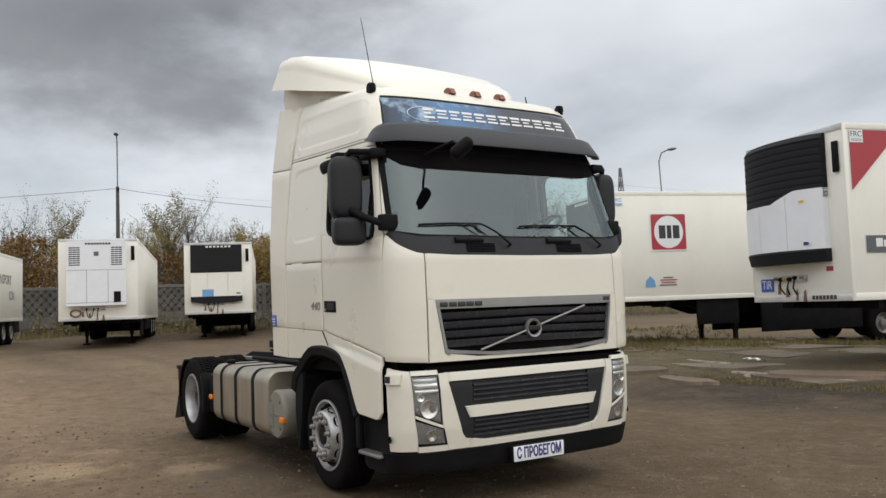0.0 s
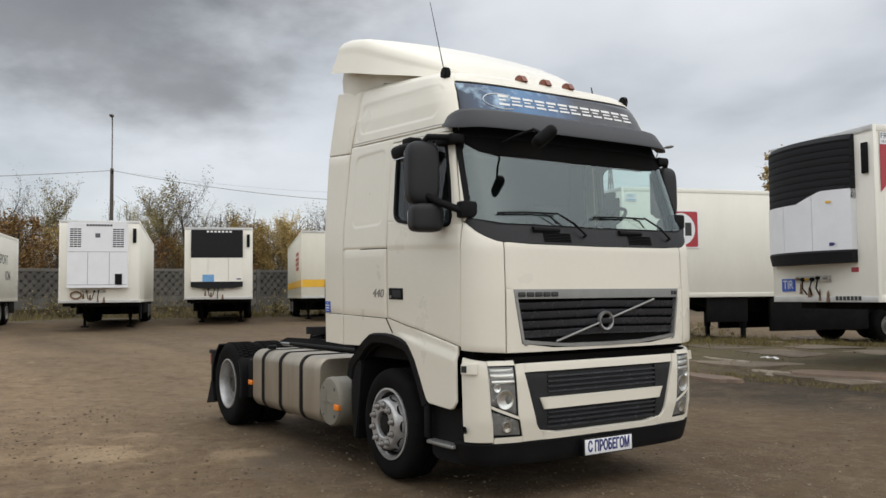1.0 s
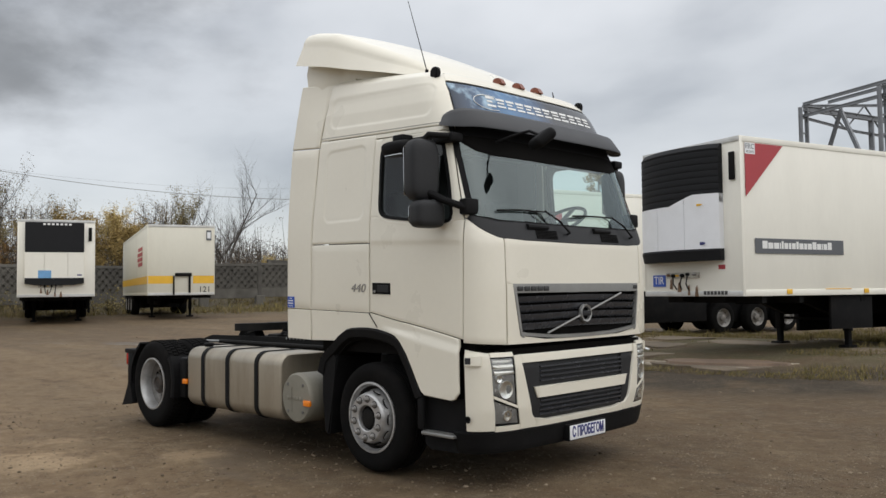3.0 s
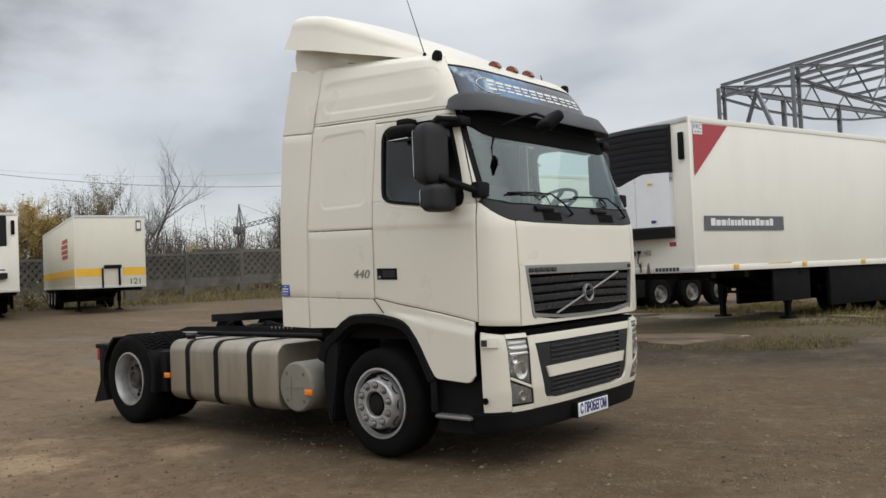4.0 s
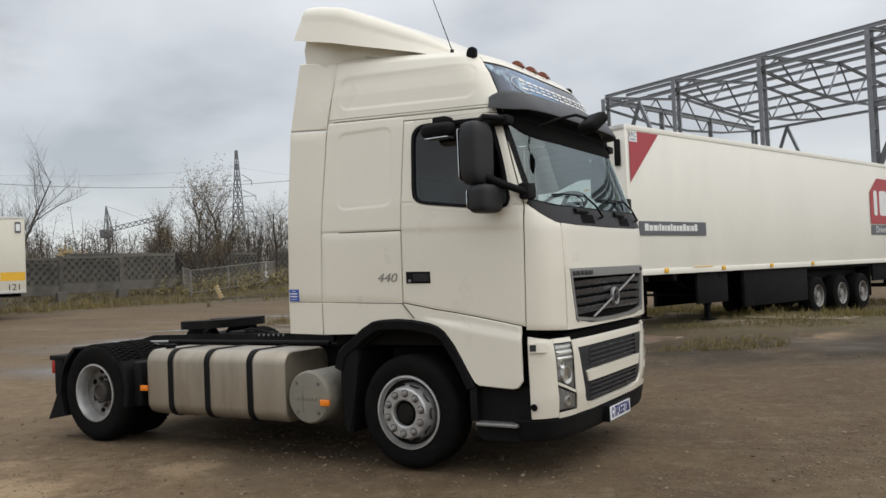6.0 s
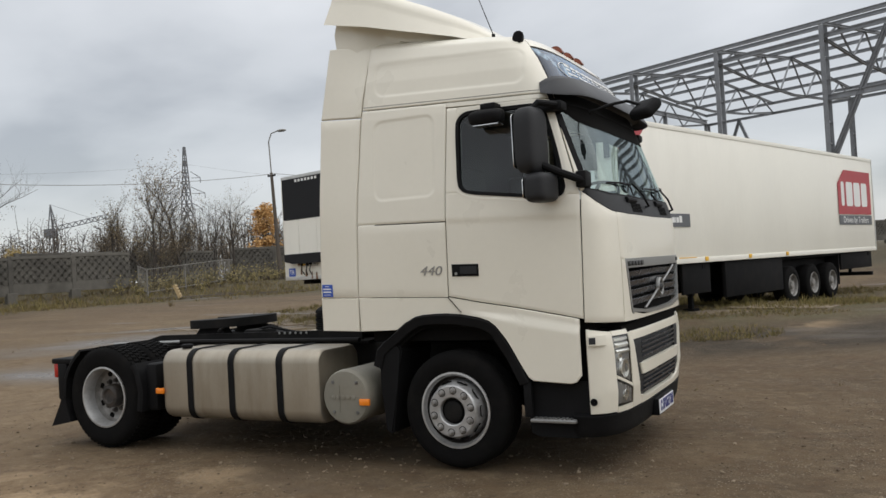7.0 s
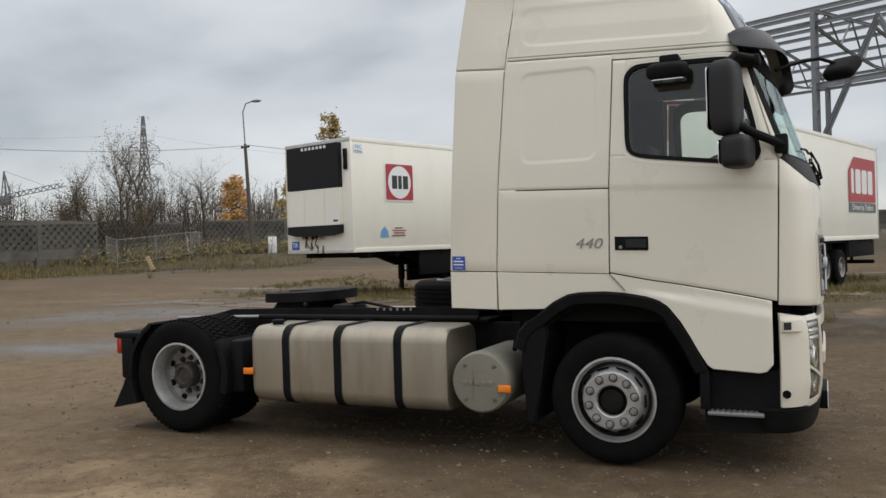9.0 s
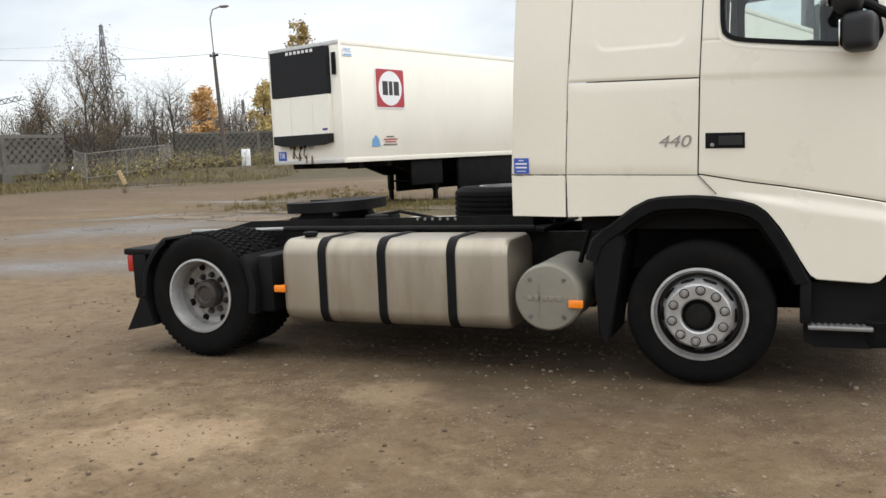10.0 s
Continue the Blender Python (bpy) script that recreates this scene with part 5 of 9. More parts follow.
    tube(bm, [(1.07, -0.77, 2.650), (1.16, -0.72, 2.685), (1.243, -0.682, 2.708), (1.34, -0.68, 2.715), (1.45, -0.695, 2.665)], 0.012, 8)
    FM = part("front_mirror_arm", bm, M_BLACK, T)
    bm = bmesh.new()
    box(bm, -0.105, 0.105, -0.095, 0.095, -0.046, 0.046, 0.042, 4)
    bm.transform(Matrix.Translation((1.478, -0.70, 2.632)) @ Vector((-0.33, -0.53, 0.79)).to_track_quat("Z", "Y").to_matrix().to_4x4())
    part("front_mirror", bm, M_BLACK, FM, "black front mirror housing")

    # --- main mirrors on both sides
    for sg in (1, -1):
        A_ = new("mirror_set"); A_.parent = T; A_["label"] = "black double door mirror on arms"
        Y = lambda y: sg * (y if sg > 0 else y + 0.045)
        def blob(c, h, rot=(0, 0, 0), p=0.45, name="mirror_housing", mat=M_GREY_PL):
            bm = bmesh.new()
            bmesh.ops.create_icosphere(bm, subdivisions=4, radius=1.0)
            for v in bm.verts:
                q = Vector([math.copysign(abs(k) ** p, k) for k in v.co])
                mx = max(abs(q.x), abs(q.y), abs(q.z))
                v.co = Vector((q.x * h[0], q.y * h[1], q.z * h[2]))
            bm.transform(pose(c[0], Y(c[1]), c[2], rot[0], rot[1], rot[2] * sg))
            return part(name, bm, mat, A_)
        m1 = blob((0.805, -1.325, 2.412), (0.085, 0.125, 0.235), (0, 0, -12))
        m2 = blob((0.865, -1.33, 2.072), (0.085, 0.125, 0.105), (0, 0, -12))
        for src, c, hw, hh in ((m1, (0.717, -1.315, 2.412), 0.098, 0.195), (m2, (0.778, -1.325, 2.072), 0.098, 0.075)):
            bm = bmesh.new()
            prism(bm, round_rect(-hw, hw, -hh, hh, 0.03), -0.003, 0.003, "x")
            bm.transform(pose(c[0], Y(c[1]), c[2], 0, 0, -12 * sg))
            part("mirror_glass", bm, M_CHROME, src)
        bm = bmesh.new()
        tube(bm, [(1.10, Y(-1.12), 2.115), (1.12, Y(-1.18), 2.11), (0.98, Y(-1.27), 2.175), (0.86, Y(-1.32), 2.24)], 0.028, 10)
        part("lower_mirror_arm", bm, M_BLACK, A_)
        bm = bmesh.new()
        tube(bm, [(0.84, Y(-1.32), 2.30), (0.855, Y(-1.32), 2.10)], 0.03, 10)
        part("mirror_stem", bm, M_BLACK, A_)
        bm = bmesh.new()
        tube(bm, [(0.96, Y(-1.10), 2.665), (0.95, Y(-1.20), 2.67), (0.86, Y(-1.30), 2.68), (0.81, Y(-1.33), 2.62)], 0.024, 10)
        part("upper_mirror_arm", bm, M_BLACK, A_)
        bm = bmesh.new()
        box(bm, 1.07, 1.15, min(Y(-1.20), Y(-1.06)), max(Y(-1.20), Y(-1.06)), 2.06, 2.18, 0.015)
        part("mirror_foot", bm, M_BLACK, A_)
        bm = bmesh.new()
        box(bm, 0.78, 1.0, min(Y(-1.19), Y(-1.06)), max(Y(-1.19), Y(-1.06)), 2.63, 2.70, 0.018)
        part("mirror_foot", bm, M_BLACK, A_)
    # kerb mirror over the near door
    bm = bmesh.new()
    bmesh.ops.create_icosphere(bm, subdivisions=3, radius=1.0)
    for v in bm.verts:
        q = Vector([math.copysign(abs(k) ** 0.6, k) for k in v.co]); v.co = Vector((q.x * 0.135, q.y * 0.085, q.z * 0.058))
    bm.transform(pose(0.437, -1.245, 2.640, 14, 0, 0))
    KM = part("kerb_mirror", bm, M_BLACK, T, "black kerb mirror above the door")
    bm = bmesh.new()
    box(bm, 0.385, 0.51, -1.25, -1.10, 2.685, 2.745, 0.015)
    part("kerb_mirror_bracket", bm, M_BLACK, KM)
    bm = bmesh.new()
    prism(bm, round_rect(0.337, 0.557, -1.305, -1.185, 0.03), 2.572, 2.578, "z")
    part("mirror_glass", bm, M_CHROME, KM)

    # --- bumper
    Pb = BUMPER.patch
    bx = lambda z: BUMPER.s_x(1.068, z)
    bm = bmesh.new()
    ly = lambda z: BUMPER.s_yabs(float(np.interp(z, [0.48, 0.55, 0.94], [0.60, 0.665, 0.775])), z)
    hi_ = lambda z: BUMPER.s_yabs(float(np.interp(z, [0.47, 0.64, 0.99], [0.780, 0.828, 0.850])), z)
    ho_ = lambda z: BUMPER.s_yabs(float(np.interp(z, [0.47, 0.66, 1.0], [1.0, 1.027, 1.050])), z)
    Pb(bm, lambda z: -ly(z), ly, 0.940, 1.008, 60, 5, thick=0.04, edge=0.010)
    lowb = lambda u: float(np.interp(abs(2 * u - 1), [0, 0.75, 1], [0.482, 0.482, 0.512]))
    Pb(bm, lambda z: -ly(z), ly, 0.44, lowb, 60, 4, thick=0.04, edge=0.006)
    for sg in (1, -1):
        Pb(bm, ly, hi_, 0.44, lambda u: 1.008 - 0.004 * u, 4, 24, thick=0.04, sg=sg)
        Pb(bm, hi_, ho_, 0.995, 1.03, 5, 2, thick=0.04, sg=sg)
        Pb(bm, hi_, ho_, lambda u: 0.605 + 0.085 * u, lambda u: 0.628 + 0.085 * u, 5, 2, thick=0.04, sg=sg)
        Pb(bm, hi_, ho_, 0.44, 0.480, 5, 2, thick=0.04, sg=sg)
        Pb(bm, ho_, bx, 0.445, lambda u: 1.03 + 0.025 * u, 8, 24, thick=0.04, edge=0.010, sg=sg)
    B_ = part("front_bumper", bm, M_CAB, T, "ivory front bumper")
    bm = bmesh.new()
    for v0, v1, xx in ((-1.08, 1.08, 1.16),):
        box(bm, 0.95, xx, v0, v1, 0.42, 1.04)
    box(bm, 1.10, 1.26, -0.92, 0.92, 0.99, 1.05)
    part("bumper_core", bm, M_VOID, B_)
    # black lower lip
    bm = bmesh.new()
    bl = lambda z: BUMPER.s_x(0.93, z)
    Pb(bm, lambda z: -bl(z), bl, 0.275, 0.438, 90, 6, off=0.004, thick=0.07, edge=0.018)
    part("bumper_lip", bm, M_BLACK, B_, "black plastic bumper lip")
    # lower intake with slats and the white cross bar
    bm = bmesh.new()
    Pb(bm, lambda z: -ly(z), ly, 0.48, 0.945, 50, 10, off=-0.035, thick=0.01)
    LG = part("lower_grille", bm, M_GREY_PL, B_)
    for z in (0.525, 0.562, 0.599, 0.636, 0.788, 0.825, 0.862, 0.899):
        bm = bmesh.new()
        e = BUMPER.s_yabs(0.56, z)
        Pb(bm, lambda zz: -e, lambda zz: e, z - 0.006, z + 0.008, 24, 1, off=-0.012, thick=0.02, edge=0.003)
        part("grille_slat", bm, M_GRILLE, LG)
    for y0, y1 in ((-0.83, -0.565), (0.565, 0.83)):
        bm = bmesh.new()
        s0, s1 = BUMPER.s_yabs(0.565, 0.7), BUMPER.s_yabs(0.80, 0.7)
        Pb(bm, lambda z: s0, lambda z: ly(z) - 0.005, 0.49, 0.94, 4, 10, off=-0.016, thick=0.01, sg=1 if y0 < 0 else -1)
        part("grille_cheek", bm, M_GREY_PL, LG)
    bm = bmesh.new()
    e0 = lambda z: BUMPER.s_yabs(float(np.interp(z, [0.66, 0.75], [0.60, 0.642])), z)
    Pb(bm, lambda z: -e0(z), e0, 0.664, 0.749, 40, 4, off=0.004, thick=0.035, edge=0.008)
    part("cross_bar", bm, M_CAB, LG, "ivory bar across the lower grille")
    # head and fog lamps
    for sg in (1, -1):
        bm = bmesh.new()
        zb, zt = (lambda u: 0.628 + 0.085 * u), (lambda u: 0.995)
        Pb(bm, hi_, ho_, zb, zt, 6, 10, off=-0.011, thick=0.03, sg=sg)
        HL = part("headlamp", bm, M_LAMP_GREY, B_, "clear headlamp with chrome reflectors")
        bm = bmesh.new()
        e_ = 0.014
        for a0, a1, q0, q1 in ((0, 1, 0, 0.03), (0, 1, 0.97, 1), (0, 0.05, 0.03, 0.97)):
            Pb(bm, lambda z: hi_(z) + (ho_(z) - hi_(z)) * a0, lambda z: hi_(z) + (ho_(z) - hi_(z)) * a1,
               lambda u: zb(a0 + (a1 - a0) * u) + (0.995 - zb(a0 + (a1 - a0) * u)) * q0, lambda u: zb(a0 + (a1 - a0) * u) + (0.995 - zb(a0 + (a1 - a0) * u)) * q1,
               4, 4, off=-0.006, thick=0.015, edge=0.003, sg=sg)
        part("lamp_frame", bm, M_BLACK, HL)
        bm = bmesh.new()
        Pb(bm, hi_, ho_, zb, zt, 6, 10, off=0.0, thick=0.004, edge=0.002, sg=sg)
        lens = part("lamp_lens", bm, G_LAMP, HL); lens.visible_shadow = False
        for (u0, v0, r) in ((0.47, 0.27, 0.062), (0.74, 0.52, 0.026)):
            z = 0.66 + 0.335 * v0
            s = hi_(z) + (ho_(z) - hi_(z)) * u0
            p = BUMPER.point(s, z, -0.012, sg)
            n_ = (BUMPER.normal(s, z, sg) + Vector((0.8, 0, 0))).normalized()
            mm = Matrix.Translation(p) @ n_.to_track_quat("Y", "Z").to_matrix().to_4x4()
            bm = bmesh.new()
            lathe(bm, [(0.001, 0.001), (r * 0.5, 0.002), (r * 0.85, 0.005), (r, 0.009), (r * 1.08, 0.009), (r * 1.08, -0.01)], (0, 0, 0), segs=24, close=False)
            bm.transform(mm)
            part("reflector", bm, M_REFLECTOR, HL)
        for v0, dz, a0, a1 in ((0.60, 0.030, 0.08, 0.92), (0.735, 0.034, 0.10, 0.94), (0.875, 0.026, 0.12, 0.95)):
            bm = bmesh.new()
            z = 0.66 + 0.335 * v0
            Pb(bm, lambda z: hi_(z) + (ho_(z) - hi_(z)) * a0, lambda z: hi_(z) + (ho_(z) - hi_(z)) * a1, z, z + dz, 6, 3,
               off=lambda x, zz: -0.009 + 0.010 * math.sin(math.pi * min(1.0, max(0.0, (zz - z) / dz))), thick=0.012, edge=0.002, sg=sg)
            part("lamp_bezel", bm, M_REFLECTOR, HL)
        bm = bmesh.new()
        fb, ft = (lambda u: 0.484), (lambda u: 0.604 + 0.085 * u)
        Pb(bm, hi_, ho_, fb, ft, 5, 6, off=-0.011, thick=0.03, sg=sg)
        FL = part("fog_lamp", bm, M_LAMP_GREY, B_)
        bm = bmesh.new()
        for a0, a1, q0, q1 in ((0, 1, 0, 0.08), (0, 1, 0.92, 1), (0, 0.05, 0.08, 0.92)):
            Pb(bm, lambda z: hi_(z) + (ho_(z) - hi_(z)) * a0, lambda z: hi_(z) + (ho_(z) - hi_(z)) * a1,
               lambda u: fb(0) + (ft(a0 + (a1 - a0) * u) - fb(0)) * q0, lambda u: fb(0) + (ft(a0 + (a1 - a0) * u) - fb(0)) * q1,
               4, 3, off=-0.006, thick=0.015, edge=0.003, sg=sg)
        part("lamp_frame", bm, M_BLACK, FL)
        bm = bmesh.new()
        Pb(bm, hi_, ho_, fb, ft, 5, 6, off=0.0, thick=0.004, edge=0.002, sg=sg)
        lens = part("lamp_lens", bm, G_LAMP, FL); lens.visible_shadow = False
        bm = bmesh.new()
        s = (hi_(0.56) + ho_(0.56)) / 2
        p = BUMPER.point(s, 0.555, -0.012, sg); n_ = (BUMPER.normal(s, 0.555, sg) + Vector((0.8, 0, 0))).normalized()
        lathe(bm, [(0.001, 0.001), (0.02, 0.002), (0.036, 0.008), (0.040, 0.008), (0.040, -0.01)], (0, 0, 0), segs=20, close=False)
        bm.transform(Matrix.Translation(p) @ n_.to_track_quat("Y", "Z").to_matrix().to_4x4())
        part("reflector", bm, M_REFLECTOR, FL)
        # side lamp pod and towing eye
        bm = bmesh.new()
        Pb(bm, lambda z: BUMPER.s_x(1.19, z), lambda z: BUMPER.s_x(1.082, z), 0.935, 1.005, 5, 4, off=0.022, thick=0.04, edge=0.012, sg=sg)
        PD = part("side_lamp_pod", bm, M_CAB, B_)
        bm = bmesh.new()
        Pb(bm, lambda z: BUMPER.s_x(1.13, z), lambda z: BUMPER.s_x(1.09, z), 0.948, 0.994, 2, 2, off=0.026, thick=0.01, edge=0.003, sg=sg)
        part("side_lamp_lens", bm, M_VISOR, PD)
        bm = bmesh.new()
        lathe(bm, [(0.026, 0.0), (0.026, 0.006), (0.019, 0.006), (0.016, -0.004), (0.0005, -0.004)], (1.102, 0, 0.540), segs=20, close=False)
        for v in bm.verts:
            v.co.y = sg * (-1.166 - v.co.y)
        part("tow_cover", bm, M_BLACK, B_)
    # plate with the dealer's words
    bm = bmesh.new()
    box(bm, 1.332, 1.340, -0.235, 0.252, 0.293, 0.406, 0.003)
    PL = part("front_plate", bm, M_PLATE, B_, "white plate with navy blue words")
    bm = bmesh.new()
    box(bm, 1.27, 1.334, -0.25, 0.268, 0.285, 0.414, 0.004)
    part("plate_holder", bm, M_BLACK, B_)
    lettering("С ПРОБЕГОМ", 0.110, M_NAVY_INK, PL, frame_of((0, 1, 0), (0, 0, 1), (1.3415, 0.0085, 0.3495)), depth=0.0015, squeeze=0.60, bold=0.0035)
    # power figure on the sleeper panel
    yb4 = -CAB.w(1.56) - 0.002
    lettering("440", 0.100, M_GREY_INK, T, frame_of((1, 0, -0.03), (0, 0, 1), (-0.138, yb4, 1.524)), depth=0.002, shear=0.22, squeeze=1.28, name="power_figure")

    # --- inside of the cab
    bm = bmesh.new()
    prism(bm, [(0.70, 1.80), (0.72, 1.98), (0.84, 2.03), (1.10, 1.975), (1.17, 1.86), (1.10, 1.70)], -1.04, 1.04)
    bmesh.ops.bevel(bm, geom=bm.edges[:], offset=0.02, segments=2, affect="EDGES")
    part("dashboard", bm, M_GREY_PL, T)
    for y in (-0.62, 0.62):
        bm = bmesh.new()
        box(bm, 0.0, 0.48, y - 0.25, y + 0.25, 1.84, 1.97, 0.05, 3)
        S_ = part("cab_seat", bm, M_INTERIOR, T, "dark cloth cab seat")
        bm = bmesh.new()
        box(bm, -0.07, 0.07, y - 0.24, y + 0.24, 1.9, 2.36, 0.05, 3, m=Matrix.Translation((0.0, 0, 0)) @ Matrix.Translation((0, 0, 1.9)) @ Matrix.Rotation(radians(-8), 4, "Y") @ Matrix.Translation((0, 0, -1.9)))
        part("seat_back", bm, M_INTERIOR, S_)
    bm = bmesh.new()
    ringp = [(0.225 * math.cos(2 * math.pi * k / 32), 0.225 * math.sin(2 * math.pi * k / 32), 0) for k in range(33)]
    tube(bm, ringp, 0.016, 8)
    tube(bm, [(-0.2, 0, 0), (0.2, 0, 0)], 0.02, 6); tube(bm, [(0, 0, 0), (0, -0.2, 0)], 0.02, 6)
    tube(bm, [(0, 0, 0), (0, 0, -0.3)], 0.035, 8)
    bm.transform(pose(0.64, 0.66, 2.14, 0, -34, 90))
    part("steering_wheel", bm, M_GREY_PL, T)
    for y0, y1 in ((-0.98, 0.98),):
        bm = bmesh.new()
        box(bm, 0.80, 0.98, y0, y1, 2.585, 2.66, 0.02)
        part("inner_sun_blind", bm, M_INTERIOR, T)

    # --- chassis
    for y in (0.43, -0.43):
        bm = bmesh.new()
        prism(bm, [(-4.45, 0.80), (-4.35, 0.88), (-3.0, 0.90), (1.05, 0.90), (1.05, 0.64), (-4.2, 0.64)], y - 0.04, y + 0.04)
        F = part("frame_rail", bm, M_CHASSIS, T)
    for x in (-4.40, -3.1, -2.2, -1.0, 0.9):
        bm = bmesh.new()
        box(bm, x - 0.05, x + 0.05, -0.40, 0.40, 0.68, 0.84, 0.01)
        part("cross_member", bm, M_CHASSIS, F)
    for k in range(22):
        bm = bmesh.new()
        lathe(bm, [(0.014, 0), (0.014, 0.012), (0.0005, 0.013)], (-3.3 + k * 0.09, 0, 0.855), segs=8, close=False)
        for v in bm.verts:
            v.co.y = -0.472 - v.co.y
        part("frame_bolt", bm, M_NUT, F)
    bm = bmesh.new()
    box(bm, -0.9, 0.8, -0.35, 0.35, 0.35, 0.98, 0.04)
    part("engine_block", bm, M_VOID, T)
    # hidden far tank, gearbox and tray, added to close the underside against light
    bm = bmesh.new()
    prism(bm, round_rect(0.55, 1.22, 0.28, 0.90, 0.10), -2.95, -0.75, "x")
    part("far_tank_blocker", bm, M_TANK, T)
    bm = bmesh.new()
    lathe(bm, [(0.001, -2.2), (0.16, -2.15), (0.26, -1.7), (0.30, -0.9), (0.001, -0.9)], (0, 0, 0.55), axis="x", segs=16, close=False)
    part("gearbox_blocker", bm, M_VOID, T)
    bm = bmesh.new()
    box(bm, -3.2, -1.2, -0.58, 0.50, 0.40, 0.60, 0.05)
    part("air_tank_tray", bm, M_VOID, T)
    bm = bmesh.new()
    tube(bm, [(-3.76, -0.95, 0.475), (-3.76, 0.95, 0.475)], 0.09, 14)
    bmesh.ops.create_icosphere(bm, subdivisions=2, radius=0.24, matrix=Matrix.Translation((-3.76, 0.0, 0.475)))
    part("rear_axle", bm, M_CHASSIS, T)
    bm = bmesh.new()
    tube(bm, [(0.0, -0.95, 0.44), (0.0, 0.95, 0.44)], 0.06, 10)
    part("front_axle", bm, M_CHASSIS, T)
    bm = bmesh.new()
    tube(bm, [(-3.6, 0, 0.5), (-0.6, 0, 0.62)], 0.06, 10)
    part("drive_shaft", bm, M_CHASSIS, T)
    # deck plate, catwalk and hoses
    bm = bmesh.new()
    box(bm, -2.75, -1.15, -0.55, 0.55, 0.905, 0.935, 0.006)
    part("deck_plate", bm, M_CHASSIS, T)
    bm = bmesh.new()
    tube(bm, [(-3.35, -0.62, 0.945), (-1.2, -0.62, 0.945)], 0.022, 8)
    part("guard_pipe", bm, M_CHASSIS, T)
    bm = bmesh.new()
    tube(bm, [(-4.3, -0.62, 0.925), (-3.3, -0.62, 0.945)], 0.016, 8)
    part("guard_pipe", bm, M_SILVER, T)
    for k, y in enumerate((-0.25, 0.0, 0.25)):
        bm = bmesh.new()
        tube(bm, [(-0.85, y, 1.9), (-1.05, y, 1.5), (-1.25, y + 0.05, 1.02), (-1.15, y, 0.95), (-0.95, y - 0.03, 1.35)], 0.014, 6)
        part("air_hose", bm, M_BLACK, T)
    bm = bmesh.new()
    tube(bm, [(-0.70, -0.9, 1.05), (-0.76, -0.95, 0.86), (-0.80, -0.9, 0.74)], 0.02, 6)
    part("air_hose", bm, M_BLACK, T)
    bm = bmesh.new()
    tube(bm, [(-0.60, -0.95, 1.05), (-0.66, -0.98, 0.9), (-0.60, -0.95, 0.7)], 0.012, 6)
    part("air_hose", bm, M_BLACK, T)
    # fifth wheel on its plinth
    bm = bmesh.new()
    prism(bm, [(-3.76, 0.90), (-2.70, 0.90), (-2.85, 0.97), (-3.60, 0.97)], -0.42, 0.42)
    FW = part("fifth_wheel", bm, M_CHASSIS, T, "greasy black fifth wheel coupling")
    for y in (-0.30, 0.30):
        bm = bmesh.new()
        prism(bm, [(-3.42, 0.96), (-2.98, 0.96), (-3.08, 1.10), (-3.30, 1.10)], y - 0.06, y + 0.06)
        part("fifth_wheel_bracket", bm, M_CHASSIS, FW)
    bm = bmesh.new()
    def plate_pt(a): return (0.40 * math.copysign(abs(math.cos(a)) ** 0.7, math.cos(a)), 0.43 * math.copysign(abs(math.sin(a)) ** 0.8, math.sin(a)))
    outl = [plate_pt(2 * math.pi * k / 40) for k in range(40)]
    outl = [p for p in outl if not (p[0] < -0.05 and abs(p[1]) < 0.10)]
    i0 = min(range(len(outl)), key=lambda i: abs(math.atan2(outl[i][1], outl[i][0]) - math.pi))
    prism(bm, sorted(outl, key=lambda p: math.atan2(p[1], p[0])) + [(-0.10, 0.08), (-0.02, 0.0), (-0.10, -0.08)], -0.065, 0.02, "z")
    bm.transform(pose(-3.19, 0, 1.122, 0, -1.5, 0))
    part("coupling_plate", bm, M_CHASSIS, FW)
    # side rail of the deck with its rivets, release lever and cable loop
    bm = bmesh.new()
    prism(bm, [(-4.05, 0.93), (-3.75, 1.0), (-1.25, 1.03), (-1.25, 0.93)], -0.50, -0.47)
    DR = part("deck_rail", bm, M_CHASSIS, T)
    for k in range(6):
        bm = bmesh.new()
        lathe(bm, [(0.013, 0), (0.011, 0.006), (0.0005, 0.007)], (-2.19 + k * 0.064, 0, 1.005), segs=8, close=False)
        for v in bm.verts:
            v.co.y = -0.50 - v.co.y
        part("rivet", bm, M_SILVER, DR)
    bm = bmesh.new()
    tube(bm, [(-3.0, -0.30, 1.06), (-2.98, -0.44, 1.05), (-2.90, -0.56, 1.04), (-2.86, -0.58, 1.05)], 0.012, 6)
    part("release_lever", bm, M_CHASSIS, FW)
    bm = bmesh.new()
    box(bm, -2.72, -2.50, -0.40, -0.15, 0.935, 1.035, 0.02)
    part("valve_block", bm, M_CHASSIS, T)
    bm = bmesh.new()
    tube(bm, [(-2.6, -0.3, 1.03), (-2.4, -0.38, 1.06), (-2.1, -0.35, 1.0), (-1.7, -0.3, 0.97)], 0.014, 6)
    part("air_hose", bm, M_BLACK, T)
    # fuel tank with end caps, straps and filler
    bm = bmesh.new()
    sec = round_rect(-1.235, -0.62, 0.30, 0.925, 0.12, 7)
    xs_ = [(-2.985, 0.90), (-2.982, 0.955), (-2.968, 0.985), (-2.945, 1.0), (-1.255, 1.0), (-1.235, 0.985), (-1.222, 0.955), (-1.218, 0.90)]
    rings = []
    for x, k in xs_:
        rings.append([bm.verts.new((x, -0.9275 + (p[0] + 0.9275) * k, 0.6125 + (p[1] - 0.6125) * k)) for p in sec])
    for a_, b_ in zip(rings, rings[1:]):
        for i in range(len(sec)):
            j = (i + 1) % len(sec)
            bm.faces.new((a_[i], a_[j], b_[j], b_[i]))
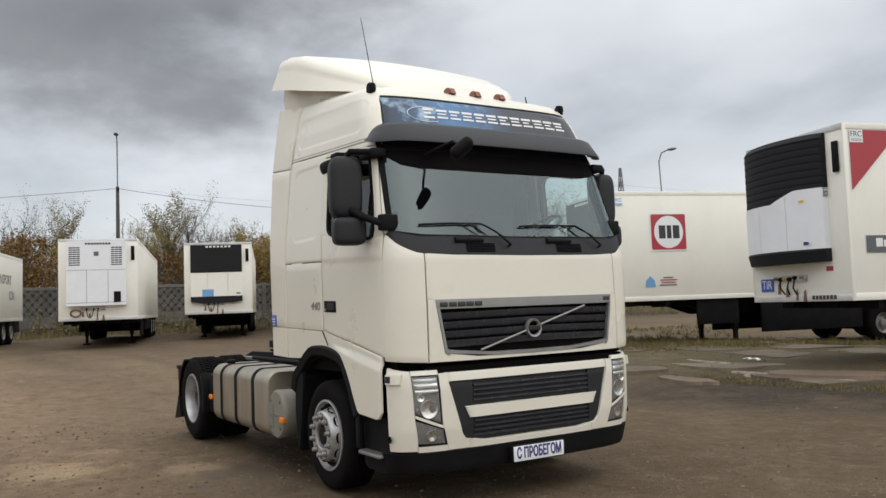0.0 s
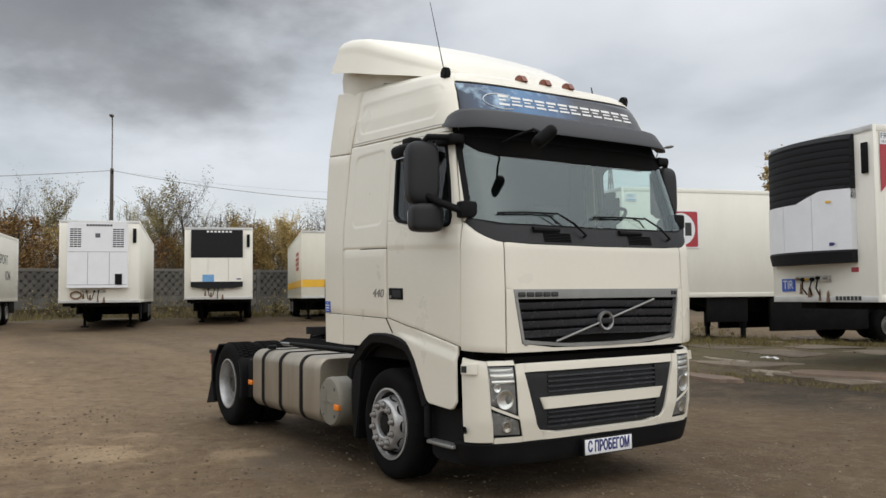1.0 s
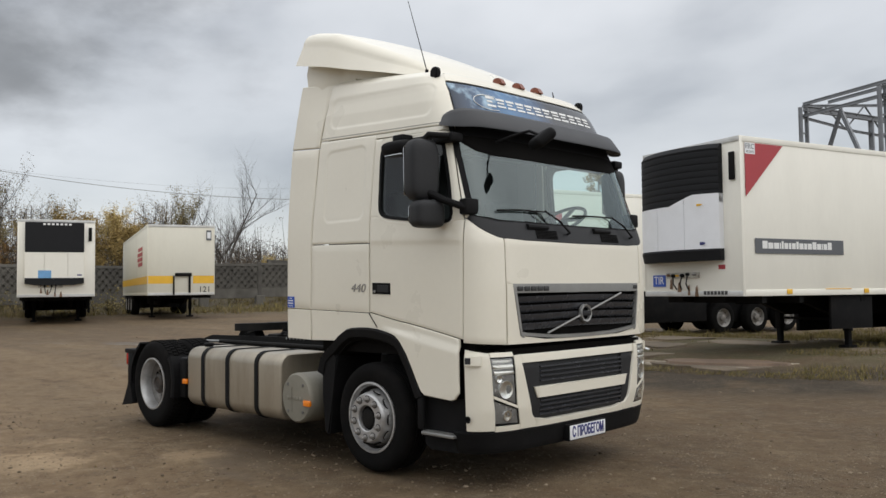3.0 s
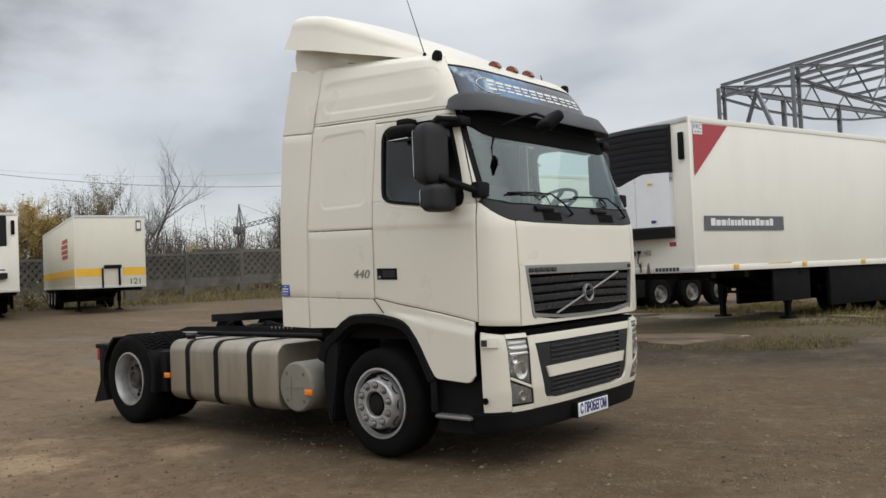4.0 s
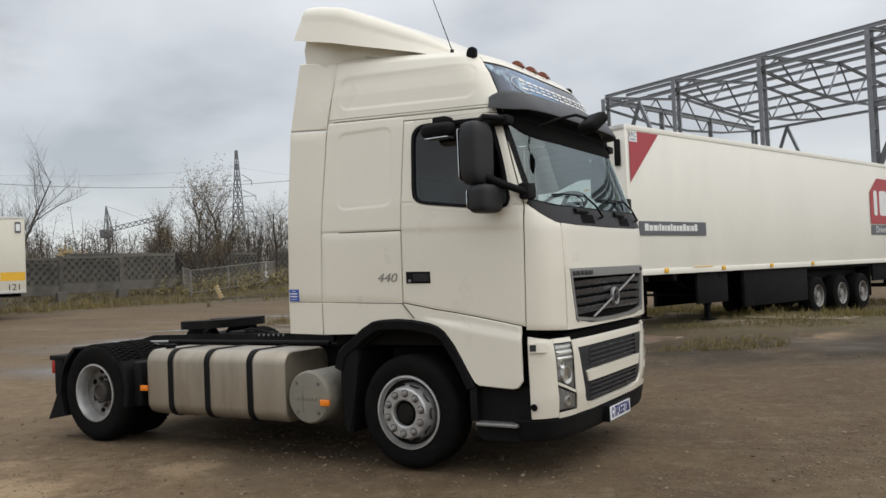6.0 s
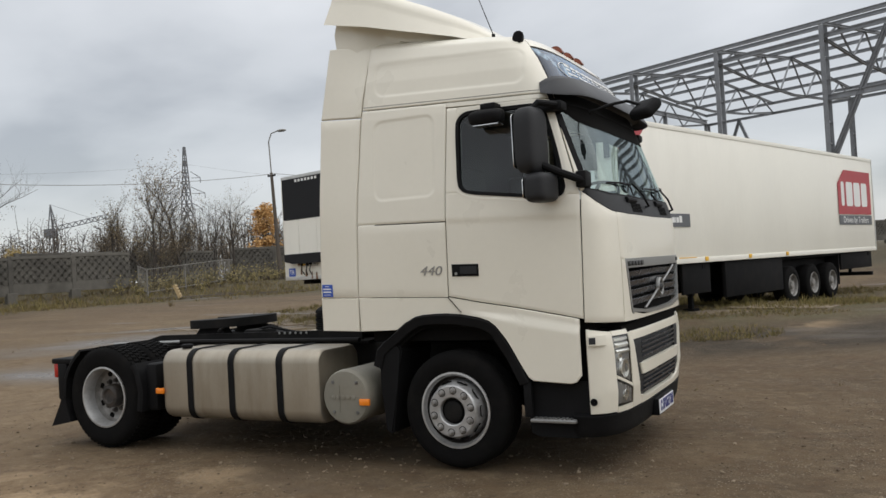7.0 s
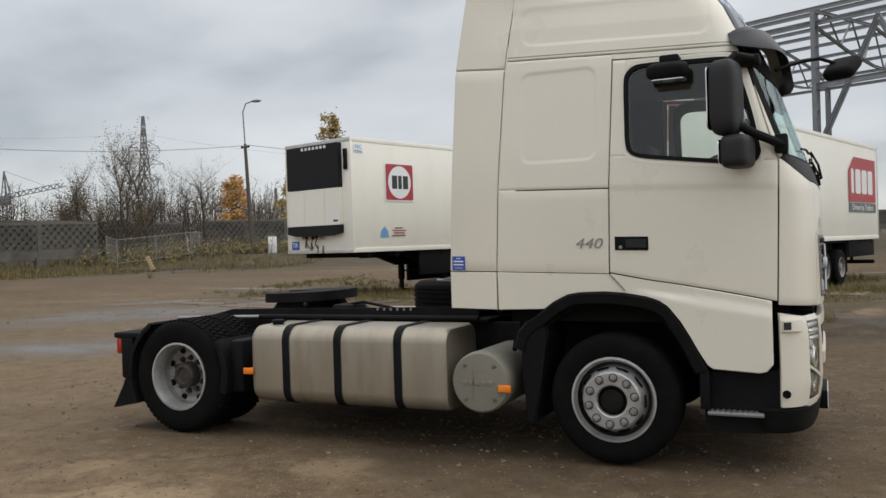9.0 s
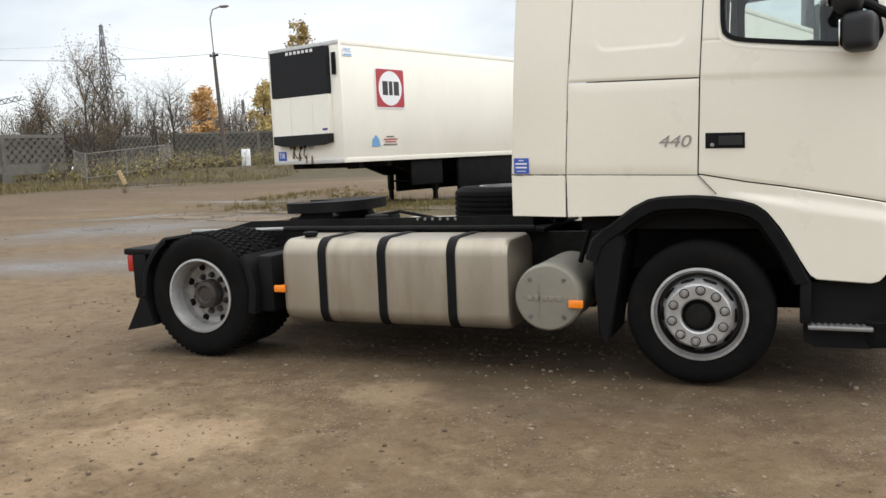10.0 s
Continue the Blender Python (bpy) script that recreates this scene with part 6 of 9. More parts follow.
    bm.faces.new(rings[0]); bm.faces.new(rings[-1][::-1])
    TK = part("fuel_tank", bm, M_TANK, T, "brushed aluminium fuel tank with four fields")
    secs = round_rect(-1.2435, -0.61, 0.2915, 0.9335, 0.125, 7)
    for x in (-2.640, -2.155, -1.622):
        bm = bmesh.new()
        a_, b_ = [(p[0], p[1]) for p in secs], [(-0.9275 + (p[0] + 0.9275) * 0.985, 0.6125 + (p[1] - 0.6125) * 0.985) for p in secs]
        n_ = len(a_)
        va = [[bm.verts.new((x + dx, q[0], q[1])) for q in ring] for dx, ring in ((-0.032, b_), (-0.032, a_), (0.032, a_), (0.032, b_))]
        for r0, r1 in zip(va, va[1:]):
            for i in range(n_):
                bm.faces.new((r0[i], r0[(i + 1) % n_], r1[(i + 1) % n_], r1[i]))
        part("tank_strap", bm, M_BLACK, TK, "black rubber-lined tank strap")
    bm = bmesh.new()
    lathe(bm, [(0.045, 0.0), (0.045, 0.02), (0.055, 0.025), (0.055, 0.045), (0.04, 0.052), (0.0005, 0.054)], (-2.83, -1.06, 0.915), axis="z", segs=20, close=False)
    part("filler_cap", bm, M_BLACK, TK)
    # exhaust canister
    bm = bmesh.new()
    lathe(bm, [(0.0005, -1.262), (0.150, -1.262), (0.208, -1.255), (0.222, -1.238), (0.225, -1.21), (0.222, -1.19), (0.222, -0.55), (0.20, -0.53), (0.0005, -0.53)], (-0.945, 0, 0.545), segs=48, close=False)
    CN = part("silencer_canister", bm, M_CAN, T, "dusty grey silencer canister")
    for k in range(4):
        a_ = radians(45 + 90 * k)
        bm = bmesh.new()
        lathe(bm, [(0.014, 0), (0.014, 0.008), (0.0005, 0.009)], (-0.945 + 0.16 * math.cos(a_), 0, 0.545 + 0.17 * math.sin(a_)), segs=10, close=False)
        for v in bm.verts:
            v.co.y = -1.258 - v.co.y
        part("cover_bolt", bm, M_NUT, CN)
    bm = bmesh.new()
    for k in range(5):
        box(bm, -1.075 + k * 0.048, -1.040 + k * 0.048, -1.266, -1.26, 0.525, 0.56, 0.002)
    box(bm, -1.0, -0.994, -1.266, -1.26, 0.42, 0.64); box(bm, -1.10, -0.80, -1.265, -1.261, 0.548, 0.552)
    part("cover_rib", bm, M_CAN, CN)
    for x, y, z in ((-3.01, -1.245, 0.555), (-0.75, -1.275, 0.512)):
        bm = bmesh.new()
        box(bm, x - 0.048, x + 0.048, y - 0.012, y + 0.012, z - 0.026, z + 0.026, 0.007)
        box(bm, x - 0.02, x + 0.02, y + 0.01, y + 0.08, z - 0.02, z + 0.02)
        part("side_marker", bm, M_ORANGE, T, "orange side marker lamp")
    # spare wheel lying flat behind the cab
    bm = bmesh.new()
    prof = [(0.26, 0.02), (0.30, 0.0), (0.42, 0.0), (0.465, 0.03)]
    for i in range(5):
        h0 = 0.06 + i * 0.04
        prof += [(0.475, h0), (0.462, h0 + 0.004), (0.462, h0 + 0.012), (0.475, h0 + 0.016)]
    prof += [(0.465, 0.265), (0.42, 0.295), (0.30, 0.295), (0.26, 0.275)]
    lathe(bm, prof, (-1.58, 0.06, 0.935), axis="z", segs=56, close=False)
    SW = part("spare_wheel", bm, M_TYRE, T, "spare tyre lying flat behind the cab")
    bm = bmesh.new()
    lathe(bm, [(0.265, 0.28), (0.272, 0.30), (0.255, 0.30), (0.245, 0.25), (0.20, 0.16), (0.12, 0.15), (0.0005, 0.15)], (-1.58, 0.06, 0.935), axis="z", segs=40, close=False)
    part("rim", bm, M_RIM, SW)
    # rear mudguards, flap and tail lamp
    for sg in (1, -1):
        pts = []
        for k in range(15):
            a_ = radians(28 + (160 - 28) * k / 14)
            pts.append(Vector((-3.76 + 0.545 * math.cos(a_), 0, 0.475 + 0.53 * math.sin(a_))))
        prof_f = [Vector((-3.26, 0, 0.36)), Vector((-3.235, 0, 0.55))] + pts[:2]
        prof_r = pts[10:] + [Vector((-4.285, 0, 0.58)), Vector((-4.30, 0, 0.45))]
        c = Vector((-3.76, 0, 0.475))
        for pr in (prof_f, prof_r):
            bm = bmesh.new()
            grid_solid(bm, [[Vector((p.x, sg * -1.275, p.z)), Vector((p.x, sg * -1.26, p.z)) + (p - c).normalized() * 0.02, Vector((p.x, sg * -0.6, p.z)) + (p - c).normalized() * 0.02] for p in pr],
                       [[Vector((p.x, sg * -1.275, p.z)) + (p - c).normalized() * -0.03, Vector((p.x, sg * -1.26, p.z)), Vector((p.x, sg * -0.6, p.z))] for p in pr])
            MG = part("rear_mudguard", bm, M_BLACK, T)
        bm = bmesh.new()
        box(bm, -3.24, -3.10, min(sg * -1.20, sg * -0.7), max(sg * -1.20, sg * -0.7), 0.36, 0.80, 0.03)
        part("battery_cover", bm, M_BLACK, T)
        bm = bmesh.new()
        prism(bm, [(-4.285, 0.47), (-4.33, 0.47), (-4.36, 0.40), (-4.49, 0.180), (-4.21, 0.232), (-4.25, 0.36)], sg * -1.275, sg * -0.62)
        part("mud_flap", bm, M_BLACK, MG)
        bm = bmesh.new()
        box(bm, -4.47, -4.41, min(sg * -1.24, sg * -0.7), max(sg * -1.24, sg * -0.7), 0.66, 0.80, 0.012)
        part("tail_lamp", bm, M_RED, MG, "red tail lamp")
        bm = bmesh.new()
        box(bm, -4.49, -4.18, min(sg * -1.25, sg * -0.5), max(sg * -1.25, sg * -0.5), 0.80, 0.85, 0.012)
        box(bm, -4.41, -4.27, min(sg * -1.25, sg * -0.6), max(sg * -1.25, sg * -0.6), 0.44, 0.81, 0.02)
        part("tail_bracket", bm, M_BLACK, MG)
    # --- wheels
    for sg in (-1, 1):
        wheel("front_wheel", T, 0.0, sg * 1.165, 0.452, 0.452, 0.283, 0.29, True, sg)
        wheel("rear_wheel", T, -3.75, sg * 1.255, 0.482, 0.482, 0.283, 0.28, False, sg)
        wheel("inner_rear_wheel", T, -3.75, sg * 0.915, 0.482, 0.482, 0.283, 0.28, False, sg)
    return T


build_tractor()

# ---- trailers ----
M_TRAILER = material("white_trailer_gelcoat", (0.85, 0.825, 0.735), 0.38, var=0.03, scale=0.8, fine=12, dirt=(0.55, 0.52, 0.45), dirt_amount=0.15, stretch=(1, 1, 0.35))
M_TRAILER_BEIGE = material("yellowed_trailer_gelcoat", (0.70, 0.675, 0.57), 0.42, var=0.04, scale=0.8, fine=12, dirt=(0.48, 0.43, 0.33), dirt_amount=0.25, stretch=(1, 1, 0.35))
M_TRAILER_TRIM = material("pale_aluminium_trim", (0.60, 0.60, 0.58), 0.42, metal=0.35, var=0.08, scale=4, dirt=(0.3, 0.27, 0.22), dirt_amount=0.3)
M_UNIT_WHITE = material("white_cooling_unit", (0.80, 0.81, 0.83), 0.32, var=0.03, scale=2, dirt=(0.5, 0.48, 0.42), dirt_amount=0.15)
M_UNIT_BLACK = material("black_louvre_plastic", (0.009, 0.0095, 0.011), 0.7, var=0.25, scale=5, spec=0.3)
M_SKIRT = material("black_trailer_chassis", (0.0065, 0.0065, 0.007), 0.8, var=0.3, scale=4, dirt=(0.035, 0.03, 0.025), dirt_amount=0.25, spec=0.14)
M_RED_INK = material("red_print", (0.40, 0.035, 0.045), 0.45, var=0.05)
M_DGREY_INK = material("slate_print", (0.10, 0.105, 0.115), 0.45, var=0.06)
M_YELLOW_INK = material("yellow_stripe", (0.80, 0.46, 0.035), 0.45, var=0.06)
M_LBLUE_INK = material("light_blue_print", (0.16, 0.36, 0.62), 0.45, var=0.1)
M_GRIMY_PLATE = material("grimy_white_plate", (0.55, 0.53, 0.47), 0.5, var=0.12, scale=5, dirt=(0.14, 0.09, 0.055), dirt_amount=0.9)
M_RUST = material("rusty_steel", (0.20, 0.12, 0.07), 0.75, var=0.3, scale=9)


def trailer_wheel(parent, x, y, out):
    w = new("trailer_wheel"); w.parent = parent; w.matrix_basis = pose(x, y, 0.50)
    bm = bmesh.new()
    lathe(bm, [(r, out * h) for r, h in ((0.27, -0.02), (0.30, 0.0), (0.44, 0.0), (0.485, -0.03), (0.50, -0.07), (0.50, -0.30), (0.46, -0.36), (0.28, -0.35))], (0, 0, 0), segs=32, close=False)
    part("tyre", bm, M_TYRE, w)
    bm = bmesh.new()
    lathe(bm, [(r, out * h) for r, h in ((0.285, 0.0), (0.28, 0.012), (0.262, 0.0), (0.25, -0.06), (0.20, -0.10), (0.17, -0.085), (0.11, -0.08), (0.10, -0.01), (0.06, 0.0), (0.001, 0.0))], (0, 0, 0), segs=28, close=False)
    rim = part("rim", bm, M_RIM_GRIME_SHADE, w)
    # rim holes as flat discs, the darkness of the openings in their colour
    bm = bmesh.new()
    for i in range(8):
        a = 2 * math.pi * i / 8
        lathe(bm, [(0.024, out * 0.004), (0.001, out * 0.005)], (0.222 * math.cos(a), out * -0.082, 0.222 * math.sin(a)), segs=8, close=False)
    tagged(part("rim_holes", bm, M_VOID, rim), kind="stuff")
    return w


def flat(parent, name, mat, side_y, x0, x1, z0, z1, out, depth=0.004, r=0.0, label=""):
    """A printed field on the long side of a trailer."""
    bm = bmesh.new()
    if r:
        prism(bm, round_rect(x0, x1, z0, z1, r), side_y, side_y + out * depth)
    else:
        box(bm, x0, x1, min(side_y, side_y + out * depth), max(side_y, side_y + out * depth), z0, z1)
    return part(name, bm, mat, parent, label)


def on_front(parent, name, mat, y0, y1, z0, z1, x=0.0, depth=0.004, r=0.0, label=""):
    bm = bmesh.new()
    if r:
        prism(bm, round_rect(y0, y1, z0, z1, r), x - depth, x, "x")
    else:
        box(bm, x - depth, x, y0, y1, z0, z1)
    return part(name, bm, mat, parent, label)


def reefer(name_label, m, z0, z1, unit, white=M_TRAILER, leg_z=0.0, W=2.5, L=13.4, wheels=(8.3, 9.8, 11.2), skirt=True, leg_x=3.42):
    """A refrigerated box trailer: x runs back from its front wall, z up from the ground."""
    T = thing("refrigerated_trailer", m, name_label, "trailer", group="parked trailers")
    h = W / 2
    bm = bmesh.new()
    box(bm, 0, L, -h, h, z0, z1, 0.012)
    B = part("box_body", bm, white, T)
    # edge profiles
    for y in (-h, h):
        for zz, hh in ((z1 - 0.05, 0.10), (z0 + 0.055, 0.11)):
            bm = bmesh.new()
            box(bm, -0.006, L + 0.006, y - 0.012, y + 0.012, zz - hh / 2, zz + hh / 2 + 0.004, 0.006)
            part("edge_profile", bm, white, B)
        bm = bmesh.new()
        box(bm, -0.012, 0.05, y - 0.014, y + 0.014, z0, z1 + 0.006, 0.006)
        part("corner_post", bm, white, B)
        bm = bmesh.new()
        box(bm, L - 0.06, L + 0.012, y - 0.014, y + 0.014, z0, z1 + 0.006, 0.006)
        part("corner_post", bm, M_TRAILER_TRIM, B)
    bm = bmesh.new()
    box(bm, -0.014, 0.0, -h, h, z1 - 0.09, z1 + 0.006, 0.004)
    part("front_frame", bm, M_TRAILER_TRIM, B)
    bm = bmesh.new()
    box(bm, -0.014, 0.0, -h, h, z0, z0 + 0.10, 0.004)
    part("front_frame", bm, M_TRAILER_TRIM, B)
    # chassis
    C = new("trailer_chassis"); C.parent = T
    for y in (-0.55, 0.55):
        bm = bmesh.new()
        prism(bm, [(0.25, z0 - 0.10), (0.25, z0), (L - 0.1, z0), (L - 0.1, z0 - 0.38), (3.3, z0 - 0.42), (2.5, z0 - 0.16)], y - 0.06, y + 0.06)
        part("chassis_rail", bm, M_SKIRT, C)
    for x in (0.6, 1.6, 3.4, 5.0, 6.6, L - 0.6):
        bm = bmesh.new()
        box(bm, x - 0.06, x + 0.06, -h + 0.06, h - 0.06, z0 - 0.13, z0)
        part("cross_bearer", bm, M_SKIRT, C)
    bm = bmesh.new()
    box(bm, L - 0.25, L - 0.12, -h + 0.1, h - 0.1, 0.48, 0.60, 0.02)
    for y in (-0.5, 0.5):
        box(bm, L - 0.28, L - 0.2, y - 0.04, y + 0.04, 0.55, z0 - 0.3)
    part("underrun_bar", bm, M_SKIRT, T)
    if skirt:
        for y in (-h + 0.10, h - 0.10):
            bm = bmesh.new()
            box(bm, 4.4, 7.62, y - 0.05, y + 0.05, 0.42, z0 - 0.02, 0.02)
            part("side_skirt", bm, M_SKIRT, T)
        for y in (-h + 0.10, h - 0.10):
            for xa, xb, dz in ((2.45, 3.7, 0.66 if y < 0 else 0.2), (11.9, L - 0.3, 0.5)):
                bm = bmesh.new()
                box(bm, xa, xb, y - 0.03, y + 0.03, z0 - dz, z0 - 0.02, 0.01)
                part("side_rail", bm, M_SKIRT, T)
    foot = m @ Vector((leg_x, 0, 0))
    leg_z = lift(foot.x, foot.y) - m.translation.z - 0.02
    for y in (-0.82, 0.82):
        bm = bmesh.new()
        box(bm, leg_x - 0.07, leg_x + 0.07, y - 0.07, y + 0.07, 0.35 + leg_z, z0 - 0.1, 0.01)
        box(bm, leg_x - 0.05, leg_x + 0.05, y - 0.05, y + 0.05, 0.05 + leg_z, 0.4 + leg_z)
        prism(bm, [(leg_x - 0.17, leg_z), (leg_x + 0.17, leg_z), (leg_x + 0.13, 0.07 + leg_z), (leg_x - 0.13, 0.07 + leg_z)], y - 0.13, y + 0.13)
        part("landing_leg", bm, M_SKIRT, T)
    bm = bmesh.new()
    tube(bm, [(leg_x, -0.82, 0.75), (leg_x, 0.82, 0.75)], 0.03, 6)
    part("leg_brace", bm, M_SKIRT, T)
    # dark box added between the wheels to block light beneath the trailer
    bm = bmesh.new()
    box(bm, wheels[0] - 0.55, wheels[-1] + 0.55, -h + 0.40, h - 0.40, 0.34, z0 - 0.1, 0.03)
    part("underside_light_block", bm, M_SKIRT, T)
    for x in wheels:
        for out in (-1, 1):
            trailer_wheel(T, x, out * (h - 0.02), out)
        bm = bmesh.new()
        tube(bm, [(x, -h + 0.3, 0.5), (x, h - 0.3, 0.5)], 0.07, 8)
        part("axle", bm, M_SKIRT, T)
    for out in (-1, 1):
        bm = bmesh.new()
        box(bm, wheels[0] - 0.6, wheels[-1] + 0.7, min(out * (h - 0.1), out * (h - 0.45)), max(out * (h - 0.1), out * (h - 0.45)), z0 - 0.07, z0 - 0.02)
        box(bm, wheels[-1] + 0.62, wheels[-1] + 0.66, min(out * (h - 0.05), out * (h - 0.45)), max(out * (h - 0.05), out * (h - 0.45)), 0.35, z0 - 0.05)
        part("wheel_cover", bm, M_SKIRT, T)
    # front wall gear: grab rail, lamps, couplings
    if unit != "plain":
        bm = bmesh.new()
        box(bm, -0.06, -0.01, -h + 0.10, -h + 0.22, z1 - 0.78, z1 - 0.27, 0.015)
        part("gauge_case", bm, M_BLACK, T)
        bm = bmesh.new()
        box(bm, -0.05, 0.0, -0.22, 0.62, z0 + 0.35, z0 + 0.46, 0.01)
        rail = part("coupling_plate", bm, M_GRIMY_PLATE, T, "grimy pale coupling plate")
        for k, (yy, zz, rr, mm_) in enumerate(((-0.15, 0.41, 0.022, M_SILVER), (0.02, 0.42, 0.03, M_CHASSIS), (0.16, 0.40, 0.036, M_CHASSIS), (0.29, 0.40, 0.022, M_YELLOW_INK), (0.40, 0.40, 0.036, M_CHASSIS), (0.53, 0.41, 0.026, M_RUST))):
            bm = bmesh.new()
            lathe(bm, [(rr, 0.0), (rr, -0.05), (rr * 0.6, -0.07), (0.001, -0.07)], (-0.05, yy, z0 + zz), axis="x", segs=12, close=False)
            part("air_coupling", bm, mm_, rail)
        for ya, yb_ in ((0.02, 0.06), (0.16, 0.24), (0.40, 0.36)):
            bm = bmesh.new()
            tube(bm, [(-0.08, ya, z0 + 0.40), (-0.10, (ya + yb_) / 2, z0 + 0.24), (-0.02, yb_, z0 + 0.13)], 0.014, 6)
            part("coupling_hose", bm, M_BLACK, T)
        for yy, w_, zz in ((0.30, 0.05, 0.08), (0.05, 0.035, 0.02), (-0.15, 0.05, 0.0), (0.52, 0.04, 0.14)):
            bm = bmesh.new()
            prism(bm, [(yy - w_, z0 + zz), (yy + w_, z0 + zz), (yy + w_ * 0.5, z0 + zz + 0.17), (yy - w_ * 0.3, z0 + zz + 0.21)], -0.018, -0.015, "x")
            part("rust_streak", bm, M_RUST, T)
    if unit == "domed":
        y0, y1 = -0.84, 1.20
        zt, zm, zb, zl = z1 - 0.07, z1 - 1.165, z0 + 0.875, z0 + 0.66
        def bow(y, k=1.0):
            q = (y - y0) / (y1 - y0)
            return -(0.10 + 0.30 * math.sin(math.pi * min(1, max(0, q))) ** 0.7 * k)
        U = new("cooling_unit"); U.parent = T; U["label"] = "cooling unit with black louvred top and white lower doors"
        n = 9
        for k in range(n):
            a, b = zm + (zt - zm) * k / n, zm + (zt - zm) * (k + 0.95) / n
            ys = [y0 + (y1 - y0) * i / 16 for i in range(17)]
            top = 0.06 if k == n - 1 else 0.0
            bm = bmesh.new()
            grid_solid(bm, [[Vector((bow(y), y, a)), Vector((bow(y) - 0.008, y, a + 0.03)), Vector((bow(y) + top, y, b))] for y in ys],
                       [[Vector((0, y, a)), Vector((0, y, a + 0.03)), Vector((0, y, b))] for y in ys])
            part("louvre", bm, M_UNIT_BLACK, U)
        bm = bmesh.new()
        ys = [y0 + 0.02 + (y1 - y0 - 0.04) * i / 16 for i in range(17)]
        grid_solid(bm, [[Vector((bow(y) + 0.03, y, zm)), Vector((bow(y) + 0.03, y, zt - 0.05))] for y in ys], [[Vector((0, y, zm)), Vector((0, y, zt - 0.05))] for y in ys])
        part("unit_core", bm, M_VOID, U)
        for a, b in ((0.0, 0.30), (0.305, 0.635), (0.64, 1.0)):
            ys = [y0 + (y1 - y0) * (a + (b - a) * i / 10) for i in range(11)]
            bm = bmesh.new()
            rise = lambda y: zm + (0.20 if (y - y0) / (y1 - y0) < 0.22 else 0.20 * max(0, 1 - ((y - y0) / (y1 - y0) - 0.22) / 0.25)) * (1 if a < 0.5 else 0) * 0.9 - 0.012
            grid_solid(bm, [[Vector((bow(y) - 0.012, y, zb)), Vector((bow(y) - 0.012, y, (zb + rise(y)) / 2)), Vector((bow(y) - 0.014, y, rise(y)))] for y in ys],
                       [[Vector((0, y, zb)), Vector((0, y, (zb + rise(y)) / 2)), Vector((0, y, rise(y)))] for y in ys])
            part("unit_door", bm, M_UNIT_WHITE, U)
        bm = bmesh.new()
        ys = [y0 + (y1 - y0) * i / 16 for i in range(17)]
        grid_solid(bm, [[Vector((bow(y) + 0.02, y, zl)), Vector((bow(y) - 0.03, y, zb - 0.03)), Vector((bow(y), y, zb))] for y in ys], [[Vector((0, y, zl)), Vector((0, y, zb - 0.03)), Vector((0, y, zb))] for y in ys])
        part("unit_bumper", bm, M_UNIT_BLACK, U)
        bm = bmesh.new()
        lathe(bm, [(1.0, 0.0), (0.9, -0.008), (0.001, -0.008)], (0, 0, 0), axis="x", segs=20, close=False)
        bm.transform(Matrix.Translation((bow(-0.55) - 0.014, -0.55, zb + 0.10)) @ Matrix.Diagonal((1, 0.10, 0.03, 1)))
        part("oval_badge", bm, M_NAVY_INK, U)
        bm = bmesh.new()
        lathe(bm, [(1.0, 0.0), (0.95, -0.006), (0.001, -0.006)], (0, 0, 0), axis="x", segs=20, close=False)
        bm.transform(Matrix.Translation((bow(-0.5) - 0.015, -0.50, zm - 0.03)) @ Matrix.Diagonal((1, 0.11, 0.02, 1)))
        part("swoosh_badge", bm, M_YELLOW_INK, U)
    elif unit == "flush":
        y0, y1 = -0.93, 1.06
        U = new("cooling_unit"); U.parent = T; U["label"] = "flush cooling unit with a black glass top"
        bm = bmesh.new(); prism(bm, round_rect(y0, y1, z1 - 1.20, z1 - 0.10, 0.03), -0.13, 0.0, "x"); part("black_panel", bm, M_UNIT_BLACK, U)
        for k in range(7):
            yy = 0.42 - k * 0.145
            on_front(U, "lettering_bar", M_WHITE_INK, yy - 0.045, yy + 0.045, z1 - 0.205, z1 - 0.135, -0.13)
        for a, b in ((y0, y0 + 0.55), (y0 + 0.56, y0 + 1.33), (y0 + 1.34, y1)):
            bm = bmesh.new(); prism(bm, round_rect(a, b, z0 + 0.70, z1 - 1.21, 0.02), -0.12, 0.0, "x"); part("unit_door", bm, white, U)
        bm = bmesh.new(); prism(bm, [(y0, z0 + 0.70), (y1, z0 + 0.70), (y1, z0 + 0.50), (y1 - 0.35, z0 + 0.44), (y0 + 0.35, z0 + 0.44), (y0, z0 + 0.50)], -0.16, 0.0, "x")
        part("unit_bumper", bm, M_UNIT_BLACK, U)
        on_front(U, "oval_badge", M_NAVY_INK, y0 + 0.07, y0 + 0.24, z0 + 0.78, z0 + 0.83, -0.12, 0.005, 0.02)
    elif unit == "louvred":
        U = new("cooling_unit"); U.parent = T; U["label"] = "white cooling unit with black air slots"
        bm = bmesh.new(); prism(bm, round_rect(-0.93, 1.02, z0 + 0.52, z1 - 0.10, 0.03), -0.26, 0.0, "x"); part("unit_case", bm, M_UNIT_WHITE, U)
        for c in (-0.62, 0.76):
            for i in range(9):
                for j in range(3):
                    on_front(U, "air_slot", M_VOID, c - 0.18 + j * 0.125, c - 0.07 + j * 0.125, z1 - 0.95 + i * 0.075, z1 - 0.91 + i * 0.075, -0.26, 0.003)
        on_front(U, "unit_emblem", M_DGREY_INK, -0.03, 0.13, z1 - 0.62, z1 - 0.47, -0.26)
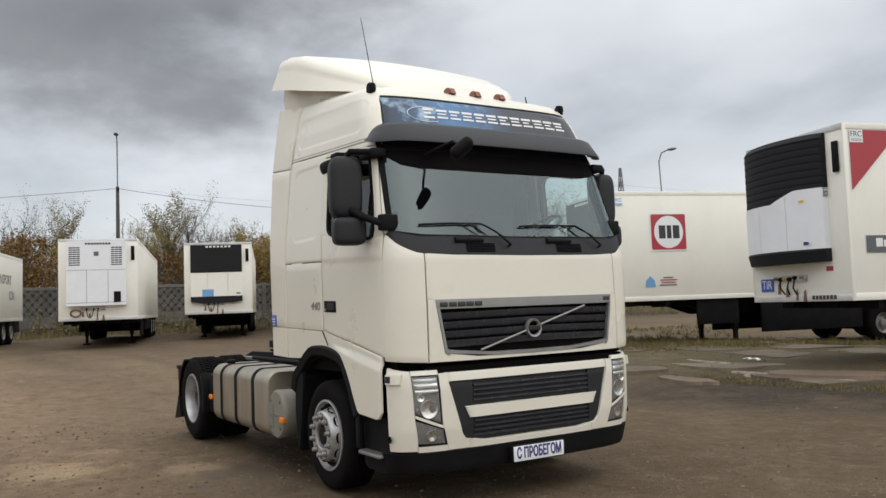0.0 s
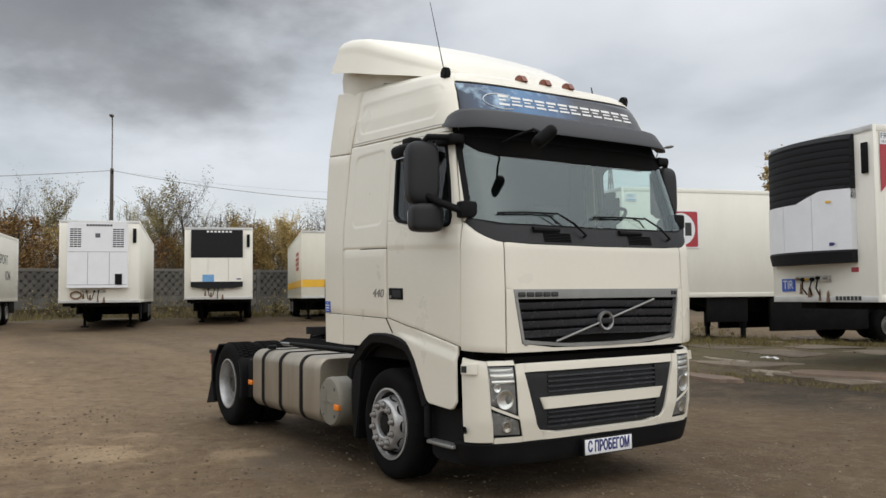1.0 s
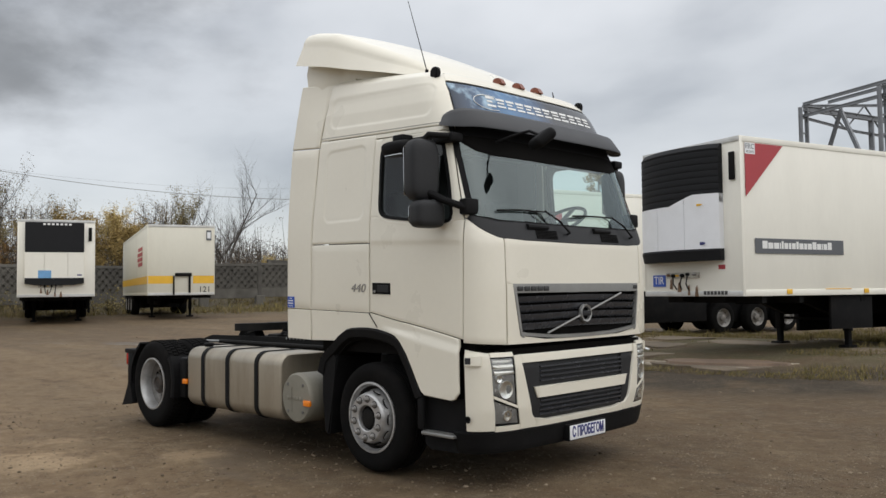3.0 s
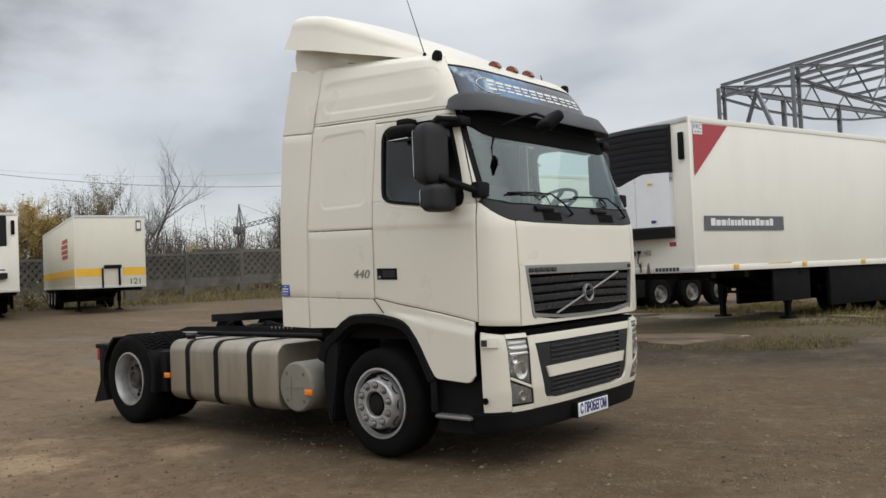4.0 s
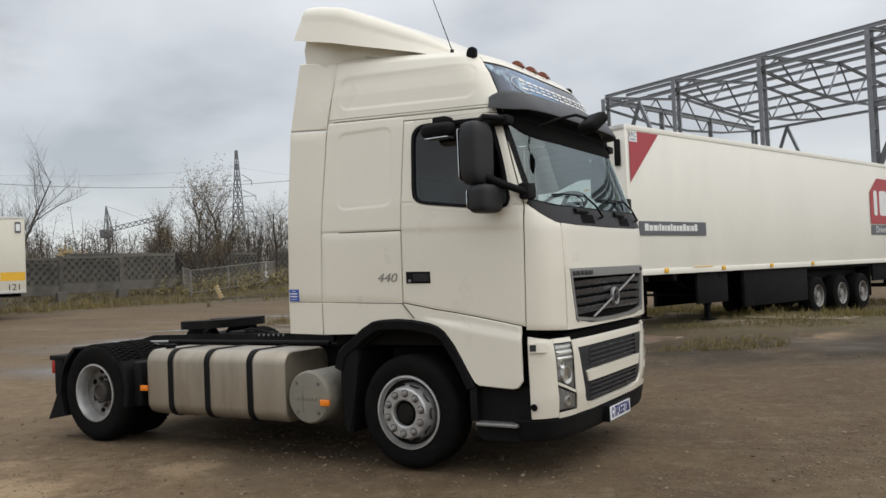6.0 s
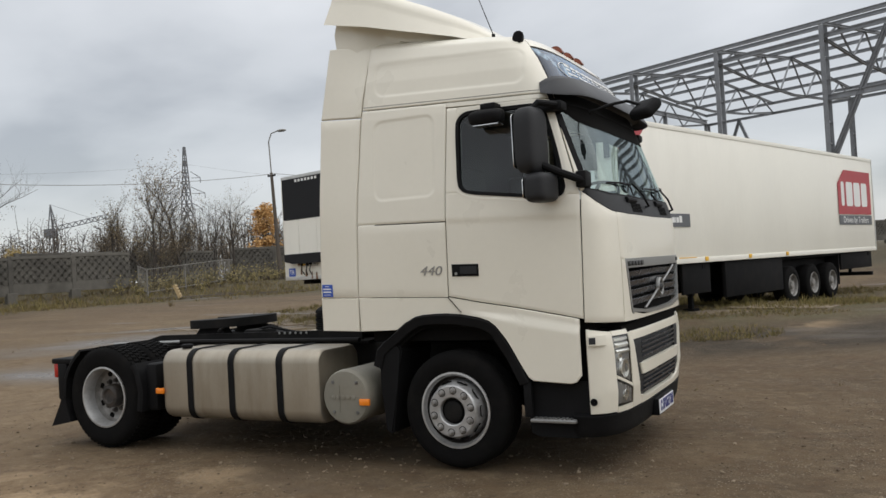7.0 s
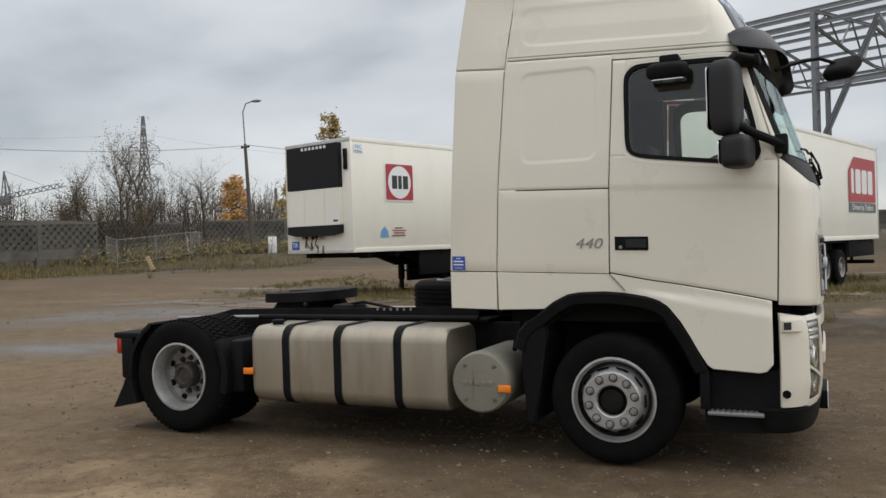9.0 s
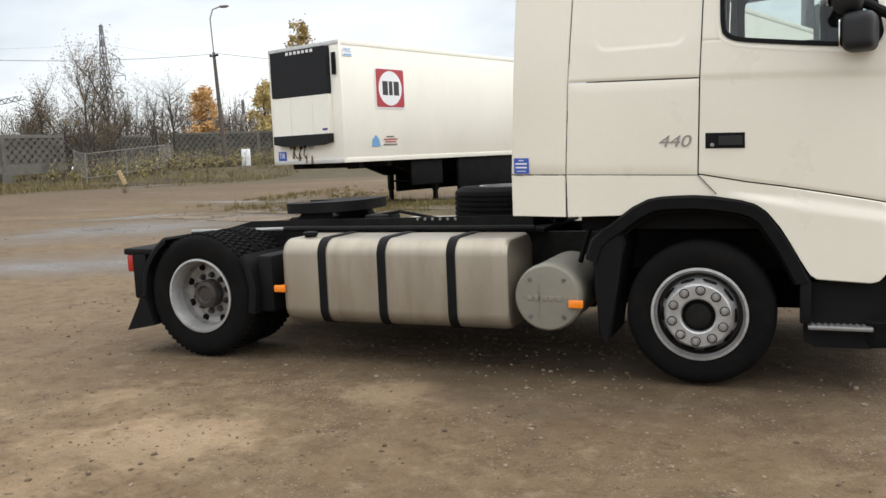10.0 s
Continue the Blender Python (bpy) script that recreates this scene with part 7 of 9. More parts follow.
        for k in range(9):
            on_front(U, "lettering_bar", M_BLACK_INK, -0.42 + k * 0.095, -0.345 + k * 0.095, z1 - 0.225, z1 - 0.155, -0.26)
        on_front(U, "control_box", M_BLACK, -0.75, -0.52, z0 + 0.62, z0 + 1.0, -0.26, 0.02)
        for z in (z0 + 0.62, z1 - 1.12):
            on_front(U, "door_gap", M_DGREY_INK, -0.9, 1.0, z, z + 0.012, -0.26, 0.003)
        for y in (-0.34, 0.36):
            on_front(U, "door_gap", M_DGREY_INK, y, y + 0.012, z0 + 0.62, z1 - 1.12, -0.26, 0.003)
        bm = bmesh.new()
        tube(bm, [(-0.06, 0.75 + 0.17 * math.cos(a), z0 + 0.27 + 0.12 * math.sin(a)) for a in [k * 0.42 for k in range(16)]], 0.03, 8)
        part("coiled_hose", bm, M_RUST, U)
    return T


ANG_A = 73.4
def trailer_pose(x, y, ang, dist_wheel=9.6):
    a = radians(ang)
    return pose(x, y, lift(x + dist_wheel * math.cos(a), y + dist_wheel * math.sin(a)), 0, 0, ang)


def near_corner(x, y, ang, W):
    a = radians(ang)
    return x - math.sin(a) * W / 2, y + math.cos(a) * W / 2


# the long white trailer with red wedge and grey address band
cx, cy = near_corner(-1.34, 8.592, ANG_A, 2.5)
mA = Matrix.Translation((0, 0, 0.038)) @ trailer_pose(cx, cy, ANG_A) @ Matrix.Rotation(0.004, 4, "Y")
zA = mA.translation.z
TA = reefer("long white refrigerated trailer with red wedge and emblem", mA, 1.32 - zA, 4.205 - zA, "domed", leg_z=lift(-1.2, 10.6) - zA, L=14.93, wheels=(8.15, 9.6, 11.0))
b0, b1, S = 1.32 - zA, 4.205 - zA, -1.265
bm = bmesh.new(); prism(bm, [(0.11, b1 - 0.115), (1.11, b1 - 0.115), (0.11, b1 - 1.10)], S, S - 0.003); part("red_wedge", bm, M_RED_INK, TA, "red printed wedge")
flat(TA, "class_label", M_PLATE, S, 0.11, 0.37, b1 - 0.32, b1 - 0.115, -1, 0.005)
lettering("FRC", 0.13, M_DGREY_INK, TA, frame_of((1, 0, 0), (0, 0, 1), (0.24, S - 0.006, b1 - 0.185)), depth=0.001)
lettering("10-2013", 0.062, M_DGREY_INK, TA, frame_of((1, 0, 0), (0, 0, 1), (0.24, S - 0.006, b1 - 0.28)), depth=0.001)
AD = flat(TA, "address_band", M_DGREY_INK, S, 0.315, 2.755, b0 + 0.77, b0 + 1.045, -1, 0.003, label="slate band with white marks")
x_ = 0.50
for k, w_ in enumerate((0.13, 0.13, 0.13, 0.03, 0.05, 0.10, 0.06, 0.10, 0.06, 0.11, 0.08, 0.11, 0.11, 0.11, 0.03, 0.10, 0.11)):
    flat(AD, "printed_bar", M_WHITE_INK, S, x_, x_ + w_, b0 + 0.86, b0 + (0.97 if k % 4 else 1.0), -1, 0.006)
    x_ += w_ + 0.022
bm = bmesh.new(); prism(bm, [(11.74, b0 + 1.12), (14.6, b0 + 1.12), (14.6, b0 + 2.43), (12.3, b0 + 2.43), (11.74, b0 + 2.02)], S, S - 0.004)
LG_ = part("trailer_emblem", bm, M_RED_INK, TA, "red emblem with white strokes")
for k, (a_, w_) in enumerate(((12.0, 0.25), (12.42, 0.55), (13.08, 0.55), (13.74, 0.52))):
    flat(LG_, "emblem_stroke", M_WHITE_INK, S, a_, a_ + w_, b0 + 1.36, b0 + 2.08, -1, 0.007, 0.09)
flat(TA, "slogan_band", M_DGREY_INK, S, 11.76, 14.6, b0 + 0.81, b0 + 1.09, -1, 0.004)
lettering("Driven by Trailers", 0.26, M_WHITE_INK, TA, frame_of((1, 0, 0), (0, 0, 1), (13.18, S - 0.006, b0 + 0.95)), depth=0.001, squeeze=1.15)
for x in (1.18, 3.4, 5.6, 7.8):
    bm = bmesh.new(); box(bm, x - 0.07, x + 0.07, S - 0.02, S, b0 + 0.03, b0 + 0.12, 0.008)
    part("side_lamp", bm, M_YELLOW_INK, TA)
bm = bmesh.new(); box(bm, 2.2, 2.95, S - 0.006, S, b0 + 0.11, b0 + 0.125); part("handle_rail", bm, M_YELLOW_INK, TA)
on_front(TA, "transit_plate", M_BLUE_STICK, 0.68, 1.02, b0 + 0.19, b0 + 0.42, 0.0, 0.02)
lettering("TIR", 0.22, M_WHITE_INK, TA, frame_of((0, -1, 0), (0, 0, 1), (-0.022, 0.85, b0 + 0.305)), depth=0.001, squeeze=0.85)
for k in range(7):
    on_front(TA, "printed_bar", M_BLACK_INK, -0.90 + k * 0.085, -0.835 + k * 0.085, b0 + 0.03, b0 + 0.10, -0.014, 0.003)
on_front(TA, "small_red_mark", M_RED_INK, -0.85, -0.69, b0 + 0.50, b0 + 0.58, 0.0, 0.004)

# the trailer with the round emblem
cx, cy = near_corner(-9.114, 10.787, ANG_A, 2.5)
mB = trailer_pose(cx, cy, ANG_A)
zB_ = mB.translation.z
TB = reefer("white refrigerated trailer with a red and white emblem", mB, 1.39 - zB_, 4.22 - zB_, "flush", leg_z=lift(-8.9, 13.0) - zB_, leg_x=3.8)
b0, b1 = 1.39 - zB_, 4.22 - zB_
EM = flat(TB, "square_emblem", M_PLATE, S, 1.143, 2.21, b0 + 1.28, b0 + 2.26, -1, 0.003, label="red square with a white disc")
flat(EM, "red_square", M_RED_INK, S, 1.175, 2.178, b0 + 1.31, b0 + 2.23, -1, 0.005, 0.05)
bm = bmesh.new(); prism(bm, [(1.677 + 0.42 * math.cos(2 * math.pi * k / 32), b0 + 1.77 + 0.42 * math.sin(2 * math.pi * k / 32)) for k in range(32)], S, S - 0.007); part("white_disc", bm, M_PLATE, EM)
for a_ in (1.395, 1.625, 1.80):
    flat(EM, "emblem_stroke", M_BLACK_INK, S, a_, a_ + (0.19 if a_ != 1.625 else 0.13), b0 + 1.60, b0 + 1.94, -1, 0.009)
flat(TB, "class_label", M_PLATE, S, 0.10, 0.40, b1 - 0.36, b1 - 0.17, -1, 0.004)
lettering("FRC", 0.13, M_LBLUE_INK, TB, frame_of((1, 0, 0), (0, 0, 1), (0.25, S - 0.006, b1 - 0.23)), depth=0.001)
flat(TB, "printed_bar", M_LBLUE_INK, S, 0.12, 0.38, b1 - 0.345, b1 - 0.315, -1, 0.006)
bm = bmesh.new(); prism(bm, [(0.93, b0 + 0.36), (1.23, b0 + 0.36), (1.20, b0 + 0.52), (1.08, b0 + 0.64), (0.96, b0 + 0.52)], S, S - 0.004); part("blue_mark", bm, M_LBLUE_INK, TB)
for k, (a_, b_) in enumerate(((1.46, 1.74), (1.36, 1.86), (1.40, 1.80), (1.34, 1.84))):
    flat(TB, "printed_bar", M_RED_INK if k in (1, 2) else M_DGREY_INK, S, a_, b_, b0 + 0.58 - k * 0.065, b0 + 0.605 - k * 0.065, -1, 0.004)
on_front(TB, "transit_plate", M_BLUE_STICK, 0.80, 1.08, b0 + 0.10, b0 + 0.32, 0.0, 0.02)
lettering("TIR", 0.18, M_WHITE_INK, TB, frame_of((0, -1, 0), (0, 0, 1), (-0.022, 0.94, b0 + 0.21)), depth=0.001, squeeze=0.85)

# the far row
mC = trailer_pose(-26.64, 6.10, 159.9)
zC = mC.translation.z
TC = reefer("far white trailer with a flush black-topped cooling unit", mC, 1.45 - zC, 4.31 - zC, "flush", leg_z=lift(-28.6, 6.8) - zC, W=2.6)
on_front(TC, "blue_picture", M_LBLUE_INK, 0.18, 0.62, 1.45 - zC + 0.68, 1.45 - zC + 0.98, -0.12, 0.004)
mD = trailer_pose(-24.9, 1.3, 164.0)
zD = mD.translation.z
reefer("far white trailer with a slotted cooling unit", mD, 1.38 - zD, 4.26 - zD, "louvred", leg_z=lift(-26.9, 1.9) - zD, W=2.6)
mE = trailer_pose(-26.65, 11.10, 159.9)
zE = mE.translation.z
TE = reefer("cream box trailer with a yellow stripe and fleet number", mE, 1.45 - zE, 4.35 - zE, "plain", white=M_TRAILER_BEIGE, leg_z=lift(-28.6, 11.8) - zE, W=2.65, skirt=False)
e0, e1 = 1.45 - zE, 4.35 - zE
for a_, b_ in ((-1.32, -0.46), (0.32, 1.32)):
    on_front(TE, "yellow_stripe", M_YELLOW_INK, a_, b_, e0 + 0.48, e0 + 0.80, 0.0, 0.004)
flat(TE, "yellow_stripe", M_YELLOW_INK, 1.338, 0.0, 13.4, e0 + 0.48, e0 + 0.80, 1, 0.003)
lettering("121", 0.34, M_BLACK_INK, TE, frame_of((0, -1, 0), (0, 0, 1), (-0.006, -0.93, e0 + 0.22)), depth=0.001)
bm = bmesh.new()
box(bm, -0.10, 0.0, -0.40, 0.26, e0 + 0.78, e0 + 0.92, 0.02); box(bm, -0.05, 0.0, -0.36, -0.28, e0 + 0.10, e0 + 0.8); box(bm, -0.05, 0.0, 0.28, 0.34, e0 + 0.02, e0 + 0.8)
part("coupling_panel", bm, M_CHASSIS, TE)
bm = bmesh.new()
prism(bm, round_rect(-1.20, -1.00, e1 - 0.62, e1 - 0.20, 0.02), -0.03, 0.0, "x")
part("document_case", bm, M_DGREY_INK, TE)
on_front(TE, "document_window", M_PLATE, -1.17, -1.03, e1 - 0.54, e1 - 0.28, -0.03, 0.004)
for z_, w_ in ((e0 + 1.95, 0.8), (e0 + 1.72, 0.9), (e0 + 1.50, 0.9), (e0 + 1.28, 0.8)):
    flat(TE, "printed_bar", M_RED_INK, 1.338, 2.2, 2.2 + w_ * 2.5, z_, z_ + 0.16, 1, 0.004)
mF = trailer_pose(-22.4 - 0.30, -3.85 - 1.25, 164.0)
zF = mF.translation.z
TF = reefer("white box trailer with grey words on its flank", mF, 1.45 - zF, 4.2 - zF, "flush", leg_z=lift(-24, -4) - zF, W=2.6)
lettering("TRANSPORT", 0.55, M_DGREY_INK, TF, frame_of((1, 0, 0), (0, 0, 1), (9.6, -1.306, 3.15 - zF)), depth=0.001)
lettering("ION", 0.55, M_DGREY_INK, TF, frame_of((1, 0, 0), (0, 0, 1), (11.2, -1.306, 2.5 - zF)), depth=0.001)


# ---- concrete fence ----
M_CONC = material("weathered_fence_concrete", (0.108, 0.100, 0.086), 0.88, var=0.4, scale=0.9, fine=18, bump=0.3, dirt=(0.06, 0.054, 0.045), dirt_amount=0.8, random_piece=0.3)


def fence_panel_mesh(Lp, Hp):
    """One cast panel: a plain foot, a rim and a raised diamond lattice."""
    bm = bmesh.new()
    box(bm, 0, Lp - 0.08, 0.02, 0.06, 0, Hp, 0.01)
    box(bm, 0, Lp - 0.08, -0.10, 0.03, 0, 0.62, 0.015)
    box(bm, 0, Lp - 0.08, -0.12, 0.08, Hp - 0.16, Hp + 0.02, 0.015)
    z0, z1, xa, xb = 0.62, Hp - 0.16, 0.0, Lp - 0.08
    step, run = 0.44, (z1 - z0) * 0.85
    for sgn in (1, -1):
        k = -4
        while k * step < xb + run:
            for w0 in (0.0, 0.13):
                x = k * step + w0
                a, b = (x, z0), (x + run, z1)
                if a[0] < xa:
                    a = (xa, z0 + (xa - x) / run * (z1 - z0))
                if b[0] > xb:
                    b = (xb, z0 + (xb - x) / run * (z1 - z0))
                if b[0] - a[0] < 0.12:
                    continue
                q = []
                for px, pz in (a, b):
                    px = px if sgn > 0 else xb - px
                    q.append((px, pz))
                d = Vector((q[1][0] - q[0][0], q[1][1] - q[0][1])).normalized()
                n = Vector((-d.y, d.x)) * 0.034
                ring = [(q[0][0] + n.x, q[0][1] + n.y), (q[1][0] + n.x, q[1][1] + n.y), (q[1][0] - n.x, q[1][1] - n.y), (q[0][0] - n.x, q[0][1] - n.y)]
                lo = [bm.verts.new((px, 0.03, pz)) for px, pz in ring]
                hi = [bm.verts.new((px, -0.10 - 0.004 * sgn, pz)) for px, pz in ring]
                bm.faces.new(hi)
                for c in range(4):
                    bm.faces.new((lo[c], lo[(c + 1) % 4], hi[(c + 1) % 4], hi[c]))
            k += 1
    bmesh.ops.recalc_face_normals(bm, faces=bm.faces[:])
    me = bpy.data.meshes.new("fence_panel")
    bm.to_mesh(me); bm.free()
    me.materials.append(M_CONC)
    return me


LP, HP = 3.55, 2.25
PANEL = fence_panel_mesh(LP, HP)
bm = bmesh.new(); box(bm, -0.12, 0.12, -0.15, 0.10, -0.9, HP + 0.06, 0.01)
bmesh.ops.recalc_face_normals(bm, faces=bm.faces[:])
POST = bpy.data.meshes.new("fence_post"); bm.to_mesh(POST); bm.free(); POST.materials.append(M_CONC)
bm = bmesh.new(); box(bm, -0.28, 0.28, -0.35, 0.25, -0.95, 0.12, 0.03)
bmesh.ops.recalc_face_normals(bm, faces=bm.faces[:])
FOOT = bpy.data.meshes.new("fence_foot"); bm.to_mesh(FOOT); bm.free(); FOOT.materials.append(M_CONC)


def concrete_fence(pts, z_off):
    F = thing("concrete_fence", Matrix(), "weathered grey concrete panel fence with diamond relief", "fence", kind="structure")
    rnd = random.Random(5)
    for (x0, y0), (x1, y1) in zip(pts, pts[1:]):
        d = Vector((x1 - x0, y1 - y0)); n = max(1, round(d.length / (LP + 0.08))); u = d.normalized()
        ang = math.degrees(math.atan2(u.y, u.x))
        for k in range(n):
            p = Vector((x0, y0)) + d * k / n
            zb = lift(p.x, p.y) + z_off + rnd.uniform(-0.04, 0.04)
            for nm, me, ex in (("fence_panel", PANEL, 0.04), ("fence_post", POST, 0.0), ("fence_foot", FOOT, 0.0)):
                ob = new(nm, me); ob.parent = F
                ob.matrix_basis = pose(p.x + u.x * ex, p.y + u.y * ex, zb, rnd.uniform(-0.8, 0.8), 0, ang)
    return F


concrete_fence([(-44.5, -28.0), (-44.6, 18.0), (-39.8, 31.6)], 0.48)
concrete_fence([(-41.6, 43.2), (-38.0, 48.8), (-18.0, 78.0), (40.0, 130.0)], 0.35)

concrete_fence([(-47.5, 29.0), (-46.5, 47.0)], 0.45)
# wire fence between the two
WF = thing("wire_fence", Matrix(), "low rusty wire mesh fence on steel posts", "fence")
wp = [(-39.4, 31.8), (-36.9, 30.2), (-37.0, 33.5), (-37.3, 37.0), (-40.0, 41.0), (-41.4, 43.2)]
M_WIRE = material("dull_grey_wire", (0.22, 0.21, 0.19), 0.6, metal=0.4, var=0.2)
for x, y in wp:
    bm = bmesh.new(); tube(bm, [(x, y, lift(x, y) - 0.3), (x, y, lift(x, y) + 1.75)], 0.045, 6); part("fence_post", bm, M_WIRE, WF)
bm = bmesh.new()
for (x0, y0), (x1, y1) in zip(wp, wp[1:]):
    for h in (0.3, 1.7):
        tube(bm, [(x0, y0, lift(x0, y0) + h), (x1, y1, lift(x1, y1) + h)], 0.025, 5)
part("fence_rail", bm, M_WIRE, WF)
bm = bmesh.new()
for (x0, y0), (x1, y1) in zip(wp, wp[1:]):
    n = int(math.hypot(x1 - x0, y1 - y0) / 0.16)
    for k in range(n):
        t = k / n
        x, y = x0 + (x1 - x0) * t, y0 + (y1 - y0) * t
        tube(bm, [(x, y, lift(x, y) + 0.3), (x, y, lift(x, y) + 1.7)], 0.008, 3)
tagged(part("wire_mesh", bm, M_WIRE, WF), kind="stuff")

# ---- lamp posts and wires ----
M_POST = material("brown_grey_mast", (0.095, 0.078, 0.062), 0.85, var=0.2, scale=3, bump=0.2)
def street_lamp(x, y, top, arm, lean=0.0):
    z = lift(x, y)
    P_ = thing("street_lamp", pose(x, y, z, 0, lean, 0), "tall brown-grey lamp post with a curved arm", "street lamp", group="lamp posts")
    h = top - z
    bm = bmesh.new(); tube(bm, [(0, 0, -0.3), (0, 0, h * 0.72)], 0.17, 10, 0.11); part("mast", bm, M_POST, P_)
    bm = bmesh.new(); tube(bm, [(0, 0, h * 0.70), (0, 0, h * 0.93), (arm[0] * 0.3, arm[1] * 0.3, h * 0.985), (arm[0], arm[1], h)], 0.045, 8); part("arm", bm, M_WIRE, P_)
    bm = bmesh.new(); bmesh.ops.create_icosphere(bm, subdivisions=2, radius=1.0)
    ang = math.atan2(arm[1], arm[0])
    bm.transform(Matrix.Translation((arm[0] * 1.25, arm[1] * 1.25, h - 0.02)) @ Matrix.Rotation(ang, 4, "Z") @ Matrix.Diagonal((0.38, 0.17, 0.11, 1)))
    part("lamp_head", bm, M_WIRE, P_)
    bm = bmesh.new(); box(bm, -0.35, 0.35, -0.05, 0.05, h * 0.695, h * 0.705); lathe(bm, [(0.06, 0), (0.07, 0.1), (0.001, 0.14)], (0.3, 0, h * 0.7), axis="z", segs=8); lathe(bm, [(0.06, 0), (0.07, 0.1), (0.001, 0.14)], (-0.3, 0, h * 0.7), axis="z", segs=8)
    part("insulator_bar", bm, M_BLACK, P_)
    return Vector((x, y, z + h * 0.71))

w0 = street_lamp(-54.6, 7.65, 14.2, (0.35, -0.12))
w1 = street_lamp(-36.4, 42.5, 12.3, (0.75, 0.35), -2.6)
w2 = Vector((-20.0, 90.0, 12.0)); w3 = Vector((-75, -40, 11.0))
def wire(a, b, sag, name="overhead_wire"):
    bm = bmesh.new()
    tube(bm, [a.lerp(b, k / 24) - Vector((0, 0, sag * 4 * (k / 24) * (1 - k / 24))) for k in range(25)], 0.022, 4)
    return tagged(part(name, bm, M_WIRE), "thin grey overhead wire between lamp posts", "wire", group="overhead wires")
wire(w0, w1, 1.6); wire(w1, w2, 1.2); wire(w3, w0, 1.2)
wire(Vector((-151.8, 151.3, 31)), Vector((-190, 40, 30)), 4.0); wire(Vector((-151.8, 151.3, 31)), Vector((-90, 240, 30)), 4.0)

# ---- steel hall frame ----
M_STEEL = material("grey_primed_steel", (0.26, 0.27, 0.285), 0.55, metal=0.3, var=0.15, scale=2, dirt=(0.12, 0.10, 0.09), dirt_amount=0.3)
HALL = thing("steel_hall_frame", Matrix(), "bare grey steel frame of an unfinished hall", "building frame")
def beam(a, b, w, h, name, parent=HALL):
    """A straight steel member with an I section."""
    a, b = Vector(a), Vector(b)
    d = b - a; Lb = d.length
    bm = bmesh.new()
    box(bm, 0, Lb, -w / 2, w / 2, h / 2 - h * 0.12, h / 2); box(bm, 0, Lb, -w / 2, w / 2, -h / 2, -h / 2 + h * 0.12); box(bm, 0, Lb, -w * 0.1, w * 0.1, -h / 2 + h * 0.1, h / 2 - h * 0.1)
    bm.transform(Matrix.Translation(a) @ d.to_track_quat("X", "Z").to_matrix().to_4x4())
    return part(name, bm, M_STEEL, parent, smooth=0)
def lattice_column(p, top):
    x, y = p
    z = 0.6
    col = new("lattice_column"); col.parent = HALL
    for dx in (-0.28, 0.28):
        beam((x + dx * 0.3, y + dx * 0.95, z), (x + dx * 0.3, y + dx * 0.95, top), 0.16, 0.22, "column_chord", col)
    n = 11
    for k in range(n):
        bm = bmesh.new()
        zz = z + (top - z) * (k + 0.5) / n
        box(bm, -0.03, 0.03, -0.28, 0.28, zz - 0.05, zz + 0.05)
        bm.transform(Matrix.Translation((x, y, 0)) @ Matrix.Rotation(radians(-17.5), 4, "Z"))
        part("column_lacing", bm, M_STEEL, col, smooth=0)
ROWV, SPAN = Vector((5.58, -2.89)), Vector((6.3, 18.6))
c0 = Vector((-15.56, 48.2))
TOPZ = 13.15
tz = lambda k: TOPZ - 0.10 * k
cols = [c0 + ROWV * k for k in range(7)]
for k, c in enumerate(cols):
    lattice_column(c, tz(k) - 0.25)
    if k != 1:
        lattice_column(c + SPAN * 1.0, tz(k) - 0.9)
    # roof truss across the span
    a = Vector((c.x, c.y, tz(k) - 0.9)); b = Vector((c.x + SPAN.x, c.y + SPAN.y, tz(k) - 0.9))
    t = new("roof_truss"); t.parent = HALL
    n = 10
    apex = 0.9
    up = lambda q: a.lerp(b, q) + Vector((0, 0, 0.75 + apex * (1 - abs(2 * q - 1))))
    lo = lambda q: a.lerp(b, q) - Vector((0, 0, 0.75 * math.sin(math.pi * q)))
    beam(up(0), up(0.5), 0.14, 0.16, "truss_chord", t); beam(up(0.5), up(1), 0.14, 0.16, "truss_chord", t)
    for i in range(4):
        beam(lo(i / 4), lo((i + 1) / 4), 0.14, 0.14, "truss_chord", t)
    for i in range(n):
        q0, q1 = i / n, (i + 1) / n
        beam(lo(q0) if i % 2 == 0 else up(q0), up(q1) if i % 2 == 0 else lo(q1), 0.08, 0.08, "truss_web", t)
for k in range(len(cols) - 1):
    a, b = cols[k], cols[k + 1]
    for s, dz in ((0.0, 0.0), (0.0, -0.75), (0.12, 0.35), (0.25, 0.55), (0.38, 0.75), (0.5, 0.85), (0.62, 0.75), (0.75, 0.5), (0.88, 0.3), (1.0, -0.1), (1.0, -0.9)):
        p, q = a + SPAN * s, b + SPAN * s
        beam((p.x, p.y, tz(k) + dz - 0.05), (q.x, q.y, tz(k + 1) + dz - 0.05), 0.14, 0.20, "purlin")
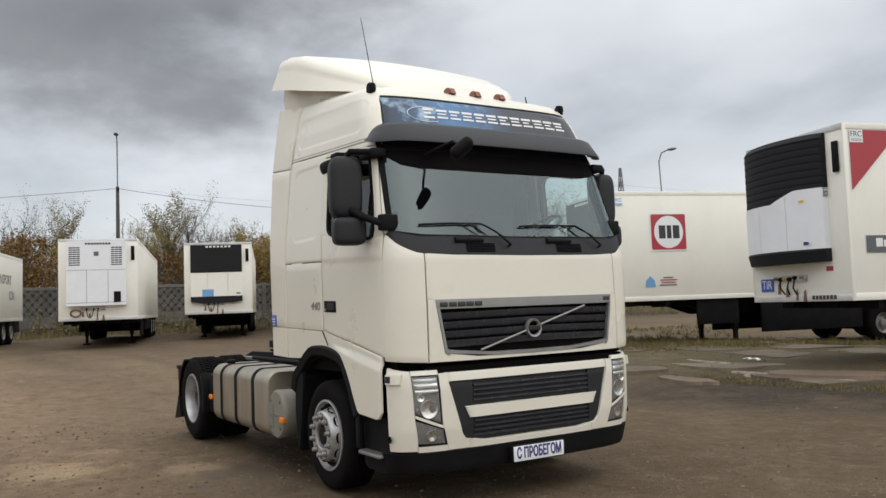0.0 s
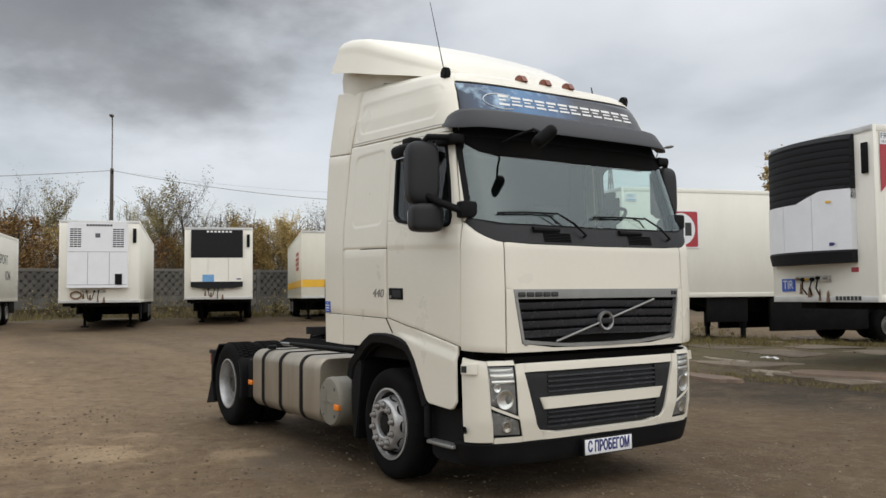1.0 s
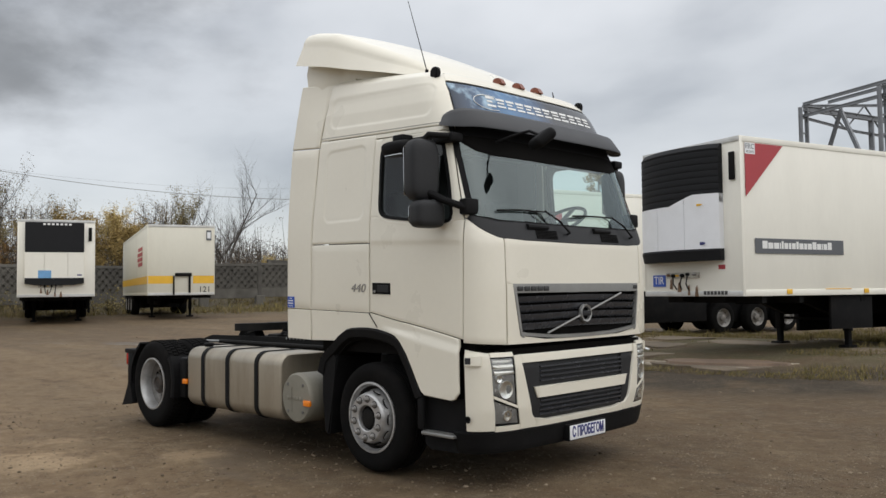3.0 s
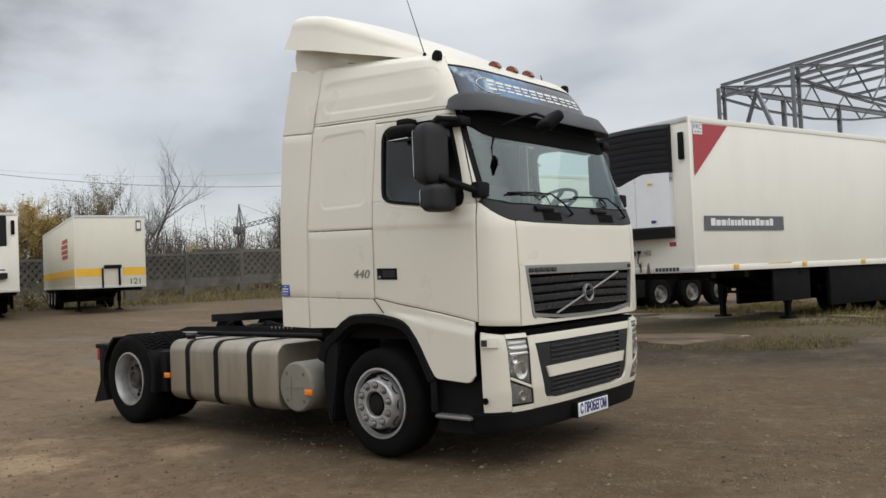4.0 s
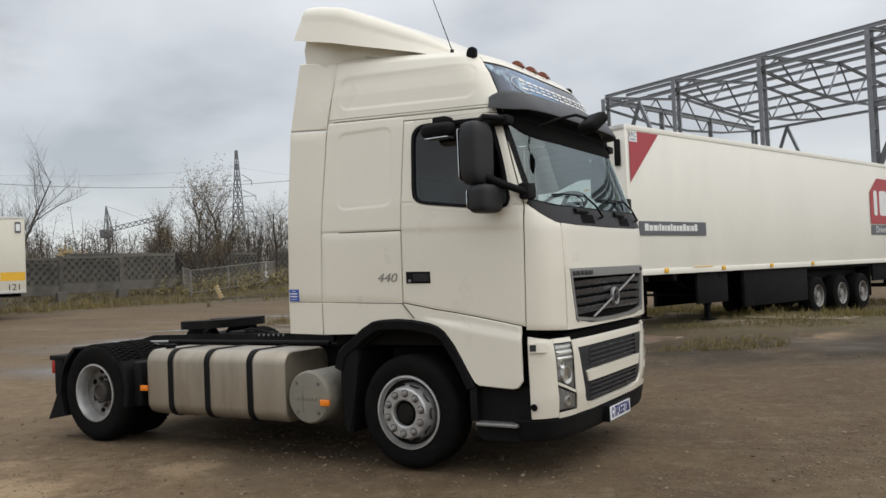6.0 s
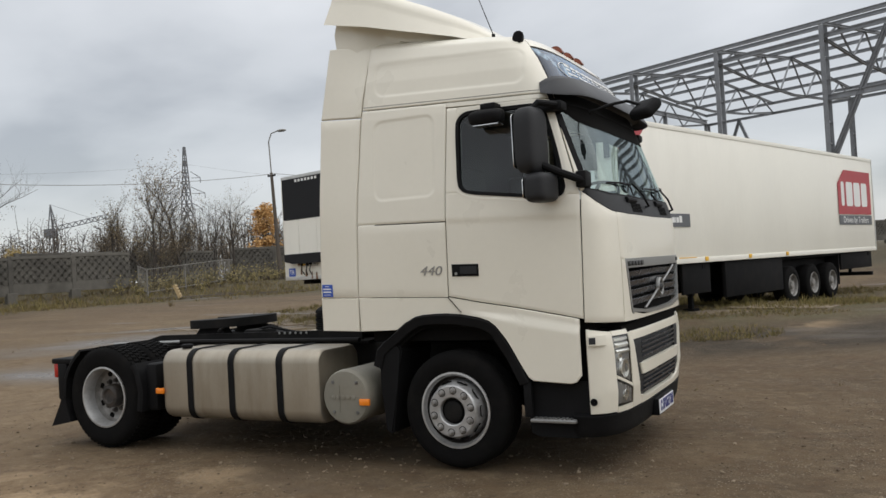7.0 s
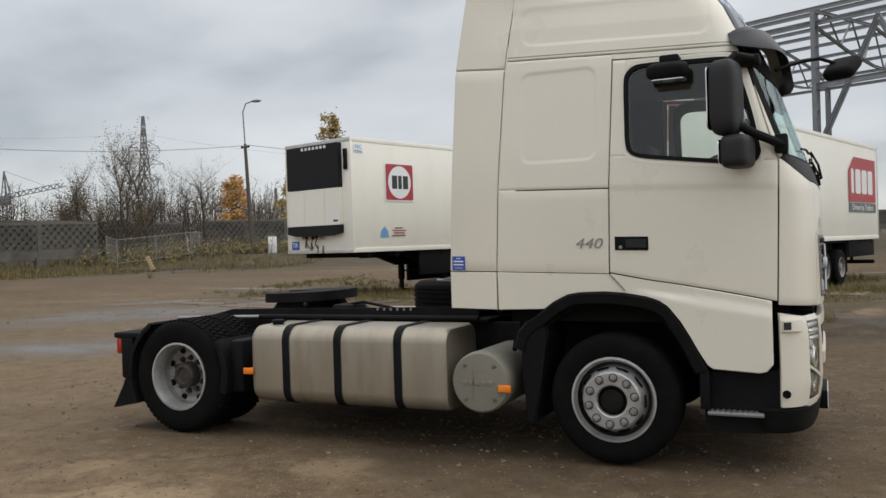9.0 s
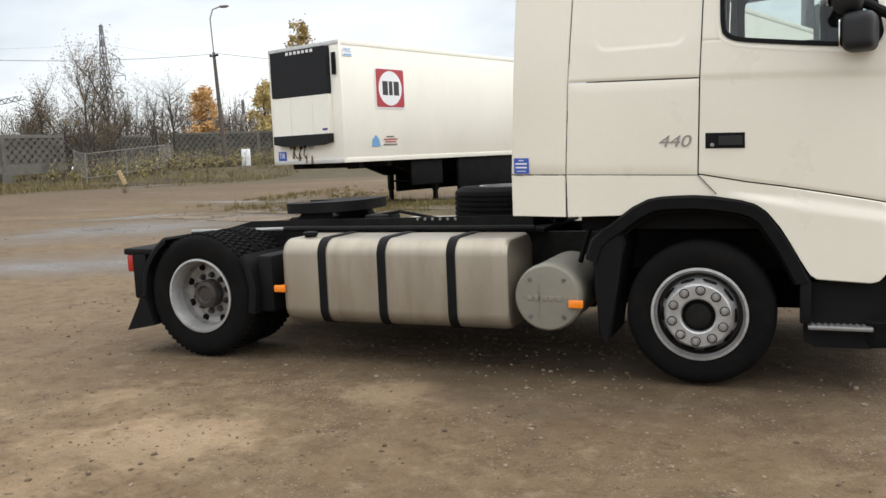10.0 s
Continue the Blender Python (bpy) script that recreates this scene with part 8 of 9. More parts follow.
# end wall beams, wall bracing and crane rails
for s, h in ((0.0, 8.9), (1.0, 8.2)):
    for k in range(len(cols) - 1):
        if k in (0, 3, 5):
            a, b = cols[k] + SPAN * s, cols[k + 1] + SPAN * s
            mdl = (a + b) / 2
            for e in (a, b):
                beam((mdl.x, mdl.y, tz(k) - 1.0), (e.x, e.y, h - 3.2), 0.14, 0.14, "wall_brace")
                beam((mdl.x, mdl.y, tz(k) - 1.3), (e.x, e.y, h - 3.6), 0.10, 0.10, "wall_brace")
            beam((a.x, a.y, h), (b.x, b.y, h), 0.16, 0.30, "wall_beam")
a, b = cols[0], cols[0] + SPAN
beam((a.x, a.y, tz(0) - 0.3), (b.x, b.y, tz(0) - 0.7), 0.2, 0.35, "gable_beam")
for q in (0.33, 0.66):
    m_ = a.lerp(b, q)
    beam((m_.x, m_.y, 0.6), (m_.x, m_.y, tz(0) - 0.5), 0.25, 0.3, "gable_post")
beam((a.x, a.y, 9.6), (a.lerp(b, 0.33).x, a.lerp(b, 0.33).y, 9.4), 0.2, 0.35, "gable_beam")

# ---- pylon, tower crane and silos far off ----
M_FAR_STEEL = material("far_grey_steel", (0.16, 0.165, 0.175), 0.7, var=0.1)
def strut_mesh(parent, name, segs_, r):
    bm = bmesh.new()
    for p, q in segs_:
        tube(bm, [p, q], r, 4)
    return part(name, bm, M_FAR_STEEL, parent, smooth=0)
PY = thing("power_pylon", pose(-151.8, 151.3, 0.5), "grey lattice power pylon", "pylon")
def tower(h, w0_, w1_, n, waist=None):
    out = []
    lev = [(k / n, w0_ + (w1_ - w0_) * (k / n) ** 0.75) for k in range(n + 1)]
    for (a, wa), (b, wb_) in zip(lev, lev[1:]):
        ca = [(-wa, -wa, a * h), (wa, -wa, a * h), (wa, wa, a * h), (-wa, wa, a * h)]
        cb = [(-wb_, -wb_, b * h), (wb_, -wb_, b * h), (wb_, wb_, b * h), (-wb_, wb_, b * h)]
        for i in range(4):
            j = (i + 1) % 4
            out += [(ca[i], cb[i]), (ca[i], cb[j]), (ca[j], cb[i]), (cb[i], cb[j])]
    return out
strut_mesh(PY, "pylon_tower", tower(34.8, 2.3, 0.2, 12), 0.11)
for z, r in ((27, 3.6), (23, 4.6), (19, 3.8)):
    for sd in (-1, 1):
        d = Vector((0.70, 0.71, 0)) * sd
        tip = d * r + Vector((0, 0, z))
        strut_mesh(PY, "pylon_arm", [(d * 1.2 + Vector((0, 0, z + 1.6)), tip), (d * 1.4 + Vector((0, 0, z - 0.1)), tip), (tip, tip - Vector((0, 0, 1.3)))], 0.09)
CR = thing("tower_crane", pose(-116.2, 84.7, 0.5), "small tower crane standing behind the fence", "crane")
strut_mesh(CR, "crane_mast", [((x, y, z), (x, y, z + 1.75)) for x in (-0.45, 0.45) for y in (-0.45, 0.45) for z in (0, 1.75, 3.5, 5.25, 7.0, 8.75)]
           + [((-0.45, -0.45, z), (0.45, 0.45, z + 1.75)) for z in (0, 1.75, 3.5, 5.25, 7.0, 8.75)] + [((0.45, -0.45, z), (-0.45, 0.45, z + 1.75)) for z in (0, 1.75, 3.5, 5.25, 7.0, 8.75)], 0.09)
strut_mesh(CR, "crane_head", [((sx * 0.5, sy * 0.5, 10.4), (-0.15, -0.2, 14.6)) for sx in (-1, 1) for sy in (-1, 1)], 0.09)
jd, base = Vector((0.605, 0.765, 0.225)), Vector((0, 0, 10.2))
strut_mesh(CR, "crane_jib", [(base + jd * k, base + jd * (k + 1)) for k in range(-1, 9)] + [(base + jd * k + Vector((0, 0, 0.75)), base + jd * (k + 1) + Vector((0, 0, 0.65))) for k in range(0, 8)]
           + [(base + jd * k, base + jd * (k + 0.5) + Vector((0, 0, 0.7))) for k in range(0, 9)] + [(base + jd * (k + 0.5) + Vector((0, 0, 0.7)), base + jd * (k + 1)) for k in range(0, 8)], 0.08)
strut_mesh(CR, "jib_tie", [(Vector((-0.15, -0.2, 14.6)), base + jd * 6 + Vector((0, 0, 0.65)))], 0.03)
bm = bmesh.new(); box(bm, -0.9, 0.5, -1.1, 0.4, 9.2, 10.6, 0.08); part("crane_cabin", bm, M_FAR_STEEL, CR)
M_SILO = material("pale_silo_metal", (0.36, 0.345, 0.315), 0.5, metal=0.3, var=0.1, scale=0.6)
for k in range(6):
    p = Vector((-144.5, 184.0, 0)).lerp(Vector((-135.5, 190.6, 0)), k / 5)
    SI = thing("storage_silo", pose(p.x, p.y, 0.5), "pale metal storage silo far behind the fence", "silo", group="silos")
    bm = bmesh.new(); lathe(bm, [(0.95, 6.0), (0.95, 13.4), (0.6, 13.9), (0.001, 14.0)], (0, 0, 0), axis="z", segs=18, close=False); part("silo_drum", bm, M_SILO, SI)
    bm = bmesh.new(); lathe(bm, [(0.15, 0.0), (0.2, 4.2), (0.95, 6.0)], (0, 0, 0), axis="z", segs=12, close=False)
    for a_ in range(4):
        tube(bm, [(0.8 * math.cos(a_ * 1.57), 0.8 * math.sin(a_ * 1.57), 0), (0.9 * math.cos(a_ * 1.57), 0.9 * math.sin(a_ * 1.57), 6.2)], 0.1, 5)
    part("silo_stand", bm, M_FAR_STEEL, SI)
bm = bmesh.new(); tube(bm, [(-139, 188, 0.5), (-139, 188, 18.5)], 0.4, 8); tagged(part("vent_stack", bm, M_FAR_STEEL), "thin vent stack beside the silos", "chimney")

# ---- trees ----
M_BARK = material("grey_brown_bark", (0.060, 0.050, 0.042), 0.9, var=0.3, scale=4, fine=30)
M_BIRCH = material("pale_birch_bark", (0.30, 0.28, 0.25), 0.85, var=0.4, scale=5, fine=30)


def leaf_material(name, a, b):
    m = bpy.data.materials.new(name)
    m.use_nodes = True
    nt = m.node_tree
    bs = nt.nodes["Principled BSDF"]
    g = nt.nodes.new("ShaderNodeNewGeometry")
    r = nt.nodes.new("ShaderNodeValToRGB")
    r.color_ramp.elements[0].color, r.color_ramp.elements[1].color = (*a, 1), (*b, 1)
    nt.links.new(g.outputs["Random Per Island"], r.inputs[0]); nt.links.new(r.outputs[0], bs.inputs["Base Color"])
    bs.inputs["Roughness"].default_value = 0.75
    bs.inputs["Specular IOR Level"].default_value = 0.2
    return m


L_RUSSET = leaf_material("russet_leaves", (0.095, 0.055, 0.022), (0.27, 0.155, 0.055))
L_GOLD = leaf_material("golden_brown_leaves", (0.22, 0.15, 0.055), (0.44, 0.32, 0.12))
L_FAR = leaf_material("far_brown_foliage", (0.075, 0.062, 0.048), (0.19, 0.145, 0.095))
L_ORANGE = leaf_material("orange_leaves", (0.40, 0.21, 0.075), (0.66, 0.42, 0.18))
L_YELLOW = leaf_material("yellow_leaves", (0.32, 0.24, 0.09), (0.56, 0.43, 0.18))
L_OLIVE = leaf_material("olive_leaves", (0.16, 0.14, 0.06), (0.36, 0.29, 0.13))
L_BROWN = leaf_material("brown_leaves", (0.15, 0.12, 0.08), (0.32, 0.25, 0.15))


class Soup:
    """Loose triangles gathered fast into one mesh."""
    def __init__(self): self.v, self.f = [], []
    def quad(self, a, b, c, d):
        n = len(self.v); self.v += [a, b, c, d]; self.f.append((n, n + 1, n + 2, n + 3))
    def tri(self, a, b, c):
        n = len(self.v); self.v += [a, b, c]; self.f.append((n, n + 1, n + 2))
    def stick(self, p, q, r0, r1, k=4):
        d = (q - p).normalized(); u = d.orthogonal().normalized(); w = d.cross(u)
        n = len(self.v)
        for c, r in ((p, r0), (q, r1)):
            for i in range(k):
                a = 2 * math.pi * i / k
                self.v.append(c + (u * math.cos(a) + w * math.sin(a)) * r)
        for i in range(k):
            j = (i + 1) % k
            self.f.append((n + i, n + j, n + k + j, n + k + i))
    def leaf(self, p, s, rnd):
        a = Vector((rnd.uniform(-1, 1), rnd.uniform(-1, 1), rnd.uniform(-1, 1))).normalized()
        b = a.orthogonal().normalized() * s
        a = a * s * 0.6
        self.quad(p - a, p + b * 0.9, p + a, p - b)
    def done(self, name, mat, parent=None):
        me = bpy.data.meshes.new(name)
        me.from_pydata([tuple(v) for v in self.v], [], self.f)
        me.materials.append(mat)
        ob = new(name, me)
        ob.parent = parent
        return ob


def grow(rnd, wood, leaves, p, d, length, r, level, leafy, up=0.25):
    """One limb and all that grows from it."""
    n = 4 if level < 2 else 3
    q = p
    for k in range(n):
        d = (d + Vector((rnd.gauss(0, 0.13), rnd.gauss(0, 0.13), rnd.gauss(0, 0.06) + up * 0.12 * level))).normalized()
        e = q + d * length / n
        wood.stick(q, e, r * (1 - 0.75 * k / n), r * (1 - 0.75 * (k + 1) / n), 5 if level < 2 else 3)
        if level < 3:
            m = ((1, 2) if k == 1 else (3, 5)) if level == 0 else ((2, 4) if level < 2 else (1, 3))
            if not (level == 0 and k == 0):
                for _ in range(rnd.randint(*m)):
                    az = rnd.uniform(0, 2 * math.pi)
                    side = Vector((math.cos(az), math.sin(az), rnd.uniform(0.25, 0.9))).normalized()
                    sd = (d * 0.55 + side * 0.75).normalized()
                    grow(rnd, wood, leaves, q.lerp(e, rnd.random()), sd, length * rnd.uniform(0.36, 0.56) * (1.0 if level else 0.85), r * (1 - 0.7 * k / n) * 0.42, level + 1, leafy, up)
        if level >= 2:
            for _ in range(leafy):
                if rnd.random() < 0.5:
                    leaves.leaf(q.lerp(e, rnd.random()) + Vector((rnd.gauss(0, 0.12), rnd.gauss(0, 0.12), rnd.gauss(0, 0.12))), rnd.uniform(0.035, 0.075), rnd)
        q = e


def make_tree(seed, h, leafy, leaf_mat, bark, m, label, up=0.25, thick=0.013, stems=1):
    rnd = random.Random(seed)
    T = thing("tree", m, label, "tree", group="trees behind the fence")
    wood, leaves = Soup(), Soup()
    for s in range(stems):
        off = Vector((rnd.uniform(-0.5, 0.5), rnd.uniform(-0.5, 0.5), 0)) if s else Vector()
        grow(rnd, wood, leaves, off - Vector((0, 0, 0.3)), Vector((rnd.gauss(0, 0.05 + 0.1 * (stems > 1)), rnd.gauss(0, 0.05 + 0.1 * (stems > 1)), 1)).normalized(), h * (1 if s == 0 else rnd.uniform(0.6, 0.95)), h * thick, 0, leafy, up)
    wood.done("trunk", bark, T)
    if leaves.f:
        leaves.done("crown", leaf_mat, T)
    return T


def spot(x, y, rz=0, s=1.0):
    return pose(x, y, lift(x, y), 0, 0, rz) @ Matrix.Scale(s, 4)


far = pose(0, 0, -200)
bare = make_tree(3, 9.2, 0, None, M_BARK, spot(-48.4, 25.7), "tall bare tree with spreading grey limbs", 0.2, 0.014)
birch = make_tree(11, 7.0, 1, L_BROWN, M_BARK, spot(-44.6, 38.3), "nearly bare birch with a few brown leaves", 0.35, 0.019, 2)
birch2 = make_tree(17, 7.6, 1, L_BROWN, M_BARK, spot(-44.9, 41.0), "nearly bare birch with a few brown leaves", 0.35, 0.019)
young = make_tree(23, 6.6, 4, L_OLIVE, M_BARK, spot(-53.7, 11.4), "slender tree with thin olive foliage", 0.55, 0.010)
bushy = make_tree(29, 5.2, 4, L_GOLD, M_BARK, spot(-50.0, 18.0), "thin olive-brown tree with several stems", 0.4, 0.012, 3)
golden = make_tree(31, 5.2, 5, L_YELLOW, M_BIRCH, spot(-50.3, 31.1, 0, 0.5), "small tree with yellow leaves", 0.5, 0.011, 2)
rt = random.Random(77)
def again(src, places):
    for x, y, s in places:
        copy_thing(src, pose(x, y, lift(x, y), 0, 0, rt.uniform(0, 360))).scale = (s, s, s * rt.uniform(0.95, 1.08))
again(bare, [(-46.8, 25.9, 0.72), (-58.5, 30.0, 0.8), (-47.5, 44.0, 0.62)])
again(birch, [(-46.0, 39.9, 0.9), (-43.4, 36.8, 0.62), (-47.2, 36.5, 0.75), (-54.0, 12.4, 1.0), (-53.6, 10.9, 0.9), (-57.5, 1.4, 0.9)])
again(birch2, [(-40.4, 41.9, 0.78), (-43.2, 43.0, 0.7), (-52.4, 14.6, 0.74), (-53.3, 25.0, 0.75), (-51.6, 21.5, 0.8)])
again(young, [(-53.3, 25.5, 0.95), (-54.3, 16.6, 0.85), (-56.5, 4.5, 0.9), (-30.5, 44.4, 0.66), (-52.6, 8.6, 0.8)])
again(bushy, [(-51.9, 17.4, 1.0), (-53.5, 7.0, 0.75), (-57.0, 2.0, 1.0), (-53.0, -1.0, 0.95), (-55.0, 13.5, 0.85), (-52.0, 22.0, 0.85), (-60.0, -6.0, 1.1), (-50.5, 20.0, 0.8), (-56.0, 9.5, 0.9)])
again(golden, [(-52.5, 19.5, 0.95)])


def dense_tree(name, seed, h, w, low, n, mat, m, label, group, size=(0.07, 0.15), cone=0.75):
    """A leafy tree or shrub: stems with side twigs and a clumpy crown, ragged at the edge."""
    rnd = random.Random(seed)
    T = thing(name, m, label, "tree" if name == "tree" else "bush", group=group)
    wood, leaves = Soup(), Soup()
    clumps = []
    for k in range(34):
        q = rnd.random() ** 0.8
        z = low + (h - low) * q
        r = w * (1 - cone * q) * math.sqrt(rnd.random())
        a = rnd.uniform(0, 6.283)
        clumps.append((Vector((r * math.cos(a), r * math.sin(a), z)), (0.16 + 0.20 * rnd.random()) * w * (1.15 - 0.55 * q)))
    wood.stick(Vector((0, 0, -0.3)), Vector((0.05, 0, h * 0.96)), h * 0.016, 0.012, 5)
    for c, r in clumps:
        wood.stick(Vector((0, 0, max(0.2, c.z - 0.35 * (h - low)))), c, 0.03, 0.008, 3)
        for _ in range(4):
            wood.stick(c, c + Vector((rnd.gauss(0, r), rnd.gauss(0, r), rnd.uniform(0.1, 1.2) * r)), 0.012, 0.005, 3)
        for _ in range(n // 34):
            leaves.leaf(c + Vector((rnd.gauss(0, r * 0.55), rnd.gauss(0, r * 0.55), rnd.gauss(0, r * 0.6))), rnd.uniform(*size), rnd)
    wood.done("trunk", M_BARK, T)
    leaves.done("crown", mat, T)
    return T


orange = dense_tree("tree", 37, 6.7, 2.05, 1.2, 4200, L_ORANGE, spot(-45.9, 52.5), "orange autumn birch with a pointed crown", "trees behind the fence")
dense_tree("tree", 38, 6.9, 2.0, 1.2, 4200, L_YELLOW, spot(-41.8, 55.5), "yellow-orange autumn birch behind the fence", "trees behind the fence")
dense_tree("tree", 39, 16.0, 2.6, 8.0, 2600, L_GOLD, spot(-52.0, 78.6), "tall thin birch with a golden top", "trees behind the fence", (0.10, 0.22))
shrubs = [dense_tree("bush", 50 + k, 4.4, 2.0, 0.4, 3000, mt, spot(-49.2 - k * 0.7, yy), lb, "bushes behind the fence", (0.04, 0.09), 0.45)
          for k, (yy, mt, lb) in enumerate(((0.2, L_RUSSET, "russet autumn bush behind the fence"), (9.6, L_RUSSET, "rusty brown bush behind the fence"), (18.9, L_GOLD, "golden brown bush behind the fence")))]
again(shrubs[0], [(-51.5, -2.6, 1.15), (-50.2, 3.6, 0.95), (-51.0, 12.6, 0.85), (-52.0, 22.6, 0.8), (-52.5, -6.4, 1.2)])
again(shrubs[1], [(-50.6, 6.6, 0.85), (-51.8, 1.6, 1.2), (-50.4, 15.8, 0.8), (-53.5, -9.8, 1.2)])
again(shrubs[2], [(-50.8, 20.6, 1.05), (-52.4, 17.0, 1.0), (-53.0, 8.4, 1.05), (-54.0, 4.4, 1.1)])

# distant bare woods
rw = random.Random(5)
sticks, fl = Soup(), Soup()
for k in range(560):
    a = radians(rw.uniform(95, 200)); d = rw.uniform(78, 135)
    x, y = 1.0 + d * math.cos(a), -6 + d * math.sin(a)
    h = rw.uniform(3.6, 7.4) * (d / 95) * (1.55 if a > radians(150) else 1.25)
    base_ = Vector((x, y, 1.0))
    for _ in range(6):
        tip = base_ + Vector((rw.gauss(0, 0.9), rw.gauss(0, 0.9), h * rw.uniform(0.6, 1.0)))
        sticks.stick(base_, tip, 0.07, 0.02, 3)
        for _ in range(6):
            p = base_.lerp(tip, rw.uniform(0.35, 1))
            sticks.stick(p, p + Vector((rw.gauss(0, 0.6), rw.gauss(0, 0.6), rw.uniform(0.3, 1.0))), 0.03, 0.012, 3)
            for _ in range(13):
                fl.leaf(p + Vector((rw.gauss(0, 0.6), rw.gauss(0, 0.6), rw.gauss(-0.1, 0.5))), rw.uniform(0.04, 0.10), rw)
FW_ = thing("far_woods", Matrix(), "brown bare woods and scrub behind the yard", "woods", kind="stuff")
tagged(sticks.done("twigs", M_BARK, FW_), kind="stuff"); tagged(fl.done("foliage", L_FAR, FW_), kind="stuff")

# ---- grass, weeds and scrub ----
L_GRASS = leaf_material("mixed_autumn_grass", (0.075, 0.072, 0.024), (0.27, 0.21, 0.08))
L_DRY = leaf_material("dry_weed_stems", (0.09, 0.07, 0.04), (0.22, 0.17, 0.09))


def grass_density(x, y):
    """Where grass has taken hold: strips by the trailers and the bank under the fence."""
    n = noise.noise(Vector((x * 0.16, y * 0.16, 7.0))) + 0.5 * noise.noise(Vector((x * 0.6, y * 0.6, 2.0)))
    u = -x * 0.28 + y * 0.96
    e = 0.0
    along = x * 0.96 + y * 0.28
    if -16 < along < 14 and u > 5.0:
        st = 8.2 + max(0.0, -along - 1) * 0.75
        e = smooth(st - 0.4, st + 1.0, u) * smooth(26, 16, u)
        return e * smooth(-0.25, 0.45, n) * (0.9 if along > -1.5 else 0.45)
    d = math.hypot(x + 1.5, y + 1.0)
    bank = smooth(33.5, 41, d) * (1 if (y > -25 and x < 0) else 0)
    patch_ = 0.35 * smooth(0.25, 0.6, n) * smooth(26, 34, d)
    return max(bank * smooth(-0.55, 0.2, n), patch_)


rg = random.Random(9)
gr, dry = Soup(), Soup()
def tuft(soup, x, y, h, n, spread):
    z = lift(x, y) - 0.01
    for _ in range(n):
        a = rg.uniform(0, 6.283); b = rg.uniform(0, spread)
        p = Vector((x + b * math.cos(a), y + b * math.sin(a), z))
        lean = Vector((rg.gauss(0, 0.4), rg.gauss(0, 0.4), 1)).normalized() * h * rg.uniform(0.5, 1.1)
        w = Vector((-math.sin(a), math.cos(a), 0)) * max(0.006, h * 0.05)
        soup.tri(p - w, p + w, p + lean)
count = 0
for _ in range(110000):
    if count > 15000:
        break
    x, y = rg.uniform(-15, 12), rg.uniform(3.5, 24)
    if rg.random() < grass_density(x, y):
        tuft(gr if rg.random() < 0.8 else dry, x, y, rg.uniform(0.04, 0.14) * (2.0 if rg.random() < 0.08 else 1), rg.randint(5, 9), 0.14); count += 1
count = 0
for _ in range(90000):
    if count > 13000:
        break
    a = radians(rg.uniform(112, 205)); d = rg.uniform(30, 58)
    x, y = -1.5 + d * math.cos(a), -1 + d * math.sin(a)
    if rg.random() < grass_density(x, y):
        tuft(gr if rg.random() < 0.5 else dry, x, y, rg.uniform(0.08, 0.32) * (1.9 if rg.random() < 0.14 else 1), rg.randint(4, 7), 0.3); count += 1
# scattered blades over the yard
for _ in range(500):
    x, y = rg.uniform(-20, 8), rg.uniform(-6, 8)
    if abs(y) > 1.8 and noise.noise(Vector((x * 0.35, y * 0.35, 4))) > 0.18:
        tuft(gr, x, y, rg.uniform(0.015, 0.04), 3, 0.05)
tagged(gr.done("grass", L_GRASS), "short green and yellow autumn grass", "grass", kind="stuff")
tagged(dry.done("dry_grass", L_DRY), "dry brown weed stems", "grass", kind="stuff")

# scrub along the fence
rs = random.Random(21)
ss, sl = Soup(), Soup()
for _ in range(170):
    t = rs.random()
    base_ = Vector((-44.4 + 1.0, -20 + 38 * t * 1.0, 0)) if rs.random() < 0.45 else Vector((-39.0, 30.5, 0)).lerp(Vector((-37.0, 49.0, 0)), rs.random()) + Vector((rs.uniform(-1.5, 2.5), rs.uniform(-1, 1), 0))
    base_.z = lift(base_.x, base_.y)
    h = rs.uniform(0.5, 1.7)
    for _ in range(9):
        tip = base_ + Vector((rs.gauss(0, 0.4) * h, rs.gauss(0, 0.4) * h, h * rs.uniform(0.5, 1.1)))
        ss.stick(base_, tip, 0.012, 0.005, 3)
        for _ in range(7):
            sl.leaf(base_.lerp(tip, rs.uniform(0.2, 1)) + Vector((rs.gauss(0, 0.08), rs.gauss(0, 0.08), rs.gauss(0, 0.08))), rs.uniform(0.04, 0.08), rs)
SB = thing("scrub", Matrix(), "low brown scrub along the fence", "bushes", kind="stuff")
tagged(ss.done("twigs", M_BARK, SB), kind="stuff"); tagged(sl.done("foliage", L_OLIVE, SB), kind="stuff")

# ---- stones, slabs, puddles and litter ----
M_STONE = leaf_material("mixed_gravel", (0.085, 0.06, 0.038), (0.25, 0.195, 0.135))
rp_ = random.Random(13)
ico = [Vector(v).normalized() for v in ((0, 1, 1.6), (0, -1, 1.6), (0, 1, -1.6), (0, -1, -1.6), (1, 1.6, 0), (-1, 1.6, 0), (1, -1.6, 0), (-1, -1.6, 0), (1.6, 0, 1), (-1.6, 0, 1), (1.6, 0, -1), (-1.6, 0, -1))]
icf = [(0, 1, 8), (0, 9, 1), (0, 4, 5), (0, 8, 4), (0, 5, 9), (1, 6, 8), (1, 7, 6), (1, 9, 7), (2, 3, 11), (2, 10, 3), (2, 5, 4), (2, 4, 10), (2, 11, 5), (3, 7, 11), (3, 6, 7), (3, 10, 6), (4, 8, 10), (6, 10, 8), (5, 11, 9), (7, 9, 11)]
gv = Soup()
